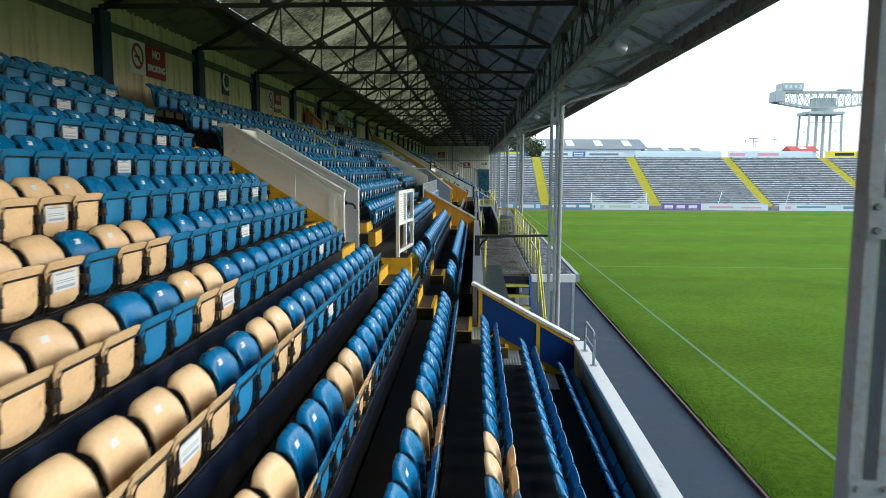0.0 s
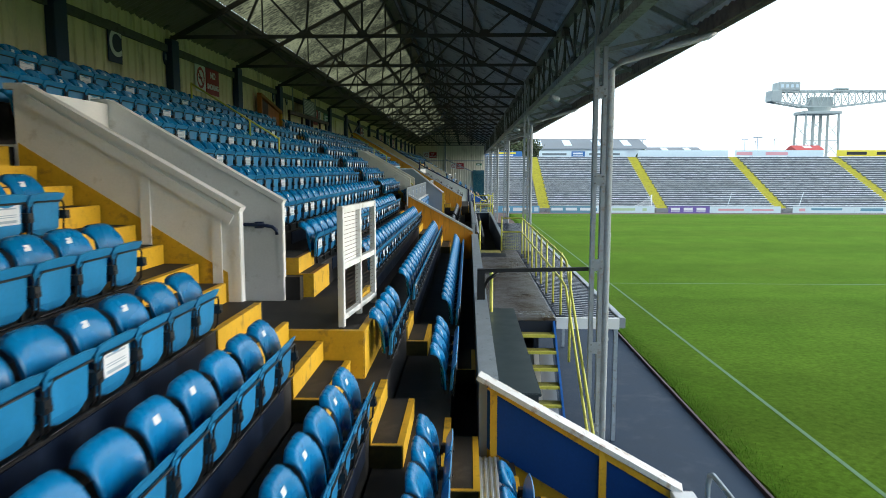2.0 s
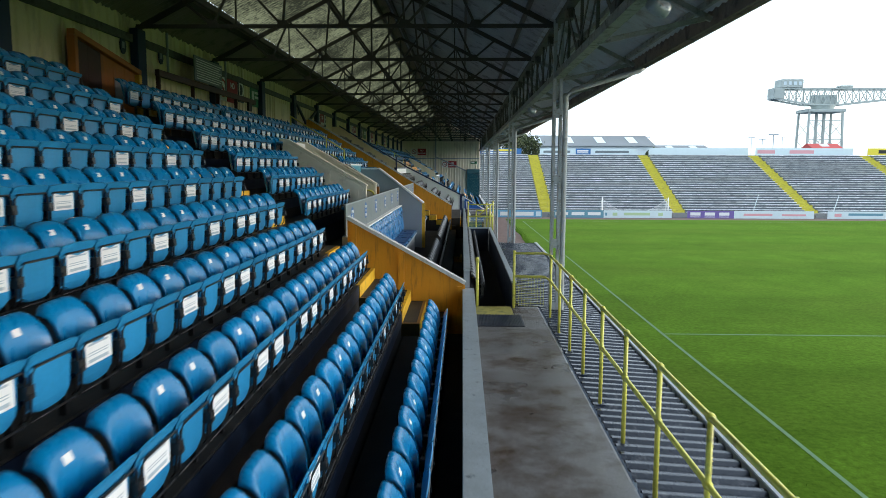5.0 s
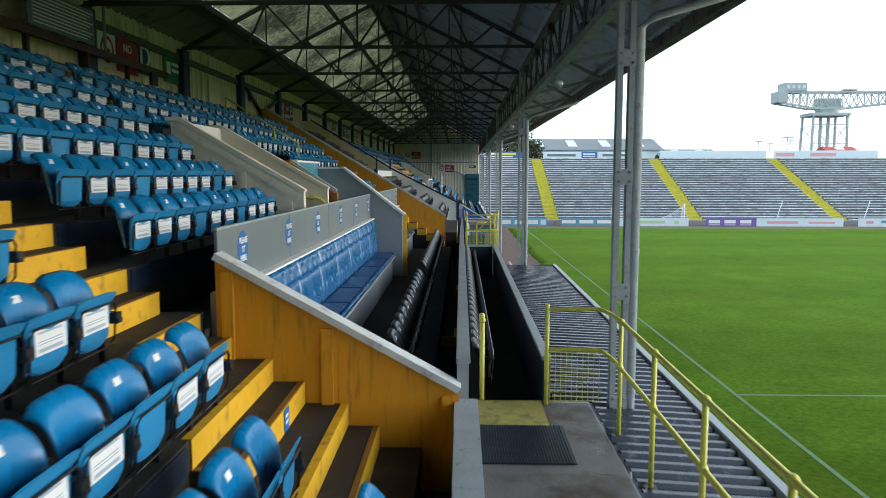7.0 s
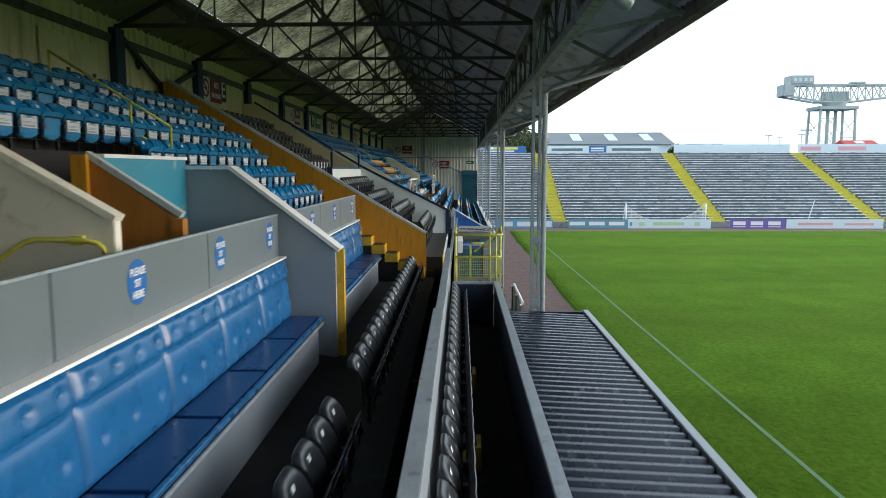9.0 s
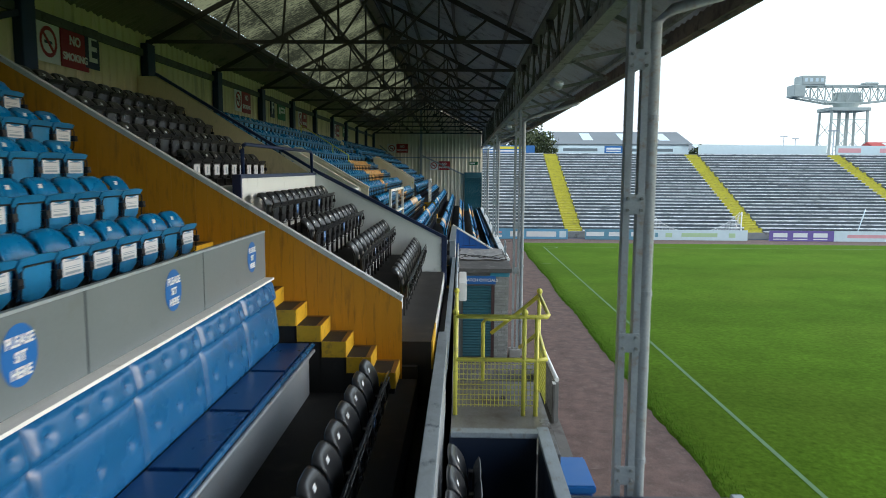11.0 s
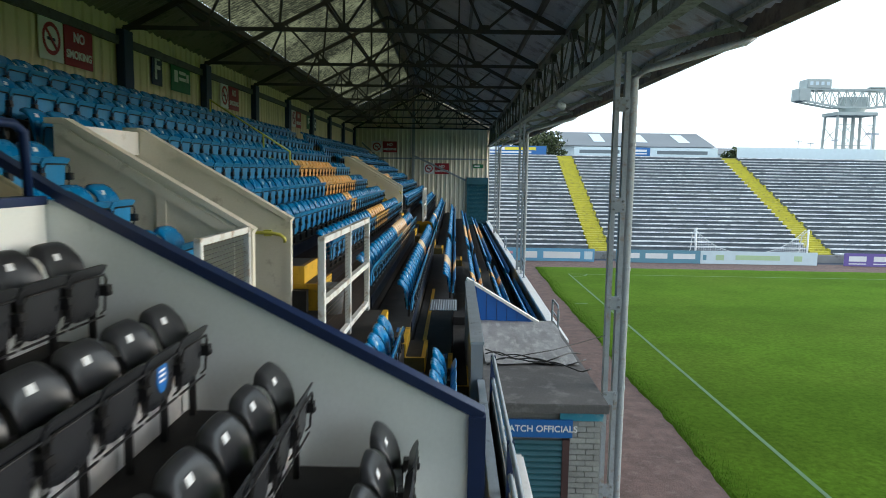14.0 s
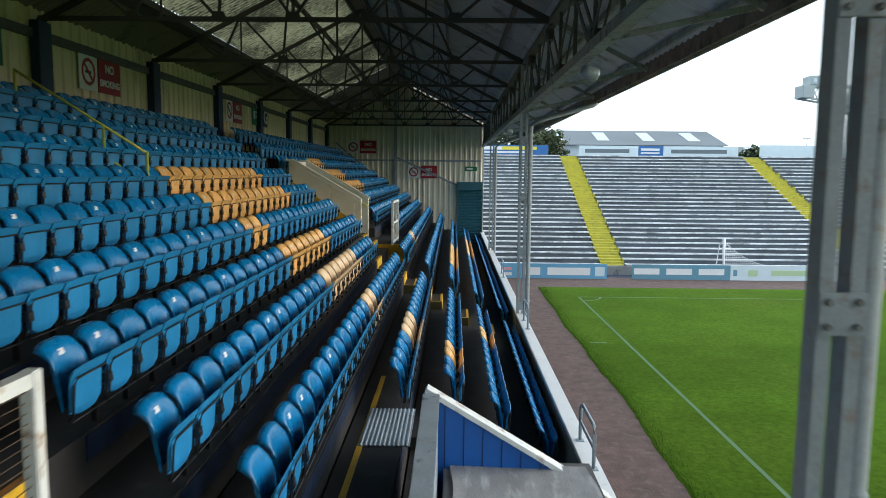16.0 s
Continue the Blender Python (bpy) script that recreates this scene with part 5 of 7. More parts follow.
def yellow_rails():
    r = empty("walkway_railing", "yellow tubular railing along the walkway", "railing", (0, 0, 0))
    x = 2.52
    ys = [19.0 + 1.3 * k for k in range(10)]
    for yy in ys:
        z0 = 3.0 if yy > 20 else 2.4
        bm = bmesh.new(); tube(bm, [(x, yy, z0), (x, yy, 4.24 if yy > 20 else 4.1)], 0.024, 8); part("post", bm, RAIL_YELLOW, r)
        if yy > 20:
            bm = bmesh.new(); box(bm, x - 0.06, x + 0.06, yy - 0.06, yy + 0.06, 2.985, 3.018, bevel=0.004); part("foot_plate", bm, NAVY_DARK, r, "dark steel foot plate")
            for zz in (4.25, 3.75):
                bm = bmesh.new(); bmesh.ops.create_uvsphere(bm, u_segments=10, v_segments=8, radius=0.038, matrix=pose(x, yy, zz)); part("clamp_ball", bm, RAIL_YELLOW, r)
    for zz in (4.25, 3.75):
        bm = bmesh.new(); tube(bm, [(x, 15.8, zz - 2.6), (x, 19.6, zz - 0.05), (x, 20.3, zz), (x, 30.9, zz), (x, 31.65, zz - 0.06), (x - 0.07, 31.72, zz - 0.06), (1.84, 31.72, zz - 0.06)] , 0.024, 8); part("rail", bm, RAIL_YELLOW, r)
    bm = bmesh.new(); tube(bm, [(1.86, 31.72, 2.95), (1.86, 31.72, 4.25)], 0.028, 8); part("post", bm, RAIL_YELLOW, r)
    bm = bmesh.new()
    for k in range(10):
        bar(bm, (1.9 + 0.6 * k / 9, 31.72, 3.05), (1.9 + 0.6 * k / 9, 31.72, 3.68), 0.006)
    for k in range(12):
        bar(bm, (1.9, 31.72, 3.05 + 0.055 * k), (2.5, 31.72, 3.05 + 0.055 * k), 0.006)
    part("wire_mesh", bm, RAIL_YELLOW, r)
    for yy in (18.9, 31.85):
        p = empty("rail_post", "yellow steel hand post with a ball top beside the parapet", "post", (1.08, yy, 2.7), "rail posts")
        for dy in (0, 0.25):
            bm = bmesh.new(); tube(bm, [(0, dy, 0), (0, dy, 1.32)], 0.028, 10); part("tube", bm, RAIL_YELLOW, p)
            bm = bmesh.new(); bmesh.ops.create_uvsphere(bm, u_segments=10, v_segments=8, radius=0.042, matrix=pose(0, dy, 1.32)); part("ball", bm, RAIL_YELLOW, p)
        for zz in (0.8, 1.3):
            bm = bmesh.new(); tube(bm, [(0, 0, zz), (0, 0.25, zz)], 0.02, 8); part("tie", bm, RAIL_YELLOW, p)


yellow_rails()


def walkway_stairs():
    s = empty("metal_stairs", "metal stairs with yellow nosings and blue strings down to the track", "stairs", (0, 0, 0))
    n = 9
    mossy = mat("mossy_yellow_tread", (0.33, 0.29, 0.06), 0.7, vary=0.3, scale=4, bump=0.2, dirt=(0.16, 0.15, 0.05), dirt_amount=0.35)
    bm = bmesh.new(); bar(bm, (1.93, 20.0, 2.35), (1.93, 17.2, 0.25), 0.8, 0.03); part("soffit_panel", bm, GREY_PAINT, s, "pale grey panel behind the treads")
    bm = bmesh.new(); bar(bm, (2.0, 19.98, 2.38), (2.0, 17.25, 0.33), 0.1, 0.04); part("centre_strip", bm, WHITE, s, "white strip")
    for k in range(n):
        yy, zz = 20.0 - 0.30 * k, 2.98 - 0.25 * (k + 1)
        bm = bmesh.new(); box(bm, 1.52, 2.34, yy - 0.28, yy, zz - 0.04, zz); part("tread", bm, mossy, s)
        bm = bmesh.new(); box(bm, 1.52, 2.34, yy - 0.30, yy - 0.24, zz - 0.045, zz + 0.006); part("nosing", bm, RAIL_YELLOW, s, "yellow nosing")
    for x in (1.42, 2.36):
        bm = bmesh.new(); bar(bm, (x, 20.1, 2.85), (x, 17.2, 0.55), 0.04, 0.26); part("string", bm, MID_BLUE, s, "blue string")
    c = empty("equipment_cabinet", "dark grey-green metal cabinet beside the parapet", "cabinet", (0, 0, 0))
    bm = bmesh.new(); box(bm, 1.0, 1.48, 14.2, 19.2, 2.2, 3.32, bevel=0.012); part("body", bm, mat("grey_green_steel", (0.035, 0.055, 0.062), 0.35, 0.1, vary=0.15, bump=0.05), c)
    bm = bmesh.new(); box(bm, 0.98, 1.51, 14.15, 19.22, 3.32, 3.36, bevel=0.01); part("lid", bm, bpy.data.materials["grey_green_steel"], c)
    # low white barriers at the foot of the stairs
    for (x0, y0, x1, y1) in ((2.6, 15.2, 2.6, 17.2), (3.3, 14.9, 2.7, 14.9)):
        b = empty("pitchside_barrier", "white-capped pale barrier panel beside the track", "barrier", (0, 0, 0), "pitchside barriers")
        bm = bmesh.new(); bar(bm, (x0, y0, 0.95), (x1, y1, 0.95), 0.06, 1.12); part("panel", bm, GREY_BOARD, b)
        bm = bmesh.new(); bar(bm, (x0, y0, 1.53), (x1, y1, 1.53), 0.1, 0.06); part("cap", bm, WHITE, b)


walkway_stairs()

# tie beam from the parapet to a post
tb = empty("tie_beam", "black steel tie beam from the parapet to the post", "beam", (0, 17.6, 0))
bm = bmesh.new(); bar(bm, (0.86, 0, 4.30), (2.6, 0, 4.34), 0.06, 0.06); part("beam", bm, BLACK_STEEL, tb)
bm = bmesh.new(); tube(bm, [(0.9, 0, 3.83), (0.9, 0, 4.0), (0.98, 0, 4.16), (1.14, 0, 4.27)], 0.03, 8); part("brace", bm, BLACK_STEEL, tb)
bm = bmesh.new(); box(bm, 0.80, 0.92, -0.06, 0.06, 3.83, 4.33); part("bracket", bm, BLACK_STEEL, tb)


def officials():
    o = empty("officials_room", "small brick room with a teal roller shutter under the stand front", "building", (0, 0, 0))
    y0, y1 = 59.2, 64.2
    bm = bmesh.new(); box(bm, 0.96, 2.44, y0 + 0.02, y1, PITCH_Z - 0.05, 3.12); part("wall", bm, MORTAR, o)
    bm = bmesh.new(); box(bm, 0.93, 2.52, y0 - 0.12, y1 + 0.05, 3.12, 3.24, bevel=0.01); part("roof", bm, FELT, o, "dark felt roof")
    bm = bmesh.new(); box(bm, 1.9, 2.46, y0 - 0.05, y0 + 0.015, 3.0, 3.115); part("fascia", bm, TEAL_PANEL, o)
    sh = empty("roller_shutter", "", ""); sh.parent = o
    for k in range(26):
        bm = bmesh.new()
        z = 0.62 + 0.081 * k
        prism(bm, [(y0 - 0.035, z + 0.02), (y0 - 0.05, z + 0.04), (y0 - 0.035, z + 0.078), (y0 - 0.01, z + 0.078), (y0 - 0.01, z + 0.0), (y0 - 0.035, z)], 1.12, 1.94, axis="x")
        part("slat", bm, TEAL, sh)
    bm = bmesh.new(); box(bm, 1.94, 2.03, y0 - 0.06, y0 + 0.015, 0.5, 2.74); part("jamb", bm, mat("dark_red_brown", (0.06, 0.03, 0.03), 0.6, bump=0.05), o)
    sg = empty("officials_sign", "blue sign with white lettering above the shutter", "sign", (1.56, y0 - 0.07, 2.9))
    bm = bmesh.new(); box(bm, -0.5, 0.5, -0.012, 0.012, -0.12, 0.12, bevel=0.003); part("panel", bm, SIGN_BLUE, sg)
    letter("lettering", "MATCH OFFICIALS", 0.118, SIGN_WHITE, sg, pose(0.07, -0.014, -0.04) @ FACE_NEAR, 0.002)
    bm = bmesh.new(); bmesh.ops.create_cone(bm, cap_ends=True, segments=16, radius1=0.035, radius2=0.035, depth=0.006, matrix=pose(-0.43, -0.014, 0, 90)); part("red_dot", bm, RED, sg)
    # brick pier
    me = None
    rng = random.Random(5)
    for c in range(34):
        z = PITCH_Z + 0.02 + c * 0.0765
        cuts = [2.035, 2.25, 2.44] if c % 2 else [2.035, 2.14, 2.355, 2.44]
        for a, b in zip(cuts, cuts[1:]):
            bm = bmesh.new(); box(bm, a + 0.005, b - 0.005, y0 - 0.012 - rng.uniform(0, 0.004), y0 + 0.03, z, z + 0.066)
            part("brick", bm, BRICK, o)
    # tarpaulin draped over the roof
    bm = bmesh.new()
    grid = []
    nx, ny = 60, 90
    for i in range(nx + 1):
        line = []
        for j in range(ny + 1):
            x, yy = 1.0 + 1.45 * i / nx, 60.9 + 3.2 * j / ny
            near_edge = max(0.0, 1 - (yy - 60.9) / 0.9)
            h = 3.262 + 0.03 * max(0, noise.noise((x * 0.9, yy * 0.9, 2))) + 0.008 * abs(noise.noise((x * 5, yy * 0.8, 7))) + (0.004 + 0.03 * near_edge) * abs(noise.noise((x * 3 + yy * 1.5, yy * 7, 3)))
            line.append(bm.verts.new((x + 0.05 * noise.noise((yy, 0, 4)), yy + (0.12 * noise.noise((x * 2, 1, 1)) if j == 0 else 0), h)))
        grid.append(line)
    for i in range(nx):
        for j in range(ny):
            f = bm.faces.new((grid[i][j], grid[i + 1][j], grid[i + 1][j + 1], grid[i][j + 1])); f.smooth = True
    tagged(link("tarpaulin", bm, TARP), "crumpled silver-grey tarpaulin over the flat roof", "tarpaulin")
    for k in range(3):
        cb = bmesh.new()
        pts = []
        for q in range(24):
            f = q / 23
            pts.append((1.0 + 1.5 * f, 60.5 + 0.5 * k * 0.5 + 0.25 * math.sin(5 * f + k) + 0.1 * noise.noise((f * 5, k, 0)), 3.30 + 0.06 * abs(math.sin(7 * f + k)) + 0.05))
        tube(cb, pts, 0.011, 6)
        tagged(link("loose_cable", cb, BLACK_STEEL), "loose black cable lying over the roof", "cable", "roof cables")
    fl = empty("flood_box", "white plastic equipment box on the parapet", "box", (1.05, 55.0, 3.05))
    bm = bmesh.new(); box(bm, -0.045, 0.14, 0, 1.9, 0.0, 0.42, bevel=0.02); part("case", bm, WHITE, fl)


officials()


def as_mesh_early(name, bm, material):
    me = bpy.data.meshes.new(name)
    bm.to_mesh(me)
    bm.free()
    me.materials.append(material)
    return me


def stair_rails_middle():
    r = empty("stair_railing", "yellow tubular railing round the steps at the stand front", "railing", (0, 0, 0))
    runs = [[(1.0, 48.27, 2.6), (1.0, 48.27, 4.47)], [(1.0, 46.7, 3.3), (1.0, 46.7, 4.5)], [(1.78, 46.7, 3.3), (1.78, 46.7, 4.5)], [(2.10, 48.12, 2.4), (2.10, 48.12, 4.5)], [(1.92, 46.7, 3.3), (1.92, 46.7, 4.46)],
            [(1.0, 46.7, 4.45), (1.95, 46.7, 4.45), (2.03, 46.73, 4.45), (2.06, 46.82, 4.45), (2.09, 48.0, 4.46), (2.10, 48.12, 4.45), (1.86, 48.26, 4.2), (1.47, 48.3, 3.88)],
            [(1.0, 46.7, 3.95), (1.95, 46.7, 3.95), (2.03, 46.75, 3.95), (2.09, 48.05, 3.95), (1.86, 48.26, 3.7)], [(1.36, 48.2, 2.9), (1.36, 48.2, 4.05), (1.40, 48.2, 4.1), (1.7, 48.2, 4.1)], [(1.0, 46.72, 4.45), (1.0, 48.27, 4.42)]]
    for p in runs:
        bm = bmesh.new(); tube(bm, p, 0.026, 8); part("tube", bm, RAIL_YELLOW, r)
    for p in ((1.0, 48.27, 4.47), (1.0, 46.7, 4.5), (1.78, 46.7, 4.5), (2.10, 48.12, 4.5)):
        bm = bmesh.new(); bmesh.ops.create_uvsphere(bm, u_segments=10, v_segments=8, radius=0.04, matrix=Matrix.Translation(p)); part("ball", bm, RAIL_YELLOW, r)
    bm = bmesh.new()
    for k in range(22):
        bar(bm, (1.0 + 0.95 * k / 21, 46.7, 3.4), (1.0 + 0.95 * k / 21, 46.7, 3.93), 0.006)
    for k in range(9):
        bar(bm, (1.0, 46.7, 3.42 + 0.06 * k), (1.95, 46.7, 3.42 + 0.06 * k), 0.006)
    for k in range(22):
        bar(bm, (2.04, 46.8 + 1.1 * k / 21, 3.4), (2.04, 46.8 + 1.1 * k / 21, 3.93), 0.006)
    for k in range(9):
        bar(bm, (2.04, 46.8, 3.42 + 0.06 * k), (2.04, 47.9, 3.42 + 0.06 * k), 0.006)
    part("wire_mesh", bm, RAIL_YELLOW, r)
    bm = bmesh.new(); box(bm, 0.96, 2.06, 45.6, 48.0, 3.2, 3.3); structure("floor_rail_landing", bm, DECK, "small metal landing inside the yellow railing")
    bm = bmesh.new(); box(bm, 0.96, 2.0, 45.65, 48.0, 0.4, 3.2); structure("floor_stair_landing", bm, CONCRETE, "concrete landing at the stand front")
    bm = bmesh.new(); box(bm, 0.96, 3.3, 49.0, 59.2, PITCH_Z - 0.05, PITCH_Z + 0.03); structure("floor_concrete_apron", bm, APRON, "worn concrete apron before the officials room")
    # low brick wall with white coping tube
    x, y0, y1 = 3.2, 54.15, 58.0
    b = empty("pitchside_wall", "low grey brick wall with white painted piers and a white tube on top", "wall", (0, 0, 0), "pitchside barriers")
    bm = bmesh.new(); box(bm, x - 0.045, x + 0.045, y0, y1, PITCH_Z - 0.02, 1.40); part("core", bm, MORTAR, b)
    bm = bmesh.new(); tube(bm, [(x, y0 - 0.02, 1.47), (x, y1 + 0.02, 1.47)], 0.05, 12); part("coping_tube", bm, WHITE, b, "white painted tube")
    for yy in (y0, (y0 + y1) / 2, y1):
        bm = bmesh.new(); box(bm, x - 0.09, x - 0.046, yy - 0.06, yy + 0.06, PITCH_Z - 0.02, 1.38, bevel=0.006); part("pier", bm, APRON, b)
        bm = bmesh.new(); box(bm, x - 0.10, x - 0.03, yy - 0.075, yy + 0.075, 1.381, 1.42, bevel=0.006); part("pier_cap", bm, WHITE, b, "white pier cap")
    bm = bmesh.new(); box(bm, -0.052, -0.0452, 0.004, 0.211, 0.0, 0.066)
    whole = as_mesh_early("brick", bm, BRICK)
    for c in range(12):
        yy = y0 + 0.07 + (0.1075 if c % 2 else 0.0)
        while yy < y1 - 0.24:
            o = new("brick", whole); o.parent = b; o.location = (x, yy, PITCH_Z + 0.02 + 0.0765 * c)
            yy += 0.215
    # hand rails on the parapet before the black seats
    h = empty("double_handrail", "navy-ended steel double handrail on the parapet", "handrail", (0.97, 0, 0))
    for z0 in (4.0, 3.74):
        bm = bmesh.new(); tube(bm, [(0, 50.4, z0), (0, 58.6, z0)], 0.024, 8); part("rail", bm, GALV, h)
    for yy in (50.4, 53.1, 55.8, 58.5):
        bm = bmesh.new(); box(bm, -0.03, 0.03, yy - 0.03, yy + 0.03, 3.0, 4.02); part("post", bm, NAVY, h, "navy post")


stair_rails_middle()
bm = bmesh.new(); box(bm, 0.96, 1.0, 47.0, 59.0, 0.4, 3.6); structure("wall_lower_front", bm, MORTAR, "grey block wall below the parapet")
bm = bmesh.new(); box(bm, BACK_X, 0.77, FIRST, LAST, -0.6, 0.2); structure("floor_undercroft", bm, CONCRETE, "concrete floor under the stand")

# ---- seats ----
def grid_shell(bm, rows, close=True, mi=0):
    """Quads over a list of point rows, both faces built by the caller."""
    vs = [[bm.verts.new(p) for p in r] for r in rows]
    for a, b in zip(vs, vs[1:]):
        for j in range(len(a) - 1):
            f = bm.faces.new((a[j], a[j + 1], b[j + 1], b[j])); f.smooth = True; f.material_index = mi
    return vs


def seat_backrest(nu=12, nv=7):
    """A moulded shell, hollow towards the pitch, its square top with rounded corners rolled to the rear."""
    bm = bmesh.new()
    front = [(0.092, 0.34), (0.086, 0.46), (0.076, 0.56), (0.062, 0.645), (0.044, 0.715), (0.019, 0.764), (-0.010, 0.790), (-0.036, 0.798), (-0.050, 0.791)]
    back = [(-0.045, 0.780), (-0.018, 0.773), (0.010, 0.748), (0.034, 0.694), (0.062, 0.56), (0.076, 0.34)]
    if nv < 6:
        front = [front[k] for k in (0, 2, 3, 4, 5, 6, 8)]
        back = [back[k] for k in (1, 3, 5)]
    rows = []
    for x, z in front + back:
        r = []
        low = min(1.0, max(0.0, (z - 0.34) / 0.24))
        top = max(0.0, (z - 0.58) / 0.217)
        w = 0.176 + 0.022 * low - 0.002 * top ** 2
        for j in range(nu + 1):
            u = math.sin((-1 + 2 * j / nu) * math.pi / 2)
            c = abs(u)
            r.append((x + 0.044 * c ** 2.6 * (1 - 0.75 * top), w * u, z - (0.004 * c ** 2 + 0.050 * c ** 8) * top ** 2))
        rows.append(r)
    vs = grid_shell(bm, rows)
    n = len(rows)
    for j in range(nu):
        bm.faces.new((vs[0][j], vs[-1][j], vs[-1][j + 1], vs[0][j + 1]))
    for s in (0, nu):
        f = bm.faces.new([vs[k][s] for k in range(n)]); f.smooth = False
    bmesh.ops.recalc_face_normals(bm, faces=bm.faces)
    return bm


def seat_pan(nu=8):
    """The tipped-up pan: flat underside with rounded lower corners, front lip flared towards the pitch at the top."""
    bm = bmesh.new()
    outer = [(0.182, 0.298), (0.197, 0.310), (0.206, 0.36), (0.213, 0.48), (0.218, 0.560), (0.224, 0.585), (0.240, 0.622), (0.248, 0.642)]
    inner = [(0.238, 0.647), (0.214, 0.60), (0.192, 0.56), (0.184, 0.48), (0.176, 0.33)]
    rows = []
    for x, z in outer + inner:
        r = []
        for j in range(nu + 1):
            u = -1 + 2 * j / nu
            w = 0.152 if z < 0.305 else (0.180 if z < 0.4 else (0.186 if z < 0.575 else 0.226))
            r.append((x - 0.008 * abs(u) ** 3, w * u, z + (0.04 * abs(u) ** 4 if z < 0.33 else (-0.012 * abs(u) ** 6 if z > 0.62 else 0))))
        rows.append(r)
    vs = grid_shell(bm, rows)
    for f in bm.faces:
        f.smooth = False
    n = len(rows)
    for j in range(nu):
        bm.faces.new((vs[0][j], vs[-1][j], vs[-1][j + 1], vs[0][j + 1]))
    for s in (0, nu):
        bm.faces.new([vs[k][s] for k in range(n)])
    bmesh.ops.recalc_face_normals(bm, faces=bm.faces)
    return bm


def seat_frame():
    bm = bmesh.new()
    tube(bm, [(0.19, -0.214, 0.30), (0.218, -0.216, 0.33), (0.234, -0.216, 0.540), (0.240, -0.180, 0.576), (0.240, 0.180, 0.576), (0.234, 0.216, 0.540), (0.218, 0.216, 0.33), (0.19, 0.214, 0.30)], 0.0075, 5)
    tube(bm, [(0.212, -0.215, 0.290), (0.212, 0.215, 0.290)], 0.0075, 5)
    return bm


def seat_stand(low=0.10):
    bm = bmesh.new()
    box(bm, 0.14, 0.245, 0.208, 0.272, 0.425, 0.495)
    box(bm, 0.215, 0.252, 0.215, 0.265, 0.43, 0.455)
    box(bm, 0.06, 0.16, 0.228, 0.252, 0.40, 0.45)
    box(bm, 0.10, 0.14, 0.226, 0.254, low, 0.44)
    box(bm, 0.06, 0.10, 0.226, 0.254, 0.38, 0.58)
    return bm


def seat_notice():
    bm = bmesh.new()
    box(bm, 0.2145, 0.2170, -0.15, 0.15, 0.42, 0.565, mi=0)
    for z, w in ((0.435, 0.02), (0.475, 0.006), (0.49, 0.006), (0.535, 0.012)):
        box(bm, 0.2170, 0.2178, -0.12, 0.11, z, z + w, mi=1)
    return bm


def seat_label():
    bm = bmesh.new()
    prism(bm, [(0.0520, 0.690), (0.0550, 0.691), (0.0385, 0.731), (0.0355, 0.730)], -0.055, 0.015)
    return bm


def seat_lift(y):
    return -0.095 if y < 12.5 else (0.03 if y > 55 else 0.0)


def as_mesh(name, bm, mats):
    me = bpy.data.meshes.new(name)
    bm.to_mesh(me)
    bm.free()
    for m in mats:
        me.materials.append(m)
    return me


KINDS = {"blue": (BLUE_SEAT, BLUE_FAR, "blue plastic tip-up stadium seat, folded up"),
         "amber": (AMBER_SEAT, AMBER_FAR, "faded amber plastic tip-up stadium seat, folded up"),
         "black": (BLACK_SEAT, BLACK_FAR, "glossy black plastic tip-up seat, folded up")}
PARTS = {}
for kind, (m, f, lab) in KINDS.items():
    PARTS[kind] = [("backrest", as_mesh("backrest", seat_backrest(), [m])), ("seat_pan", as_mesh("seat_pan", seat_pan(), [BLUE_PAN if kind == "blue" else m])),
                   ("tube_frame", as_mesh("tube_frame", seat_frame(), [BLACK_STEEL])), ("hinge_stand", as_mesh("hinge_stand", seat_stand(-0.2 if kind == "black" else 0.10), [BLACK_STEEL])),
                   ("seat_label", as_mesh("seat_label", seat_label(), [PAPER]))]
NOTICE = as_mesh("notice", seat_notice(), [PAPER, PRINT])

SEAT_W = 0.48
AMBER = {-2: [(4.8, 5.7), (70.0, 71.0), (84, 90)], -1: [(5.75, 6.7), (67.3, 68.4), (78, 84)], 0: [(5.75, 6.7), (67.3, 68.4)], 1: [(FIRST, 3.95), (5.75, 6.7), (67.4, 68.4), (79, 80)],
         2: [(FIRST, 4.35), (5.75, 6.7), (67.3, 70.8)], 3: [(FIRST, 4.75), (5.75, 6.7), (67.4, 70.8)], 4: [(FIRST, 5.2), (5.75, 6.65), (67.4, 68.6)], 5: [(FIRST, 6.65), (67.5, 73.1), (82, 86)],
         6: [(FIRST, 6.2), (67.5, 72.9), (81, 85)], 7: [(FIRST, 4.0), (81.5, 84)]}


def seat_kind(i, y):
    for y0, y1 in AMBER.get(i, ()):
        if y0 <= y < y1:
            return "amber"
    return "blue"


SEATS = []      # row, y, kind, notice


def run(i, y0, y1, kind=None, notices=0.0):
    w = 0.4875 if y0 < FIRST + 1 else SEAT_W
    n = int((y1 - y0) / w + 0.05)
    for k in range(n):
        y = y1 - (n - k - 0.5) * w if y0 < FIRST + 1 else y0 + (k + 0.5) * w
        SEATS.append((i, y, kind or seat_kind(i, y), ((k * 37 + i * 17) % 100) / 100 < notices))


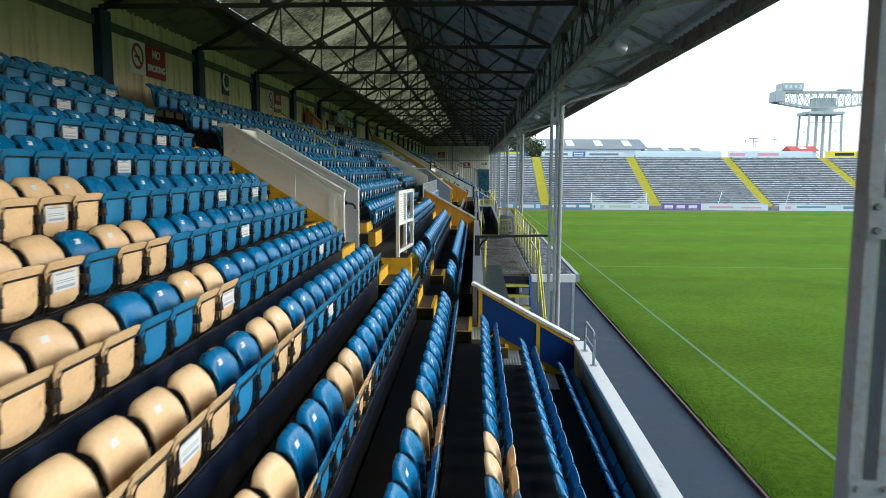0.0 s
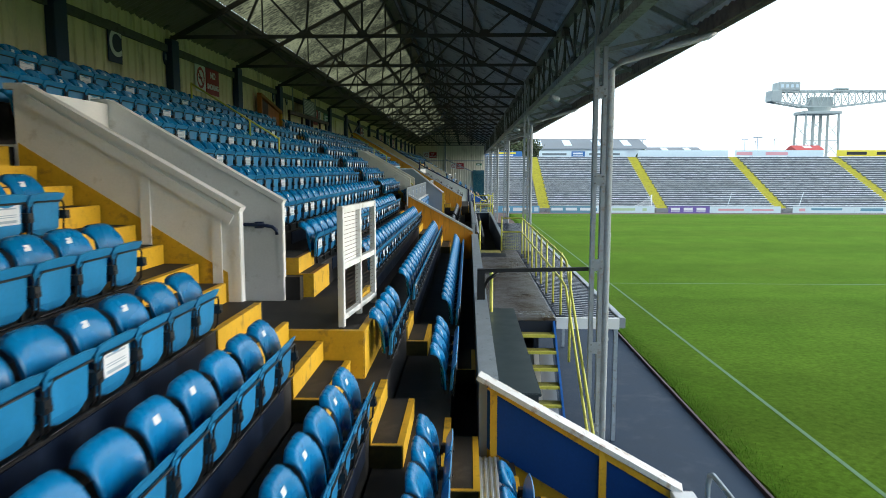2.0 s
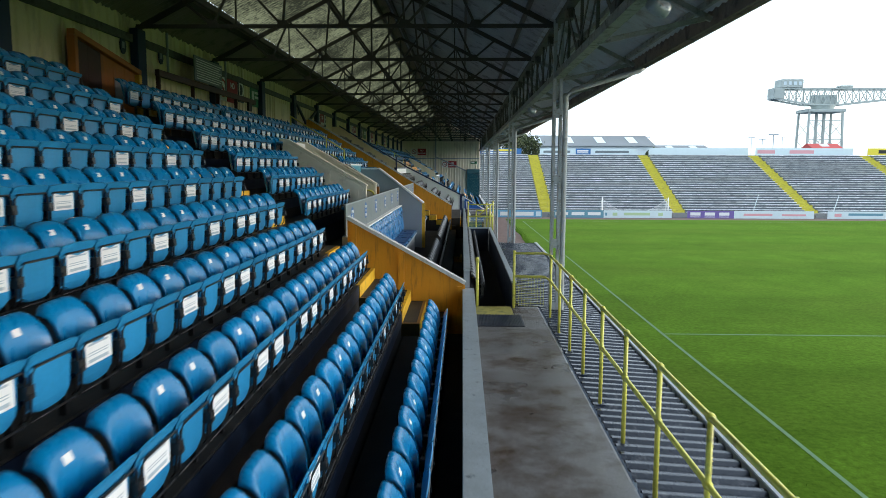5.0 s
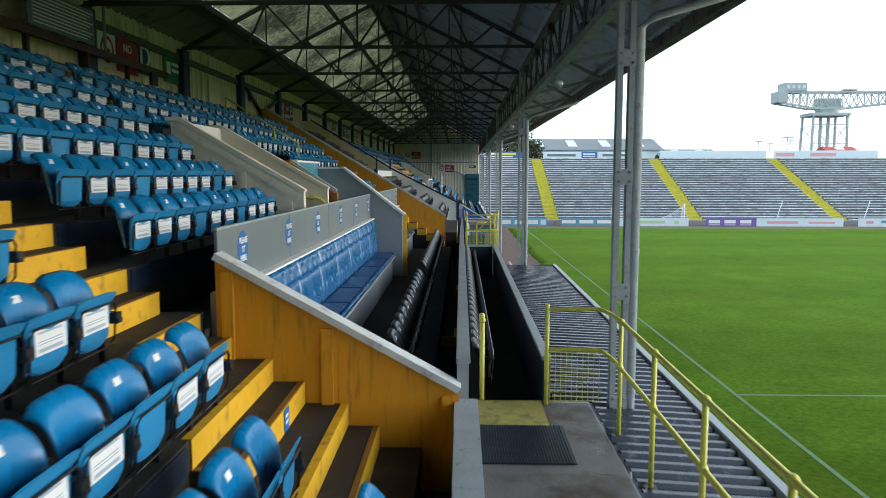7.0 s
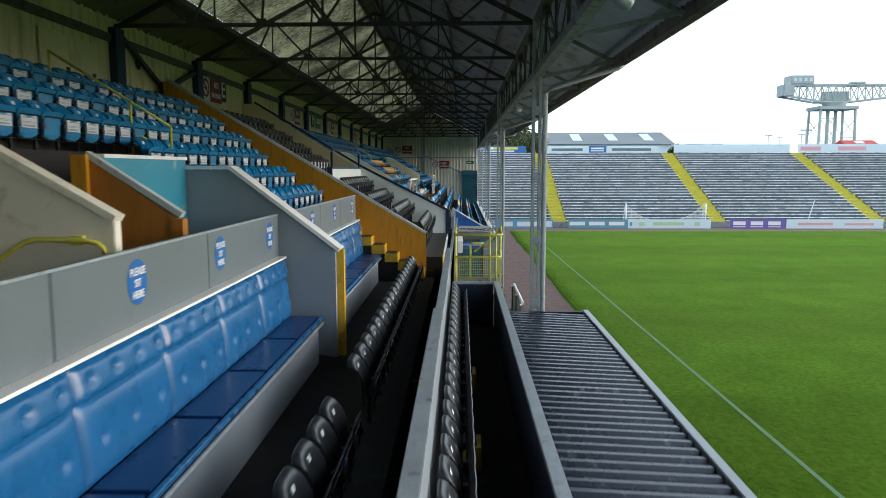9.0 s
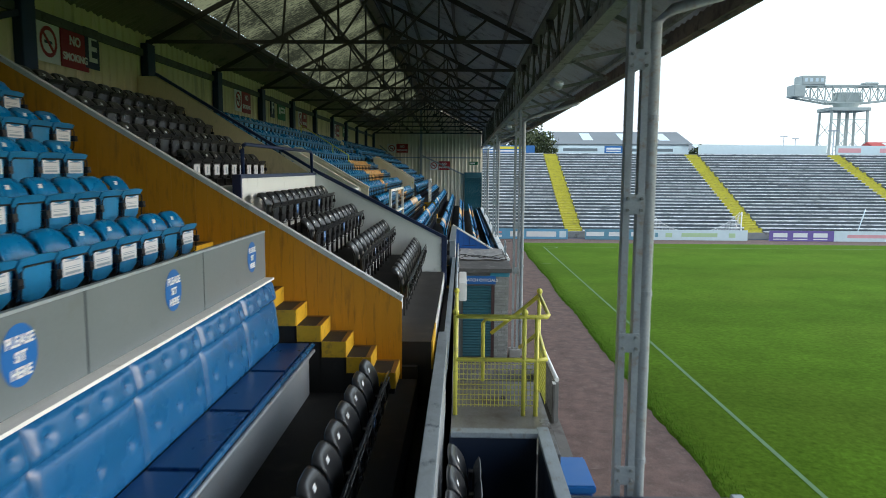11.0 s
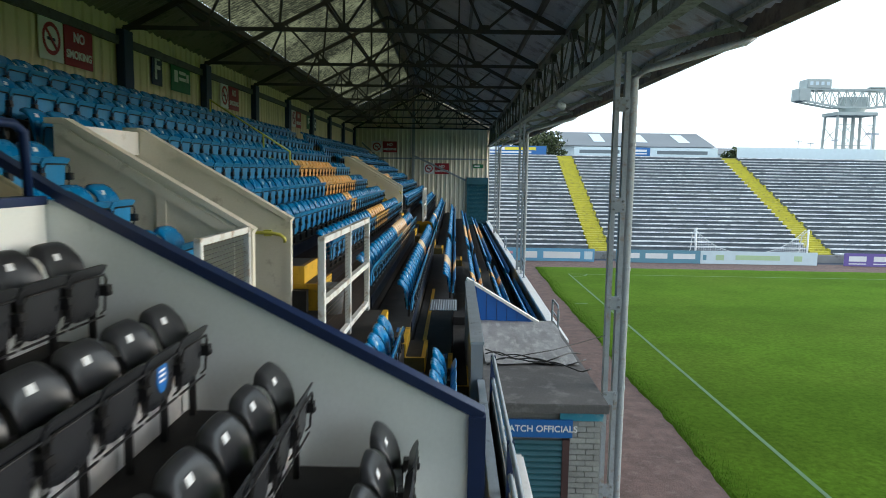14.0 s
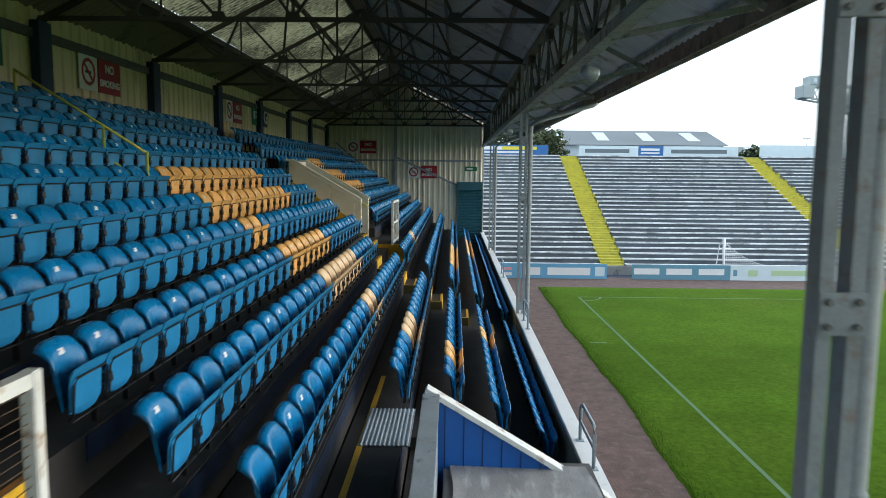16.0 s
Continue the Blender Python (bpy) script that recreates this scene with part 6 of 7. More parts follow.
# ROWS-BEGIN
for i in (-3, -2, -1):
    run(i, FIRST + 0.4, 11.95); run(i, 66.3, 73.6); run(i, 75.2, 97.2)
for i in (0, 1):
    run(i, FIRST + 0.13, 11.92); run(i, 13.5, 15.45); run(i, 16.75, 27.3, notices=0.25)
    run(i, 56.4, 58.9); run(i, 65.2 if i == 0 else 61.25, 73.75); run(i, 75.2, 97.2)
run(2, FIRST + 0.13, 11.90, notices=0.1); run(2, 17.0, 28.1, notices=0.6); run(2, 61.2, 73.8); run(2, 81.0, 97.2)
for i in range(3, 7):
    run(i, FIRST + 0.13, 11.90, notices=0.15); run(i, 15.75, 28.1, notices=0.55 if i < 5 else 0.3); run(i, 30.8 if i == 3 else 29.35, 34.15, notices=0.75)
    run(i, 55.25, 56.4 if i == 3 else 57.4); run(i, 61.2 if i == 3 else 59.9, 76.0); run(i, 79.4, 97.2)
for i in range(4, 7):
    run(i, 40.8, 47.4, notices=0.7)
for i in range(7, 10):
    run(i, FIRST + 0.13, 11.90, notices=0.3); run(i, 13.4, 28.1, notices=0.25); run(i, 29.35, 34.15, notices=0.75); run(i, 34.5, 48.0, notices=0.7)
    run(i, 55.25, 57.4); run(i, 57.8, 76.0); run(i, 77.4, 97.2)
run(6, 50.25, 54.95, "black")
for i in range(7, 10):
    run(i, 48.6, 54.9, "black")
# ROWS-END


def near(i, y, kind):
    """The stretch of the plan whose seats stand as things of their own."""
    if kind == "blue":
        return (i in (0, 1) and (3 < y < 29 or 66 < y < 72)) or (i == 2 and 6 < y < 29) or (i == 3 and 16 < y < 22) or (i in (0, 1) and 56 < y < 61)
    if kind == "amber":
        return i <= 5 and y < 10 or i in (0, 1, 2)
    return False


def build_seats():
    piles = {}
    first = {}
    for i, y, kind, notice in SEATS:
        at = (row_x(i) + 0.04, y, row_z(i) + seat_lift(y))
        marked = (i * 31 + int(y * 7.3)) % 5 < (2 if y > 55 else 3)
        if near(i, y, kind):
            s = empty("stadium_seat" if kind == "blue" else "amber_seat", KINDS[kind][2], "seat", at, "%s seats" % kind)
            for name, me in PARTS[kind]:
                if name == "seat_label" and not marked:
                    continue
                o = new(name, me); o.parent = s
            if notice:
                o = new("notice", NOTICE); o.parent = s; o["label"] = "white printed notice stuck on"
        else:
            piles.setdefault(kind, []).append((at, notice, marked))
    for kind, places in piles.items():
        bms = [seat_backrest(6, 5), seat_pan(4), seat_frame(), seat_stand(), seat_label(), seat_notice()]
        mats = [KINDS[kind][1], BLACK_STEEL, PAPER, PRINT, BLUE_PAN_FAR if kind == "blue" else KINDS[kind][1]]
        idx = [0, 4, 1, 1, 2, None]
        verts, faces, fm, fs = [], [], [], []
        def take(bm, mi):
            bm.verts.ensure_lookup_table()
            bm.verts.index_update()
            v = np.array([p.co[:] for p in bm.verts])
            f = [[q.index for q in g.verts] for g in bm.faces]
            m = [(2 + g.material_index) if mi is None else mi for g in bm.faces]
            sm = [g.smooth for g in bm.faces]
            return v, f, m, sm
        pieces = [take(b, m) for b, m in zip(bms, idx)]
        for b in bms:
            b.free()
        n = 0
        for at, notice, marked in places:
            for k, (v, f, m, sm) in enumerate(pieces):
                if (k == 5 and not notice) or (k == 4 and not marked):
                    continue
                verts.append(v + np.array(at))
                faces.extend([[a + n for a in g] for g in f])
                fm.extend(m); fs.extend(sm)
                n += len(v)
        me = bpy.data.meshes.new("seat_rows")
        me.from_pydata(np.concatenate(verts).tolist(), [], faces)
        for m in mats:
            me.materials.append(m)
        me.polygons.foreach_set("material_index", fm)
        me.polygons.foreach_set("use_smooth", fs)
        me.update()
        tagged(new("seat_rows", me), "rows of %s plastic tip-up seats on the terrace" % kind, "seats", kind="stuff")


build_seats()


def black_seat(x, y, z, group, marked=False):
    s = empty("box_seat", KINDS["black"][2], "seat", (x, y, z), group)
    for name, me in PARTS["black"]:
        o = new(name, me); o.parent = s
    if marked:
        o = new("sticker", SPOT); o.parent = s; o["label"] = "oval blue sticker with white print"


bm = bmesh.new()
bmesh.ops.create_circle(bm, cap_ends=True, segments=20, radius=0.075, matrix=pose(0.2175, 0, 0.49, 0, 90, 0) @ Matrix.Diagonal((1.35, 1, 1, 1)))
for f in bm.faces:
    f.material_index = 0
for z in (0.455, 0.485, 0.515):
    box(bm, 0.2178, 0.2184, -0.04, 0.04, z, z + 0.014, mi=1)
SPOT = as_mesh("sticker", bm, [SIGN_BLUE, SIGN_WHITE])
for k in range(28):
    black_seat(1.0, 32.4 + 0.46 * k, 2.86, "lower box seats")
for k in range(33):
    y = 31.2 + 0.47 * k
    if not 36.6 < y < 37.6:
        black_seat(0.03, y, 3.24, "press box seats", k % 4 == 2)
for k in range(4):
    for q in range(11):
        black_seat(ENC_X[k] + 0.04, (49.85, 49.80, 49.90, 49.88)[k] + 0.475 * q, ENC_Z[k] + (0.03, 0.04, 0.0, 0.03)[k], "enclosure seats", (q + 2 * k) % 4 == 1)

# ---- signs on the back wall ----
WALL_FACE = BACK_X + 0.04


def letter_board(ch, y, z=8.45):
    s = empty("block_letter_sign", "navy sign board with a white block letter", "sign", (WALL_FACE, y, z), "block letter signs")
    bm = bmesh.new(); box(bm, 0, 0.025, -0.27, 0.27, -0.42, 0.36, bevel=0.004); part("board", bm, SIGN_NAVY, s)
    letter("white_letter", ch, 0.72, SIGN_WHITE, s, pose(0.028, 0, -0.28) @ FACE_PITCH, 0.012)


def no_smoking(y, z=8.3, parent_m=None, mark=True):
    s = empty("no_smoking_sign", "red no smoking sign with a prohibition roundel", "sign", (0, 0, 0), "no smoking signs")
    s.matrix_basis = parent_m or pose(WALL_FACE, y, z)
    bm = bmesh.new(); box(bm, 0, 0.02, 0.0, 0.95, -0.36, 0.36, bevel=0.003); part("board", bm, RED, s)
    letter("lettering", "NO", 0.24, SIGN_WHITE, s, pose(0.023, 0.475, 0.07) @ FACE_PITCH, 0.006)
    letter("lettering", "SMOKING", 0.19, SIGN_WHITE, s, pose(0.023, 0.475, -0.22) @ FACE_PITCH, 0.006)
    if mark:
        bm = bmesh.new(); box(bm, 0, 0.015, -0.75, -0.04, -0.36, 0.36); part("white_board", bm, SIGN_WHITE, s)
        bm = bmesh.new()
        n, prev = 28, None
        for k in range(n + 1):
            a = 2 * math.pi * k / n
            p = [bm.verts.new((0.022, -0.4 + r * math.cos(a), r * math.sin(a))) for r in (0.2, 0.27)]
            if prev:
                bm.faces.new((prev[0], prev[1], p[1], p[0]))
            prev = p
        bar(bm, (0.018, -0.55, 0.15), (0.018, -0.25, -0.15), 0.012, 0.05)
        part("roundel", bm, RED, s)
        bm = bmesh.new(); box(bm, 0.0155, 0.0175, -0.52, -0.28, -0.03, 0.02); part("cigarette", bm, SIGN_NAVY, s)


def exit_board(y, z=8.4):
    s = empty("fire_exit_sign", "green fire exit sign board", "sign", (WALL_FACE, y, z), "fire exit boards")
    bm = bmesh.new(); box(bm, 0, 0.02, -0.6, 0.6, -0.38, 0.38, bevel=0.003); part("board", bm, GREEN, s)
    for y0, y1, z0, z1 in ((-0.42, -0.2, -0.16, 0.12), (-0.12, 0.3, 0.05, 0.13), (-0.12, 0.3, -0.1, -0.02), (0.34, 0.5, -0.1, 0.1)):
        bm = bmesh.new(); box(bm, 0.021, 0.024, y0, y1, z0, z1); part("printed_bar", bm, SIGN_WHITE, s)


letter_board("C", 20.15); letter_board("D", 39.3); letter_board("E", 53.0); letter_board("F", 66.4); letter_board("G", 84.4)
for y in (15.3, 25.0, 38.0, 51.9, 62.6, 71.5, 80.4):
    no_smoking(y)
exit_board(40.9); exit_board(67.8); exit_board(83.2)
no_smoking(0, parent_m=pose(-4.4, LAST - 0.16, 7.75, 0, 0, -90))
no_smoking(0, parent_m=pose(-0.9, LAST - 0.16, 6.35, 0, 0, -90))

# roller shutter and exit sign in the end wall
sh = empty("end_shutter", "dark teal roller shutter booth in the end wall", "shutter", (0, LAST, 0))
bm = bmesh.new(); box(bm, 1.25, 2.68, -0.5, 0.0, 5.35, 5.8, bevel=0.01); part("shutter_box", bm, TEAL, sh)
for k in range(36):
    bm = bmesh.new(); z = 2.2 + 0.088 * k
    prism(bm, [(-0.30, z + 0.02), (-0.325, z + 0.045), (-0.30, z + 0.084), (-0.26, z + 0.084), (-0.26, z), (-0.30, z)], 1.36, 2.62, axis="x"); part("slat", bm, TEAL, sh)
for x in (1.28, 2.62):
    bm = bmesh.new(); box(bm, x, x + 0.08, -0.36, -0.1, 2.0, 5.35); part("guide", bm, TEAL, sh)

# ---- floodlights on the girder ----
def lamp(y):
    f = empty("floodlight", "grey round bulkhead floodlight under the girder", "lamp", (2.80, y, 7.80), "girder floodlights")
    f.scale = (0.62, 0.62, 0.62)
    bm = bmesh.new()
    prof = [(0.02, -0.2), (0.1, -0.2), (0.13, -0.12), (0.15, 0.1), (0.155, 0.16), (0.13, 0.17), (0.0, 0.17)]
    n = 16
    rings = [[bm.verts.new((r * math.cos(2 * math.pi * k / n), d, r * math.sin(2 * math.pi * k / n))) for k in range(n)] for r, d in prof[:-1]]
    for a, b in zip(rings, rings[1:]):
        for k in range(n):
            g = bm.faces.new((a[k], a[(k + 1) % n], b[(k + 1) % n], b[k])); g.smooth = True
    bm.faces.new(rings[0]); bm.faces.new(rings[-1][::-1])
    bmesh.ops.recalc_face_normals(bm, faces=bm.faces)
    o = part("housing", bm, GALV, f); o.matrix_basis = pose(0.05, 0, -0.12, -15, 0, -60)
    bm = bmesh.new(); bar(bm, (-0.12, 0, 0.12), (0.05, 0, 0.0), 0.04, 0.05); bar(bm, (0.05, -0.17, -0.12), (0.05, 0.17, 0.02), 0.03, 0.03); part("yoke", bm, GALV, f)


for y in (10.6, 24.6, 38.6, 52.6, 66.6, 80.6):
    lamp(y)

# ---- far terrace ----
def terracing():
    N, Y0, Z0, DY, DZ = 27, 98.6, 0.75, 0.68, 0.262
    aisles = [10.55 + 15.2 * k for k in range(-2, 6)]
    first = None
    for k, (a, b) in enumerate(zip(aisles, aisles[1:])):
        x0, x1 = a + 0.75, b - 0.75
        sec = tagged(new("terrace_section_%d" % (k + 1)), "weathered grey terrace steps with white-painted edges", "terracing", kind="structure")
        for r in range(N):
            bm = bmesh.new()
            y, z = Y0 + DY * r, Z0 + DZ * r
            prism(bm, [(y + 0.02, z - 0.5), (y + 0.02, z + DZ - 0.05), (y, z + DZ - 0.05), (y, z + DZ - 0.052), (y + DY + 0.05, z + DZ - 0.052), (y + DY + 0.05, z - 0.5)], x0, x1, axis="x")
            o = part("concrete_step", bm, BENCH, sec)
            bm = bmesh.new()
            box(bm, x0 - 0.02, x1 + 0.02, y - 0.05, y + 0.19, z + DZ - 0.07, z + DZ + 0.012)
            part("white_plank", bm, BENCH_EDGE, o)
        st = tagged(new("terrace_stair_%d" % (k + 1)), "faded yellow terrace stair", "stairs", kind="structure")
        for r in range(N):
            for h in (0, 1):
                bm = bmesh.new()
                y, z = Y0 - 0.1 + DY * (r + h / 2), Z0 - 0.06 + DZ * (r + h / 2)
                box(bm, b - 0.66, b + 0.70, y, y + DY / 2 + 0.06, z - 0.3, z + DZ / 2)
                part("stair_step", bm, STAIR_YELLOW, st)
        for r in range(N):
            bm = bmesh.new()
            y, z = Y0 + DY * r, Z0 + DZ * r
            box(bm, b + 0.72, b + 0.80, y - 0.03, y + DY * 0.6, z - 0.1, z + DZ - 0.02)
            part("bench_end", bm, STAIR_YELLOW if r % 2 else BENCH, st)
    bm = bmesh.new(); box(bm, -25, 95, Y0 - 0.25, Y0 + 0.05, PITCH_Z - 0.1, Z0 + 0.16); structure("wall_terrace_front", bm, CONCRETE, "low concrete wall before the terrace")
    top = Y0 + DY * N
    bm = bmesh.new(); box(bm, -25, 95, top + 0.03, top + 1.5, 0, Z0 + DZ * N - 0.02); structure("wall_terrace_back", bm, CONCRETE, "concrete bank behind the terrace")
    return top, Z0 + DZ * N


T_Y, T_Z = terracing()


def hoarding(x0, x1, y, z0, z1, colour, bars, label, name="advertising_board", group="pitch hoardings"):
    h = empty(name, label, "board", ((x0 + x1) / 2, y, z0), group)
    w = (x1 - x0) / 2
    bm = bmesh.new(); box(bm, -w, w, -0.02, 0.02, 0, z1 - z0, bevel=0.004); part("panel", bm, colour, h)
    for k in range(max(2, int(w * 2 / 2.4) + 1)):
        bm = bmesh.new(); xx = -w + 0.05 + (2 * w - 0.1) * k / max(1, int(w * 2 / 2.4)); box(bm, xx - 0.03, xx + 0.03, 0.021, 0.09, -0.3, z1 - z0); part("post", bm, GALV, h)
    for a, b, c, d, m in bars:
        bm = bmesh.new(); H = z1 - z0
        box(bm, -w + 2 * w * a, -w + 2 * w * b, -0.026, -0.0215, H * c, H * d); part("printed_bar", bm, m, h)


PALE = mat("pale_board", (0.62, 0.72, 0.76), 0.5, vary=0.05, bump=0.0)
SKYB = mat("light_blue_board", (0.14, 0.36, 0.55), 0.5, vary=0.05, bump=0.0)
PURPLE = mat("purple_board", (0.16, 0.11, 0.36), 0.5, vary=0.05, bump=0.0)
TEALB = mat("slate_blue_board", (0.13, 0.29, 0.38), 0.5, vary=0.05, bump=0.0)
PINK = mat("pink_print", (0.70, 0.35, 0.38), 0.5, vary=0.05, bump=0.0)
LIME = mat("lime_print", (0.45, 0.60, 0.35), 0.5, vary=0.05, bump=0.0)
HY = 96.4
hoarding(3.0, 9.7, HY, 0.42, 1.28, SKYB, [(0.30, 0.44, 0.25, 0.75, SIGN_WHITE), (0.50, 0.86, 0.25, 0.75, SIGN_WHITE), (0.02, 0.2, 0.55, 0.75, PINK), (0.02, 0.2, 0.2, 0.4, SIGN_WHITE), (0.9, 0.98, 0.2, 0.8, PALE)], "light blue advertising board with white printed bars")
hoarding(11.1, 16.6, HY, 0.42, 1.28, TEALB, [(0.02 + 0.33 * k, 0.28 + 0.33 * k, 0.35, 0.75, SIGN_WHITE) for k in range(3)], "slate blue advertising board with three white printed bars")
hoarding(16.62, 24.2, HY, 0.42, 1.28, PALE, [(0.3, 0.68, 0.35, 0.7, LIME), (0.13, 0.2, 0.3, 0.7, LIME), (0.8, 0.87, 0.3, 0.7, LIME), (0.02, 0.05, 0.3, 0.7, TEALB)], "pale advertising board with lime printed bars")
hoarding(25.93, 31.09, HY, 0.42, 1.28, PURPLE, [(0.06 + 0.31 * k, 0.28 + 0.31 * k, 0.38, 0.78, SIGN_WHITE) for k in range(3)] + [(0.06 + 0.31 * k, 0.28 + 0.31 * k, 0.16, 0.24, SIGN_WHITE) for k in range(3)], "purple advertising board with three white printed bars")
hoarding(31.1, 39.9, HY, 0.42, 1.28, PALE, [(0.12, 0.48, 0.35, 0.65, PINK), (0.6, 0.9, 0.35, 0.6, PINK)], "pale advertising board with pink printed bars")
hoarding(41.4, 49.0, HY, 0.42, 1.28, PALE, [(0.1, 0.2, 0.3, 0.7, PINK), (0.3, 0.8, 0.45, 0.75, TEALB)], "pale advertising board with a grey printed bar")
hoarding(49.02, 56.0, HY, 0.42, 1.28, PALE, [(0.1, 0.5, 0.35, 0.75, TEALB)], "pale advertising board with slate printed bars")
hoarding(56.02, 70.0, HY, 0.42, 1.28, PALE, [(0.1, 0.3, 0.35, 0.75, PINK)], "pale advertising board with a pink bar")
# boards along the top of the terrace
YELLOWB = mat("yellow_board", (0.75, 0.62, 0.05), 0.5, vary=0.05, bump=0.0)
TZ0, TZ1 = T_Z + 0.05, T_Z + 0.85
CLUB = mat("deep_blue_board", (0.03, 0.14, 0.38), 0.5, vary=0.05, bump=0.0)
for x0, x1, m, bars, lab in ((-5.0, 9.0, CLUB, [(0.55, 0.72, 0.5, 0.85, SIGN_WHITE), (0.72, 0.93, 0.5, 0.85, YELLOWB), (0.6, 0.9, 0.15, 0.35, SIGN_WHITE)], "blue top board with white and yellow printed bars"),
                             (11.6, 16.6, PALE, [(0.1, 0.85, 0.25, 0.65, GREY_BOARD)], "pale top board with a grey printed bar"), (16.62, 18.7, CLUB, [(0.1, 0.85, 0.5, 0.75, SIGN_WHITE), (0.1, 0.85, 0.2, 0.35, SIGN_WHITE)], "blue top board with white bars"),
                             (18.72, 25.0, PALE, [(0.1, 0.85, 0.25, 0.65, GREY_BOARD)], "pale top board with a grey printed bar"),
                             (26.8, 40.6, PALE, [], "plain pale top board"), (41.6, 55.0, PALE, [(0.02, 0.2, 0.2, 0.7, PINK), (0.35, 0.6, 0.2, 0.7, PINK)], "pale top board with pink printed bars"),
                             (57.0, 72.0, YELLOWB, [(0.1, 0.3, 0.25, 0.75, BLACK_STEEL), (0.4, 0.6, 0.25, 0.75, BLACK_STEEL)], "yellow top board with dark printed bars")):
    hoarding(x0, x1, T_Y + 0.4, TZ0, TZ1 + (0.15 if x0 > 26 else 0), m, bars, lab, "terrace_top_board", "terrace top boards")


def goal(x, y, z):
    g = empty("football_goal", "white football goal with a sagging net behind the boards", "goal", (x, y, z))
    H, W, D = 2.44 - 0.6, 7.44, 1.3
    for xx in (0, W):
        bm = bmesh.new(); tube(bm, [(xx, 0, -0.7), (xx, 0, H)], 0.06, 10); part("post", bm, SIGN_WHITE, g)
        bm = bmesh.new(); tube(bm, [(xx, 0, H - 0.05), (xx + 0.1, D * 0.8, H - 0.5), (xx + 0.1, D, 0.3), (xx, D, 0)], 0.03, 8); part("stanchion", bm, SIGN_WHITE, g)
    bm = bmesh.new()
    n = 62
    def sag(u):
        return 0.15 + (H - 0.2) * abs(2 * u - 1) ** 2.4
    for k in range(n + 1):
        u = k / n
        bar(bm, (u * W, 0.05, 0.0), (u * W, 0.05 + 0.9 * 0.4, sag(u)), 0.012)
    for r in range(1, 14):
        prev = None
        for k in range(n + 1):
            u = k / n
            zz = (H - 0.2) * r / 14
            zt = sag(u)
            p = (u * W, 0.05 + 0.36 * min(1, zz / zt), min(zz, zt))
            if prev and not (zz > zt + 0.02):
                bar(bm, prev, p, 0.012)
            prev = p
    prev = None
    for k in range(n + 1):
        u = k / n
        p = (u * W, 0.41, sag(u))
        if prev:
            bar(bm, prev, p, 0.03)
        prev = p
    part("net", bm, SIGN_WHITE, g, "slack white net")


goal(16.67, 97.6, 0.85)
for x in (33.6, 42.6):
    s = empty("net_stanchion", "leaning pale net pole behind the boards", "pole", (x, 97.9, PITCH_Z - 0.06), "net poles")
    bm = bmesh.new(); tube(bm, [(0, 0, 0), (0.1, 0, 0.4), (0.75, 0.1, 2.6)], 0.04, 8); part("pole", bm, PALE, s)

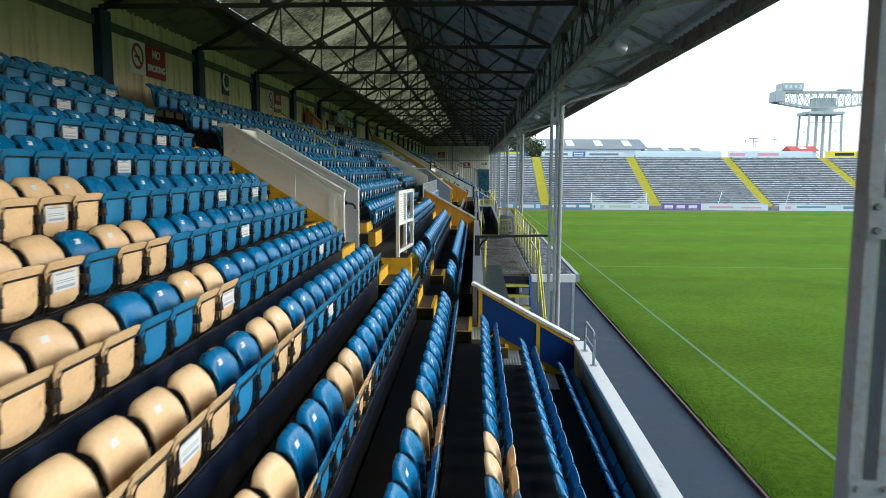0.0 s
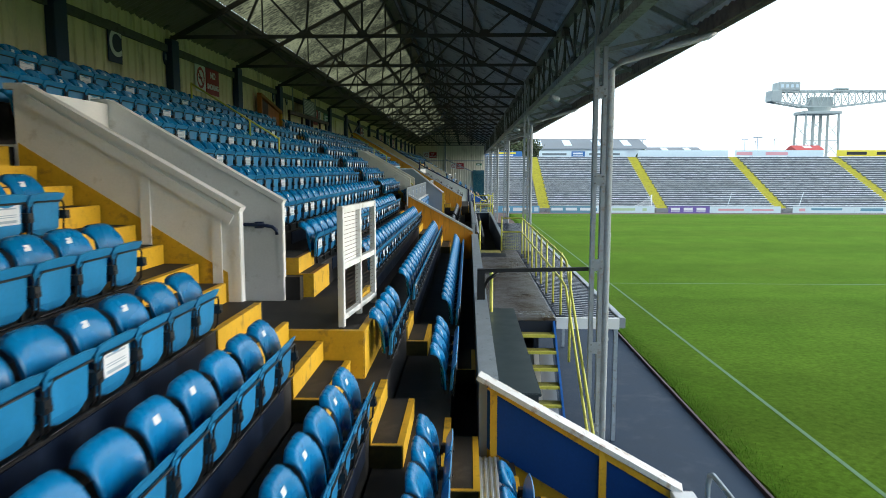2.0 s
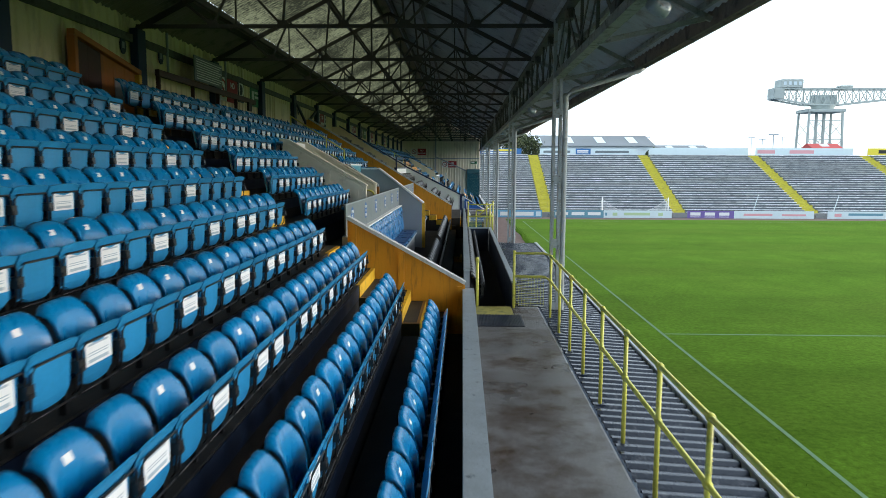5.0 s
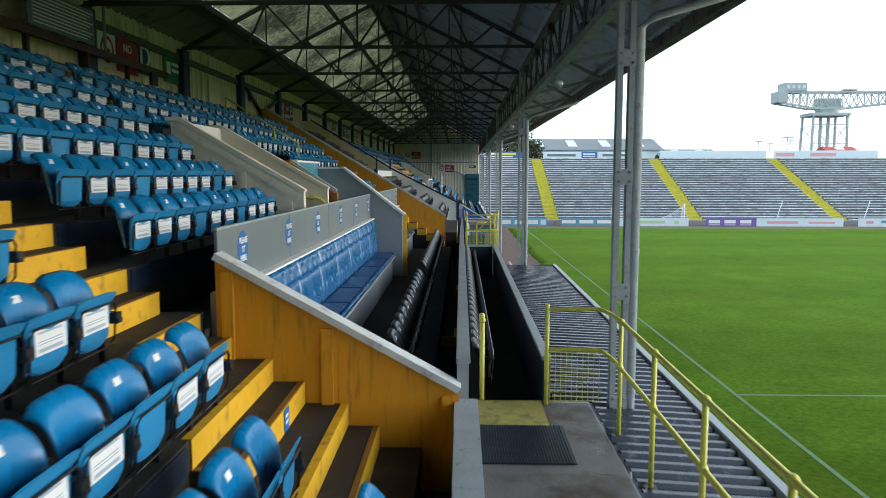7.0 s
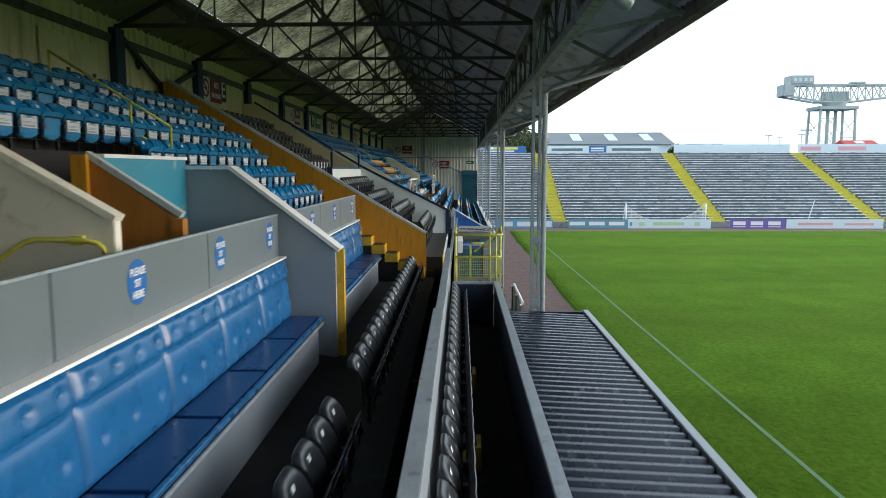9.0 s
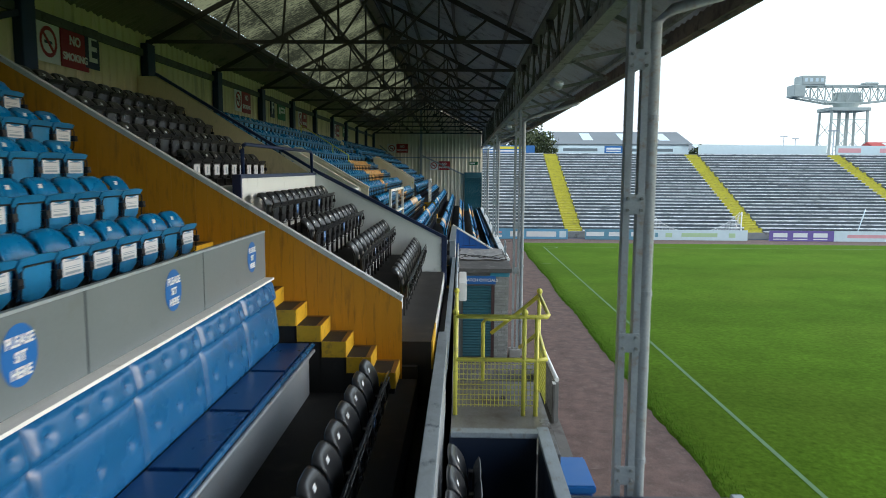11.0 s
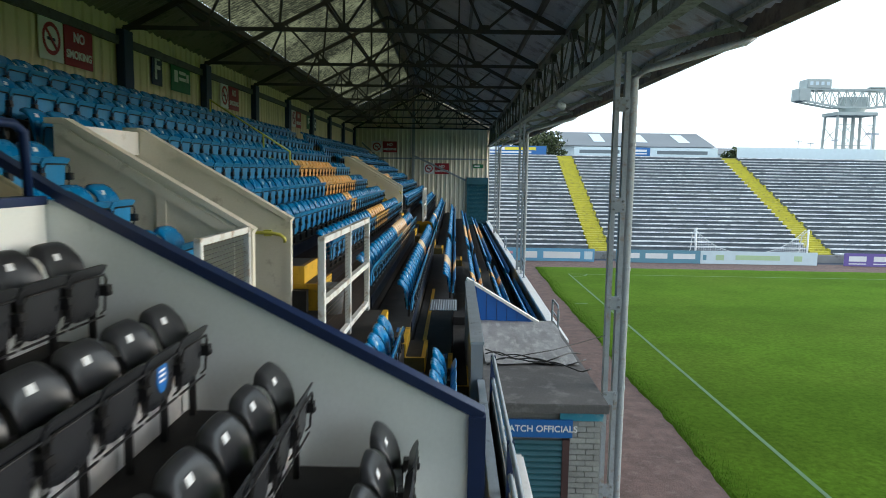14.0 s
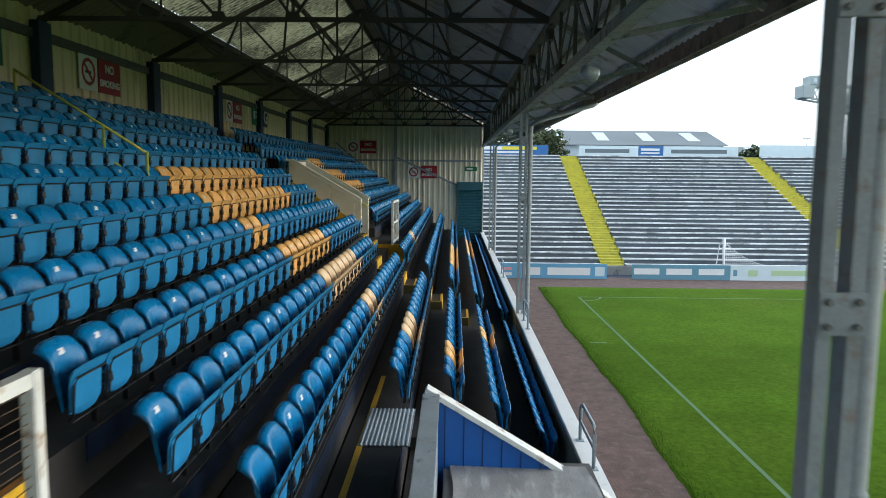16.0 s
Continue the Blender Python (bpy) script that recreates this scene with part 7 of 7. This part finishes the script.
# ---- distance ----
def crane():
    """A giant cantilever crane: level top chord, lower chord rising from the pivot to both tips."""
    X, Y = 175.3, 372.0
    c = empty("hammerhead_crane", "grey-green steel hammerhead crane, paled by haze, on a four-legged lattice tower", "crane", (X, Y, 0))
    top = 33.0
    for sx in (-1, 1):
        for sy in (-1, 1):
            bm = bmesh.new(); bar(bm, (sx * 8.7, sy * 6.0, 0), (sx * 7.9, sy * 5.4, top), 0.85); part("tower_leg", bm, CRANE, c)
    for sx in (-1, 1):
        bm = bmesh.new(); bar(bm, (sx * 1.8, 0, 0), (sx * 1.8, 0, top), 1.1); part("tower_leg", bm, CRANE, c)
    for z0, z1 in ((12.0, 20.0), (21.0, 29.0)):
        for sx in (-1, 1):
            for sy in (-1, 1):
                for p, q in (((8.5, z0), (1.8, z1)), ((1.8, z0), (8.3, z1))):
                    bm = bmesh.new(); bar(bm, (sx * p[0], sy * 5.6, p[1]), (sx * q[0], sy * 5.6, q[1]), 0.24); part("brace", bm, CRANE, c)
        bm = bmesh.new(); bar(bm, (-8.4, -5.6, z1), (8.4, -5.6, z1), 0.32); part("tie", bm, CRANE, c)
    bm = bmesh.new(); box(bm, -8.9, 8.9, -6.6, 6.6, top, top + 1.5, bevel=0.15); part("tower_cap", bm, CRANE, c)
    bm = bmesh.new(); bmesh.ops.create_cone(bm, cap_ends=True, segments=28, radius1=4.6, radius2=5.6, depth=2.0, matrix=pose(0.9, 0, top + 2.5)); part("slewing_ring", bm, CRANE, c)
    L, R, ZT, ZM = -24.0, 64.0, 44.4, 36.8
    def low(x):
        if x < -7:
            return 39.7 + (ZM - 39.7) * (x - L) / (-7 - L)
        return ZM if x < 8 else ZM + (43.0 - ZM) * (x - 8) / (R - 8)
    for sy in (-3.2, 3.2):
        bm = bmesh.new()
        bar(bm, (L, sy, ZT), (R, sy, ZT), 0.75)
        for p, q in ((L, -7), (-7, 8), (8, R)):
            bar(bm, (p, sy, low(p)), (q, sy, low(q)), 0.8)
        n = 26
        for k in range(n):
            p, q = L + (R - L) * k / n, L + (R - L) * (k + 1) / n
            bar(bm, (p, sy, low(p)), (q, sy, ZT), 0.3) if k % 2 else bar(bm, (p, sy, ZT), (q, sy, low(q)), 0.3)
            bar(bm, (p, sy, low(p)), (p, sy, ZT), 0.28)
        part("jib_side", bm, CRANE, c)
    bm = bmesh.new(); box(bm, -21.3, -10.8, -4, 4, ZT + 0.4, 48.7, bevel=0.2); part("machinery_house", bm, CRANE, c)
    for k in range(4):
        bm = bmesh.new(); box(bm, -20.2 + 2.4 * k, -18.9 + 2.4 * k, -4.06, -4.001, ZT + 1.6, 47.6); part("window", bm, PALE, c, "pale window panel")
    bm = bmesh.new(); box(bm, L - 0.5, L + 4.5, -3.9, 3.9, 39.4, ZT + 0.3, bevel=0.2); part("counterweight", bm, CRANE, c)
    bm = bmesh.new(); box(bm, -4.5, 6.5, -2.4, 2.4, 37.2, 41.5, bevel=0.2); part("cab", bm, CRANE, c)
    bm = bmesh.new(); box(bm, 7.6, 14.2, -2.5, 2.5, ZT + 0.4, 46.0, bevel=0.5); part("trolley", bm, CRANE, c)


crane()


def shed(x0, x1, y0, y1, eave, ridge, material, label, name="industrial_shed"):
    s = empty(name, label, "building", (0, 0, 0), "sheds beyond the terrace")
    bm = bmesh.new(); box(bm, x0, x1, y0, y1, 0, eave); part("wall", bm, PALE, s)
    bm = bmesh.new(); prism(bm, [(y0 - 0.5, eave), ((y0 + y1) / 2, ridge), (y1 + 0.5, eave)], x0 - 0.5, x1 + 0.5, axis="x"); part("roof", bm, material, s)
    n = int((x1 - x0) / 5)
    for k in range(n):
        a = x0 + (k + 0.35) * (x1 - x0) / n
        bm = bmesh.new()
        f0, f1 = 0.25, 0.8
        ya, yb = y0 + f0 * (y1 - y0) / 2, y0 + f1 * (y1 - y0) / 2
        za, zb = eave + f0 * (ridge - eave), eave + f1 * (ridge - eave)
        vs = [bm.verts.new(p) for p in ((a, ya, za + 0.12), (a + 1.6, ya, za + 0.12), (a + 1.6, yb, zb + 0.12), (a, yb, zb + 0.12))]
        f = bm.faces.new(vs)
        e = bmesh.ops.extrude_face_region(bm, geom=[f]); bmesh.ops.translate(bm, vec=(0, 0, -0.1), verts=[v for v in e["geom"] if isinstance(v, bmesh.types.BMVert)])
        part("roof_light", bm, PALE, s)


shed(12, 36, 150, 166, 10.0, 12.3, SHED_ROOF, "long pale industrial shed with roof lights beyond the terrace")
shed(37, 60, 190, 200, 10.3, 11.6, SHED_ROOF, "low grey shed beyond the terrace")
rs = mat("red_roof", (0.45, 0.06, 0.05), 0.7, vary=0.1, bump=0.0)
shed(70.5, 75.5, 160, 165, 9.9, 11.0, rs, "small building with a red roof beyond the terrace", "small_building")


def tree(x, y, h, r, seed):
    rng = random.Random(seed)
    t = empty("tree", "leafy broadleaf tree beyond the terrace", "tree", (x, y, 0), "distant trees")
    bm = bmesh.new()
    tube(bm, [(0, 0, 0), (0.1, 0, h * 0.4), (0, 0.1, h * 0.75)], 0.25, 8)
    for k in range(6):
        a = k * 1.05
        tube(bm, [(0, 0, h * (0.4 + 0.05 * k)), (r * 0.6 * math.cos(a), r * 0.6 * math.sin(a), h * (0.6 + 0.05 * k))], 0.1, 6)
    part("trunk", bm, ROOF_STEEL, t)
    bm = bmesh.new()
    for k in range(2600):
        a, b, q = rng.uniform(0, 2 * math.pi), rng.uniform(-1, 1), rng.uniform(0.45, 1.0)
        s = math.sqrt(1 - b * b)
        lump = 1 + 0.35 * noise.noise((3 * s * math.cos(a), 3 * s * math.sin(a), 3 * b + seed))
        p = Vector((r * q * lump * s * math.cos(a), r * q * lump * s * math.sin(a), h * 0.72 + h * 0.3 * q * lump * b))
        u, w = Vector((rng.gauss(0, 1), rng.gauss(0, 1), rng.gauss(0, 1))).normalized() * 0.22, Vector((rng.gauss(0, 1), rng.gauss(0, 1), rng.gauss(0, 1))).normalized() * 0.22
        bm.faces.new([bm.verts.new(v) for v in (p - u, p + w, p + u, p - w)])
    part("crown", bm, FOLIAGE, t)


for k, (x, y, h, r) in enumerate(((7, 140, 14.5, 4.5), (2, 138, 13.5, 4), (12, 146, 12.4, 3.5), (-4, 136, 14, 4), (30, 126, 8.9, 1.6))):
    tree(x, y, h, r, k + 1)
for x, y, h in ((58.0, 150, 12.2), (86, 230, 15), (90, 232, 14.6), (95, 230, 15.2), (45, 190, 13.4)):
    l = empty("street_lamp", "tall thin lighting column beyond the terrace", "street lamp", (x, y, 0), "lighting columns")
    bm = bmesh.new(); tube(bm, [(0, 0, 0), (0, 0, h)], 0.09, 8); part("column", bm, GALV, l)
    bm = bmesh.new(); box(bm, -0.9, 0.9, -0.1, 0.1, h - 0.1, h + 0.1); part("lantern", bm, GALV, l)

# ---- small things ----
RED_BROWN = mat("dark_red_brown_paint", (0.055, 0.022, 0.016), 0.55, vary=0.25, scale=3, bump=0.08)
CHESTNUT = mat("orange_brown_timber", (0.40, 0.13, 0.02), 0.45, vary=0.25, scale=2, bump=0.08, stretch=(5, 5, 0.8))
BIN_GREY = mat("grey_bucket_plastic", (0.20, 0.22, 0.24), 0.45, vary=0.15, bump=0.04)
MOSS = mat("mossy_yellow_paint", (0.30, 0.27, 0.07), 0.8, vary=0.35, scale=3, bump=0.25, dirt=(0.12, 0.13, 0.04), dirt_amount=0.5)


def back_door():
    """A sloping timber enclosure in front of the back wall."""
    d = empty("timber_doorway", "orange-brown timber doorway with a sloping head at the back wall", "doorway", (-6.18, 0, 0))
    bm = bmesh.new(); bar(bm, (0.05, 29.22, 8.36), (0.05, 31.78, 7.97), 0.14, 0.10); part("sloping_head", bm, CHESTNUT, d)
    bm = bmesh.new(); box(bm, -0.02, 0.12, 31.66, 31.80, 6.97, 7.92, bevel=0.008); part("jamb", bm, YELLOW, d, "orange-painted jamb")
    bm = bmesh.new(); box(bm, -0.02, 0.12, 29.2, 29.32, 6.97, 8.30, bevel=0.008); part("jamb", bm, CHESTNUT, d)
    for k in range(5):
        a, b = 29.32 + 0.468 * k, 29.32 + 0.468 * (k + 1)
        zt = lambda y: 8.30 - 0.1525 * (y - 29.22)
        bm = bmesh.new()
        vs = [bm.verts.new(p) for x in (0.0, 0.035) for p in ((x, a + 0.004, 6.97), (x, b - 0.004, 6.97), (x, b - 0.004, zt(b)), (x, a + 0.004, zt(a)))]
        for f in ((0, 1, 2, 3), (7, 6, 5, 4), (0, 4, 5, 1), (1, 5, 6, 2), (2, 6, 7, 3), (3, 7, 4, 0)):
            bm.faces.new([vs[q] for q in f])
        bmesh.ops.recalc_face_normals(bm, faces=bm.faces)
        part("board", bm, CHESTNUT if k > 1 else RED_BROWN, d)
    bm = bmesh.new(); box(bm, 0.036, 0.05, 30.75, 31.2, 7.35, 7.75, bevel=0.003); part("plate", bm, GREY_PAINT, d, "pale metal plate")


back_door()


def gantry():
    """Camera gantry: a beam on posts before the back wall, with a lined board."""
    g = empty("camera_gantry", "dark red-brown gantry rail on posts with a lined board", "gantry", (-5.95, 0, 0))
    bm = bmesh.new(); box(bm, -0.05, 0.05, 32.3, 39.6, 7.98, 8.12, bevel=0.006); part("beam", bm, RED_BROWN, g)
    bm = bmesh.new(); box(bm, -0.03, 0.03, 32.3, 37.75, 7.60, 7.67); part("mid_rail", bm, RED_BROWN, g)
    bm = bmesh.new(); box(bm, -0.03, 0.03, 32.0, 37.75, 7.12, 7.36); part("toe_board", bm, YELLOW, g, "orange-painted toe board")
    for y in (32.35, 34.35, 36.15, 37.7):
        bm = bmesh.new(); box(bm, -0.04, 0.04, y - 0.035, y + 0.035, tread_z(9), 7.98); part("post", bm, RED_BROWN, g)
    for y in (36.85, 32.9):
        bm = bmesh.new(); tube(bm, [(0.0, y, 8.12), (0.0, y, 9.0)], 0.03, 8); part("pole", bm, GREY_PAINT, g)
    bm = bmesh.new(); box(bm, 0.055, 0.085, 34.3, 36.3, 8.13, 8.74, bevel=0.004); bd = part("lined_board", bm, GREY_BOARD, g, "grey board with white lines")
    for k in range(9):
        z = 8.19 + 0.058 * k
        bm = bmesh.new(); box(bm, 0.086, 0.089, 34.42, 36.05 + 0.1 * ((k * 7) % 3), z, z + 0.022); part("printed_bar", bm, SIGN_WHITE, bd)
    bm = bmesh.new(); box(bm, 0.05, 0.12, 38.6, 38.9, 7.72, 7.98); part("lamp_box", bm, BLACK_STEEL, g)


gantry()


def wall_emblem(y, z):
    e = empty("wall_emblem", "small dark oval emblem plate on the cream wall", "emblem", (WALL_FACE, y, z), "wall emblems")
    bm = bmesh.new(); bmesh.ops.create_cone(bm, cap_ends=True, segments=20, radius1=0.13, radius2=0.13, depth=0.02, matrix=pose(0.012, 0, 0, 0, 90, 0) @ Matrix.Diagonal((1.4, 1, 1, 1))); part("plate", bm, SIGN_NAVY, e)
    bm = bmesh.new(); box(bm, 0.023, 0.026, -0.05, 0.05, -0.06, 0.07); part("device", bm, GREY_PAINT, e)


for y, z in ((31.5, 8.5), (33.35, 8.55), (22.5, 8.5), (47.2, 8.4)):
    wall_emblem(y, z)


def wall_door(y0, y1):
    d = empty("wall_door", "pale flush double door in the back wall", "door", (BACK_X + 0.045, 0, 0), "doors in the back wall")
    m = (y0 + y1) / 2
    for a, b in ((y0, m - 0.006), (m + 0.006, y1)):
        bm = bmesh.new(); box(bm, 0, 0.035, a, b, 6.98, 8.45, bevel=0.004); lf = part("leaf", bm, CREAM, d)
        bm = bmesh.new(); box(bm, 0.036, 0.05, b - 0.14, b - 0.04, 7.75, 7.85); part("lock_plate", bm, BLACK_STEEL, lf)


wall_door(43.3, 45.2)


def floor_block(x0, x1, y0, y1, z0, z1, label):
    b = empty("step_block", label, "step", (0, 0, 0), "loose step blocks")
    bm = bmesh.new(); box(bm, x0, x1, y0, y1, z0, z1, bevel=0.004); part("block", bm, YELLOW, b)
    bm = bmesh.new(); box(bm, x0 + 0.02, x1 - 0.05, y0 + 0.05, y1 - 0.02, z1 + 0.0005, z1 + 0.006); part("tread", bm, STEP_DARK, b, "dark worn tread")


floor_block(0.33, 0.74, 40.2, 40.85, 2.845, 3.03, "yellow-painted step block with dark tread in the press box")
floor_block(0.33, 0.74, 35.2, 35.9, 2.845, 3.03, "yellow-painted step block with dark tread in the press box")
floor_block(1.05, 1.35, 41.0, 41.4, 2.62, 2.9, "small yellow-painted block on the lower box floor")
floor_block(1.05, 1.35, 38.2, 38.6, 2.62, 2.9, "small yellow-painted block on the lower box floor")
bm = bmesh.new(); box(bm, 1.0, 1.81, 30.2, 31.84, 3.006, 3.012); structure("trim_mossy_strip", bm, MOSS, "mossy yellow-painted strip of floor at the end of the lower box")


def bucket(x, y, z):
    b = empty("bucket_bin", "grey plastic bucket bin on the landing", "bin", (x, y, z))
    bm = bmesh.new()
    n = 24
    rings = [[bm.verts.new((r * math.cos(2 * math.pi * k / n), r * math.sin(2 * math.pi * k / n), h)) for k in range(n)] for r, h in ((0.125, 0), (0.165, 0.36), (0.178, 0.365), (0.178, 0.39), (0.16, 0.39), (0.12, 0.02))]
    for p, q in zip(rings, rings[1:]):
        for k in range(n):
            f = bm.faces.new((p[k], p[(k + 1) % n], q[(k + 1) % n], q[k])); f.smooth = True
    bm.faces.new(rings[0][::-1]); bm.faces.new(rings[-1])
    part("tub", bm, BIN_GREY, b)
    bm = bmesh.new(); tube(bm, [(0.178 * math.cos(a), 0.178 * math.sin(a) * 0.4 - 0.1 * math.sin(a), 0.38 - 0.12 * math.sin(a)) for a in [math.pi * k / 12 for k in range(13)]], 0.005, 6); part("handle", bm, BLACK_STEEL, b, "wire handle")


bucket(-1.12, 59.45, LAND_Z + 0.006)


def step_sign(x, y, z, flat=False):
    s = empty("step_sign", "small blue sign with white print stuck on a yellow step", "sign", (x, y, z), "step signs")
    if flat:
        bm = bmesh.new(); box(bm, -0.06, 0.06, -0.14, 0.14, 0, 0.004); part("panel", bm, SIGN_BLUE, s)
        bm = bmesh.new(); box(bm, -0.01, 0.015, -0.09, 0.09, 0.0045, 0.006); part("printed_bar", bm, SIGN_WHITE, s)
    else:
        bm = bmesh.new(); box(bm, 0, 0.004, -0.07, 0.07, -0.09, 0.09); part("panel", bm, SIGN_BLUE, s)
        for zz in (-0.03, 0.02):
            bm = bmesh.new(); box(bm, 0.0045, 0.006, -0.04, 0.04, zz, zz + 0.025); part("printed_bar", bm, SIGN_WHITE, s)


for i in (1, 2, 3):
    step_sign(row_x(i) + EDGE + 0.295, 60.4, tread_z(i - 1) + 0.10)
step_sign(row_x(2) + EDGE + 0.295, 28.6, tread_z(1) + 0.10)
for i in (0, 1):
    step_sign(row_x(i) + EDGE - 0.12, 60.7, tread_z(i) + 0.005, True)

# things beside the railed landing
c = empty("storage_box", "blue plastic storage box under the landing", "box", (2.35, 47.2, PITCH_Z - 0.02))
bm = bmesh.new(); box(bm, -0.28, 0.28, -0.4, 0.4, 0, 1.9, bevel=0.03); part("body", bm, MID_BLUE, c)
bm = bmesh.new(); box(bm, -0.31, 0.31, -0.43, 0.43, 1.9, 2.0, bevel=0.02); part("lid", bm, SIGN_BLUE, c)
w = empty("tension_wire", "thin dark wire from the parapet to the post", "wire", (0, 0, 0))
bm = bmesh.new(); tube(bm, [(0.97, 58.55, 3.95), (1.8, 59.2, 3.93), (2.6, 59.9, 3.97)], 0.006, 5); part("strand", bm, BLACK_STEEL, w)
ex = empty("exit_sign", "small green exit sign on the end wall", "sign", (2.0, LAST - 0.08, 6.55), "exit signs")
bm = bmesh.new(); box(bm, -0.35, 0.35, -0.02, 0.02, -0.13, 0.13, bevel=0.004); part("panel", bm, GREEN, ex)
bm = bmesh.new(); box(bm, -0.25, 0.1, -0.026, -0.021, -0.05, 0.05); part("printed_bar", bm, SIGN_WHITE, ex)

# edging board between track and grass
bm = bmesh.new(); prism(bm, [(edge_x(-22) - 0.1, -22), (edge_x(-22) - 0.045, -22), (edge_x(45.1) - 0.045, 45.1), (edge_x(45.1) - 0.1, 45.1)], PITCH_Z - 0.06, PITCH_Z + 0.03, axis="z"); structure("trim_grass_edging", bm, RED_BROWN, "dark timber edging board along the grass")
# painted words on the deck, read from the far side
p = empty("painted_floor_lettering", "worn white painted lettering on the walkway deck", "lettering", (1.72, 20.42, 3.0042))
letter("large_words", "RED ZONE", 0.21, GREY_PAINT, p, pose(0, 0.10, 0, 0, 0, 180), 0.004)
letter("small_words", "LIMITED ACCESS", 0.125, GREY_PAINT, p, pose(0, 0.27, 0, 0, 0, 180), 0.002)


def ribbed_mat(x0, x1, y0, y1, z, material, label, pitch=0.04):
    """A stiff ribbed plate or mat lying on the floor, ribs along its length."""
    m = empty("ribbed_mat", label, "mat", (0, 0, z), "ribbed floor plates")
    bm = bmesh.new(); box(bm, x0, x1, y0, y1, 0.001, 0.010); part("sheet", bm, material, m)
    bm = bmesh.new()
    x = x0 + pitch / 2
    while x < x1 - pitch * 0.4:
        prism(bm, [(x - pitch * 0.3, 0.010), (x + pitch * 0.3, 0.010), (x + pitch * 0.16, 0.019), (x - pitch * 0.16, 0.019)], y0, y1)
        x += pitch
    part("ribs", bm, material, m)


ribbed_mat(1.0, 1.95, 29.9, 30.95, 3.004, NAVY_DARK, "dark blue ribbed rubber mat on the walkway", 0.03)
# ribbed metal treads beside the blue divider walls
for x0, x1, y0, y1, z in ((0.50, 0.97, 12.15, 13.1, tread_z(-1)), (1.16, 1.62, 11.95, 12.95, tread_z(-2)), (1.82, 2.28, 11.9, 12.8, tread_z(-3)),
                          (0.0, 0.56, 64.2, 65.4, tread_z(0))):
    ribbed_mat(x0, x1, y0, y1, z + 0.002, GALV, "pale ribbed metal tread plate on the step", 0.05)

bm = bmesh.new(); box(bm, row_x(6) + EDGE + 0.001, row_x(6) + EDGE + 0.016, 48.6, 54.9, tread_z(5) + 0.004, tread_z(6) - 0.01)
structure("trim_white_riser_upper", bm, WHITE, "white-painted riser under the upper black seats")
# pale cards on the front upper row's pans, drawn for the sun glow they reflect
for k in range(10):
    if k == 0:
        continue
    p = empty("seat_card", "pale card with a dark patch, put in for the sun glow on the seat pan", "card", (row_x(6) + 0.04, 50.25 + 0.48 * (k - 0.5), row_z(6)), "seat cards")
    bm = bmesh.new(); box(bm, 0.217, 0.2195, -0.125, 0.125, 0.365, 0.545, bevel=0.0); part("card", bm, PAPER, p)
    bm = bmesh.new(); bmesh.ops.create_circle(bm, cap_ends=True, segments=14, radius=0.05, matrix=pose(0.2203, 0.02 - 0.01 * (k % 3), 0.45, 0, 90, 0) @ Matrix.Diagonal((1.3, 0.8, 1, 1))); part("printed_patch", bm, PRINT, p)
